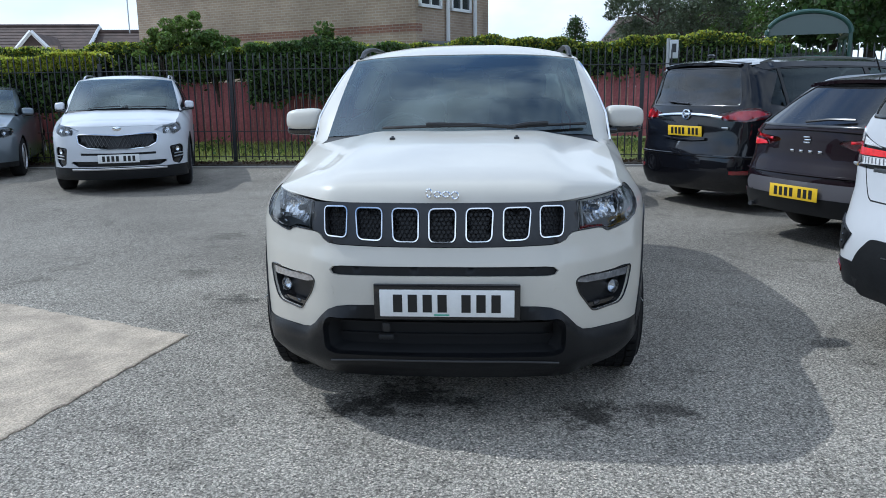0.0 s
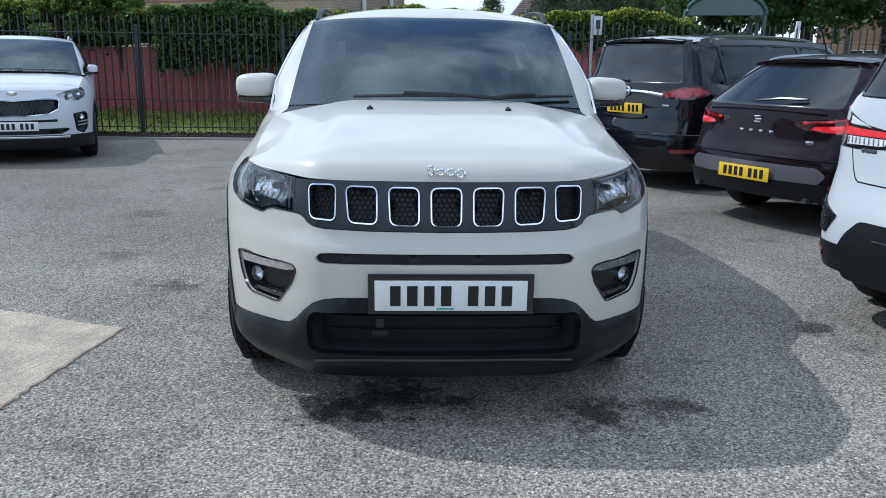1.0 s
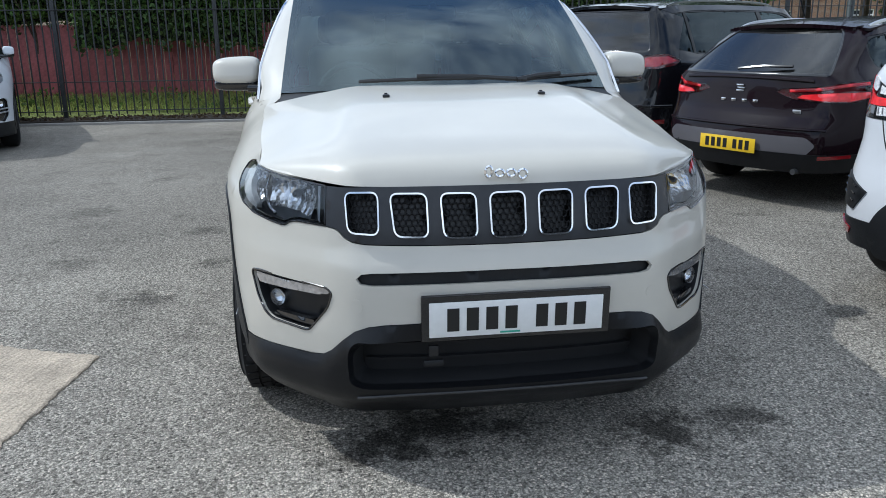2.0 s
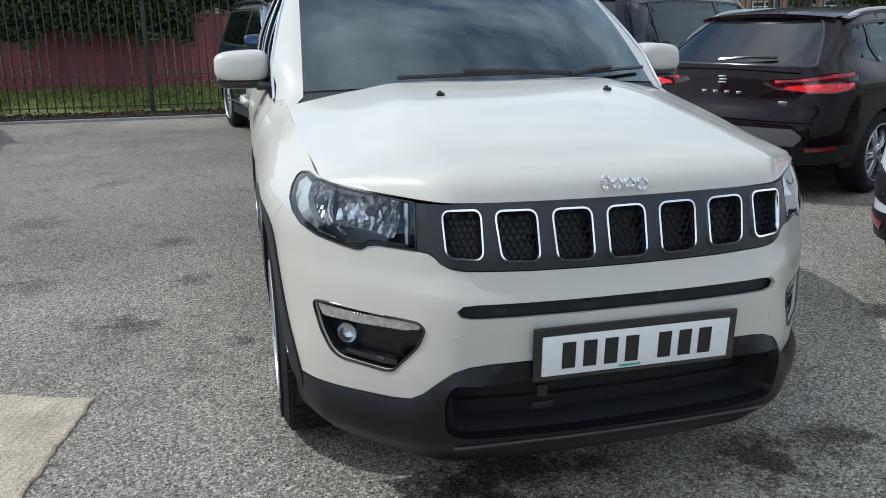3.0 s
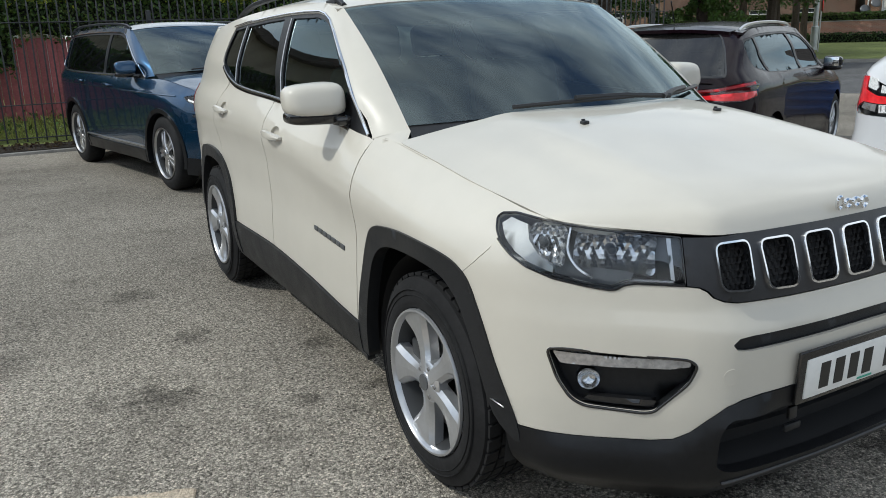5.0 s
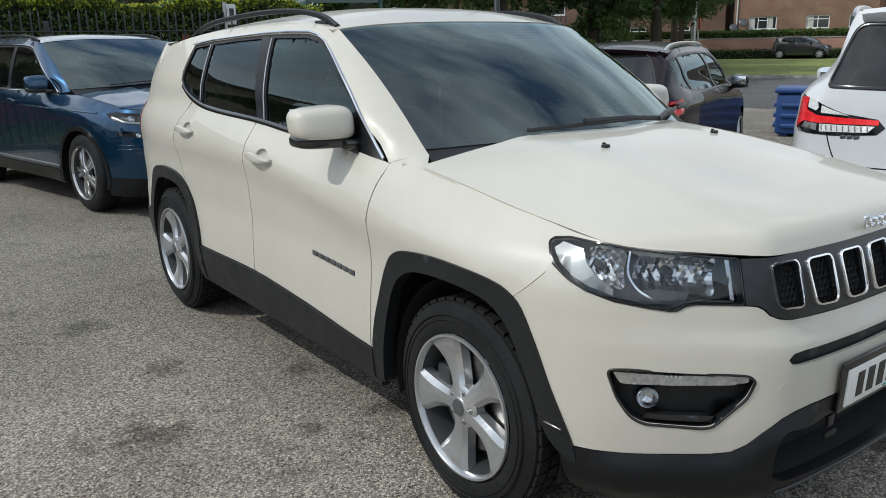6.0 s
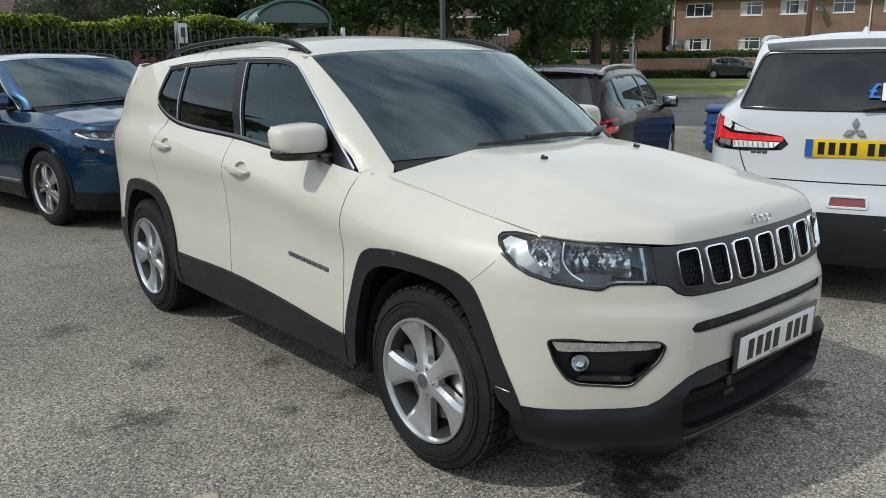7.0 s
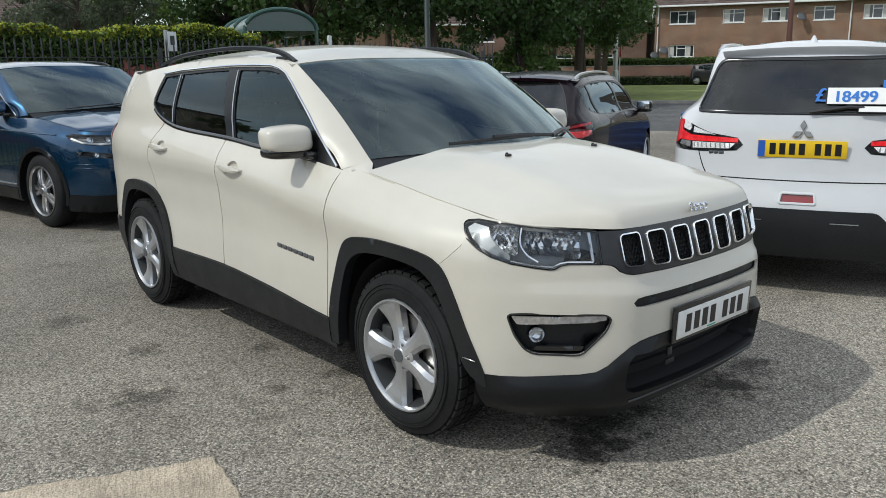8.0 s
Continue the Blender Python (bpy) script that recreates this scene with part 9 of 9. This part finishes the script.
def hedge(name, label, x0, x1, y0, y1, z0, z1, n, size, mats_, rng, wave=0.12, droop=0.3):
    """Ivy and privet over the fence: leaves crowd the outer skin of an uneven mass."""
    h = thing(name, label, "hedge", kind="stuff")
    per = n // len(mats_)
    for i, m in enumerate(mats_):
        x = rng.uniform(x0, x1, per)
        t = rng.uniform(0, 1, per) ** 0.6
        side = rng.uniform(0, 1, per)
        top = z1 + wave * bumps(x, 0, 1.3)
        low = z0 + droop * np.abs(bumps(x * 1.3, 0, 4.0))
        on_top = side > 0.55
        y = np.where(on_top, rng.uniform(y0, y1, per), y0 + rng.exponential(0.10, per))
        z = np.where(on_top, top - rng.exponential(0.05, per) - 0.15 * (np.abs(y - (y0 + y1) / 2) / (y1 - y0) * 2) ** 3, low + (top - low) * t)
        # brightest leaves stay near the top, painting the sun on the hedge
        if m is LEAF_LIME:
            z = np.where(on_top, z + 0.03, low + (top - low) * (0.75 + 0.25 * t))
        ob = leaves("leaves", np.stack([x, y + 0.05 * bumps(x, z, 2.0), z], 1), size, m, rng, h)
        ob["kind"] = "stuff"
    # dark core sheet behind the leaves, in place of the hedge's inner shade
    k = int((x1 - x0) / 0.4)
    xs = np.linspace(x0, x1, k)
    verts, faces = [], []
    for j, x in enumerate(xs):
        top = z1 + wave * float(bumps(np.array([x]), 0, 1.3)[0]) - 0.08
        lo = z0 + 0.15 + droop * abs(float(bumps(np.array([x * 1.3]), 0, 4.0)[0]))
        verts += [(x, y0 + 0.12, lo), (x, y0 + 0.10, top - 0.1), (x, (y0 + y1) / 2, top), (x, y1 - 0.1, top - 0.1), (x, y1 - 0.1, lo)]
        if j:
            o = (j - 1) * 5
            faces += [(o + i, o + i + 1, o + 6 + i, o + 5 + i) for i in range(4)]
    mesh_object("branches", verts, faces, HEDGE_CORE, h)
    return h


rng = np.random.default_rng(7)
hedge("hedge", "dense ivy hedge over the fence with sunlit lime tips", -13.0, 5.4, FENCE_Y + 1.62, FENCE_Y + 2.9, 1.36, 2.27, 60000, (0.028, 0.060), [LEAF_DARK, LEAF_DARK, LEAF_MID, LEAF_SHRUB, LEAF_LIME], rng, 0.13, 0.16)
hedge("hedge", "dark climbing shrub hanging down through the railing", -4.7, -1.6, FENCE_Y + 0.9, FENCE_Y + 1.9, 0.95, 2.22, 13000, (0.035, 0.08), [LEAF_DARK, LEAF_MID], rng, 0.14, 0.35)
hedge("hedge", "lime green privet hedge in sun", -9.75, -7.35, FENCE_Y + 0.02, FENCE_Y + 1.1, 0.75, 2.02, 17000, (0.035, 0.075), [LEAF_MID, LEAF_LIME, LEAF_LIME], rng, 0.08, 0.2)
hedge("hedge", "green hedge beyond the bus shelter", 4.8, 8.8, 17.5, 18.4, 0.1, 2.15, 9000, (0.05, 0.10), [LEAF_TREE, LEAF_MID], rng, 0.2, 0.0)
hedge("hedge", "shaded ivy on the railing", -14.5, -10.2, FENCE_Y - 0.02, FENCE_Y + 1.1, 0.5, 1.95, 8000, (0.04, 0.08), [LEAF_DARK, LEAF_DARK], rng, 0.1, 0.2)


def clump_points(c, r, n, rng, squash=0.8, hollow=0.5):
    """Points that crowd the skins of many small clumps inside a crown."""
    k = max(8, n // 130)
    u = rng.normal(size=(k, 3))
    u /= np.linalg.norm(u, axis=1, keepdims=True)
    cc = u * (hollow + (1 - hollow) * rng.uniform(0, 1, (k, 1)) ** 0.5) * r
    cc[:, 2] *= squash
    pick = rng.integers(0, k, n)
    w = rng.normal(size=(n, 3))
    w /= np.linalg.norm(w, axis=1, keepdims=True)
    rad = r * rng.uniform(0.14, 0.30, k)[pick][:, None] * rng.uniform(0.4, 1, (n, 1)) ** 0.5
    p = cc[pick] + w * rad * np.array([1, 1, 0.7])
    return p + np.array(c)


def tree(x, y, h, r, leaf, n, size, rng, label, trunk=0.16, base=0.0, squash=0.8, long=1.5, name="tree"):
    t = thing(name, label, "tree", pose(x, y, base))
    zc = h - r * squash
    top = Vector((rng.uniform(-0.2, 0.2), rng.uniform(-0.2, 0.2), zc))
    limbs = [tube([(0, 0, 0), (0.05, 0.03, h * 0.2), (top.x * 0.6, top.y * 0.6, zc * 0.75), tuple(top)], trunk, 9, taper=[1.3, 1.0, 0.75, 0.4])]
    for k in range(9):
        a = 2 * math.pi * k / 9 + rng.uniform(-0.3, 0.3)
        z0 = zc * rng.uniform(0.55, 0.95)
        e = Vector((math.cos(a) * r * 0.75, math.sin(a) * r * 0.75, zc + r * rng.uniform(-0.35, 0.5)))
        s = Vector((top.x * z0 / zc * 0.7, top.y * z0 / zc * 0.7, z0))
        limbs.append(tube([tuple(s), tuple((s + e) / 2 + Vector((0, 0, 0.15 * r))), tuple(e)], trunk * 0.4, 6, taper=[1, 0.7, 0.25]))
    part("trunk", joined(*limbs), BARK, t)
    leaves("crown", clump_points((0, 0, zc), r, n, rng, squash), size, leaf, rng, t, long)
    return t


def conifer(x, y, h, r, n, rng, label, base=0.0):
    t = thing("conifer", label, "tree", pose(x, y, base))
    part("trunk", tube([(0, 0, 0), (0, 0, h * 0.6), (0, 0, h)], 0.07, 7, taper=[1.2, 0.7, 0.1]), BARK, t)
    p, br = [], []
    for k in range(26):
        z = h * (0.25 + 0.72 * (k / 26))
        rr = r * (1 - (k / 26)) ** 0.8 + 0.08
        for j in range(5):
            a = 2.4 * k + 2 * math.pi * j / 5
            e = np.array([math.cos(a) * rr, math.sin(a) * rr, z + rr * 0.35])
            s = np.array([0, 0, z])
            br.append(tube([tuple(s), tuple(e)], 0.014, 4))
            m = n // 130
            tt = rng.uniform(0.25, 1.05, m)[:, None]
            p.append(s + (e - s) * tt + rng.normal(size=(m, 3)) * 0.05)
    part("branches", joined(*br), BARK, t)
    leaves("needles", np.concatenate(p), (0.02, 0.035), LEAF_TREE, rng, t, 4.0)
    return t


tree(-6.15, FENCE_Y + 1.9, 2.80, 0.62, LEAF_SHRUB, 6000, (0.03, 0.07), rng, "green shrub rising over the hedge in sun", 0.05, 0.1, 0.95, name="shrub")
tree(-6.60, FENCE_Y + 1.75, 2.50, 0.60, LEAF_SHRUB, 4500, (0.03, 0.07), rng, "lower green shrub rising over the hedge", 0.04, 0.1, 0.9, name="shrub")
tree(-5.60, FENCE_Y + 1.8, 2.45, 0.62, LEAF_MID, 4500, (0.03, 0.07), rng, "darker green shrub rising over the hedge", 0.04, 0.1, 0.9, name="shrub")
tree(-3.3, FENCE_Y + 1.8, 2.55, 0.75, LEAF_MID, 3500, (0.04, 0.08), rng, "loose shrub growing through the railing", 0.04, 0.1, 0.8, name="shrub")
tree(6.0, 27.5, 4.4, 2.2, LEAF_GREY, 7000, (0.05, 0.10), rng, "grey-green tree beyond the hedge", 0.10, 0.0, 0.75)
tree(10.0, 36.0, 5.2, 2.4, LEAF_GREY, 8000, (0.07, 0.14), rng, "dark broad tree beyond the hedge", 0.14, 0.0, 0.8)
for x, y, h, r in ((30.0, 27.5, 3.0, 1.7), (24.0, 27.0, 3.4, 2.2)):
    tree(x, y, h, r, LEAF_TREE, 5000, (0.08, 0.15), rng, "dark shrub under the trees across the road", 0.06, 0.0, 0.8, name="shrub")
conifer(2.45, 22.0, 3.55, 0.85, 4200, rng, "young conifer beyond the hedge")
tree(4.6, 21.0, 4.4, 1.35, LEAF_GREY, 5200, (0.03, 0.06), rng, "grey-green willow with narrow leaves", 0.07, 0.2, 0.75, 3.4)
tree(6.2, 23.0, 5.0, 1.6, LEAF_GREY, 6000, (0.03, 0.06), rng, "taller grey-green willow with narrow leaves", 0.08, 0.2, 0.8, 3.4)
tree(8.3, 26.0, 4.2, 1.8, LEAF_MID, 5000, (0.05, 0.10), rng, "bushy green tree behind the bus shelter", 0.10, 0.2, 0.7)
for x, y, h, r, m, n in ((11.2, 19.5, 6.2, 2.6, LEAF_TREE, 13000), (15.2, 18.3, 7.4, 3.0, LEAF_TREE, 14000), (12.6, 25.0, 8.0, 3.3, LEAF_TREE, 12000), (19.8, 18.6, 7.0, 3.0, LEAF_TREE, 14000), (18.0, 27.0, 9.0, 3.6, LEAF_TREE, 12000), (25.5, 20.4, 7.6, 3.2, LEAF_TREE, 14000),
                         (32.0, 27.5, 9.0, 3.8, LEAF_TREE, 12000), (24.0, 32.0, 9.0, 4.0, LEAF_TREE, 9000), (37.5, 28.6, 8.5, 3.2, LEAF_TREE, 12000), (11.8, 26.3, 4.9, 1.5, LEAF_TREE, 6000), (28.5, 22.6, 7.0, 3.0, LEAF_TREE, 12000), (46.0, 37.0, 9.0, 4.2, LEAF_TREE, 9000), (44.0, 33.0, 8.0, 3.4, LEAF_TREE, 9000)):
    tree(x, y, h, r, m, n, (0.08, 0.17), rng, "broad-leaved tree with a dark full crown", 0.20, 0.0, 0.78)
tree(19.3, 17.9, 2.4, 1.2, LEAF_MID, 3600, (0.05, 0.10), rng, "round green bush beyond the railing", 0.05, 0.0, 0.8, name="shrub")
tree(21.4, 20.2, 2.2, 1.1, LEAF_MID, 2500, (0.05, 0.10), rng, "low green bush beyond the railing", 0.05, 0.0, 0.8, name="shrub")

tree(12.4, 32.6, 6.4, 2.5, LEAF_TREE, 8000, (0.07, 0.15), np.random.default_rng(77), "broad-leaved tree behind the bus shelter", 0.16, 0.0, 0.85)


def street_hedge():
    h = thing("hedge", "clipped dark green hedge behind the garden wall", "hedge", facing(58.4, -34), kind="stuff")
    n = 26000
    x, z = rng.uniform(0, 62, n), rng.uniform(0.8, 1.95, n)
    y = np.where(rng.uniform(size=n) > 0.4, rng.exponential(0.05, n), rng.uniform(0, 0.8, n))
    z = np.where(y > 0.2, 1.95 + rng.normal(size=n) * 0.04, z)
    leaves("leaves", np.stack([x, y, z], 1), (0.07, 0.13), LEAF_MID, rng, h)
    # plain dark box as the shaded core, here and in the low hedge
    part("branches", box(62, 0.6, 1.8, (31, 0.42, 0.95)), HEDGE_CORE, h, flat=True)
    s = thing("hedge", "low dark hedge in front of the garden wall", "hedge", facing(56.6, -34), kind="stuff")
    n = 20000
    x, z = rng.uniform(0, 62, n), rng.uniform(0.05, 0.72, n)
    y = rng.uniform(0, 0.6, n)
    leaves("leaves", np.stack([x, y, z], 1), (0.07, 0.13), LEAF_DARK, rng, s)
    part("branches", box(62, 0.4, 0.6, (31, 0.35, 0.3)), HEDGE_CORE, s, flat=True)


street_hedge()


def grass_tufts():
    g = thing("grass_tufts", "uneven grass and weeds along the railing", "grass", kind="stuff")
    n = 16000
    x, y = rng.uniform(-13, 9, n), FENCE_Y + 0.25 + rng.uniform(0, 1.4, n)
    z = 0.08 + (y - FENCE_Y - 0.1) * 0.13
    p = np.stack([x, y, z + 0.04], 1)
    leaves("blades", p, (0.012, 0.022), leaf_mat("grass_blade", (0.36, 0.40, 0.11)), rng, g, 7.0, 2.2)
    n = 3000
    x = rng.uniform(-13, 9, n)
    k = rng.uniform(size=n) < (0.25 + 0.75 * (np.sin(x * 2.1) + np.sin(x * 5.3) > 0.2))
    x = x[k]
    p = np.stack([x, FENCE_Y + rng.uniform(0.15, 1.5, len(x)), 0.15 + rng.uniform(0.0, 0.34, len(x)) * (0.6 + 0.4 * np.sin(x * 3.3))], 1)
    leaves("weeds", p, (0.03, 0.06), LEAF_MID, rng, g, 1.7)
    lit = thing("leaf_litter", "dry leaves and twigs along the kerb", "leaf litter", kind="stuff")
    n = 5200
    p = np.stack([rng.uniform(-14, 10, n), FENCE_Y + rng.uniform(-0.50, 0.22, n), np.full(n, 0.066)], 1)
    leaves("dry_leaves", p, (0.02, 0.045), leaf_mat("dry_leaf", (0.07, 0.045, 0.025)), rng, lit, 1.6, 0.0)


grass_tufts()
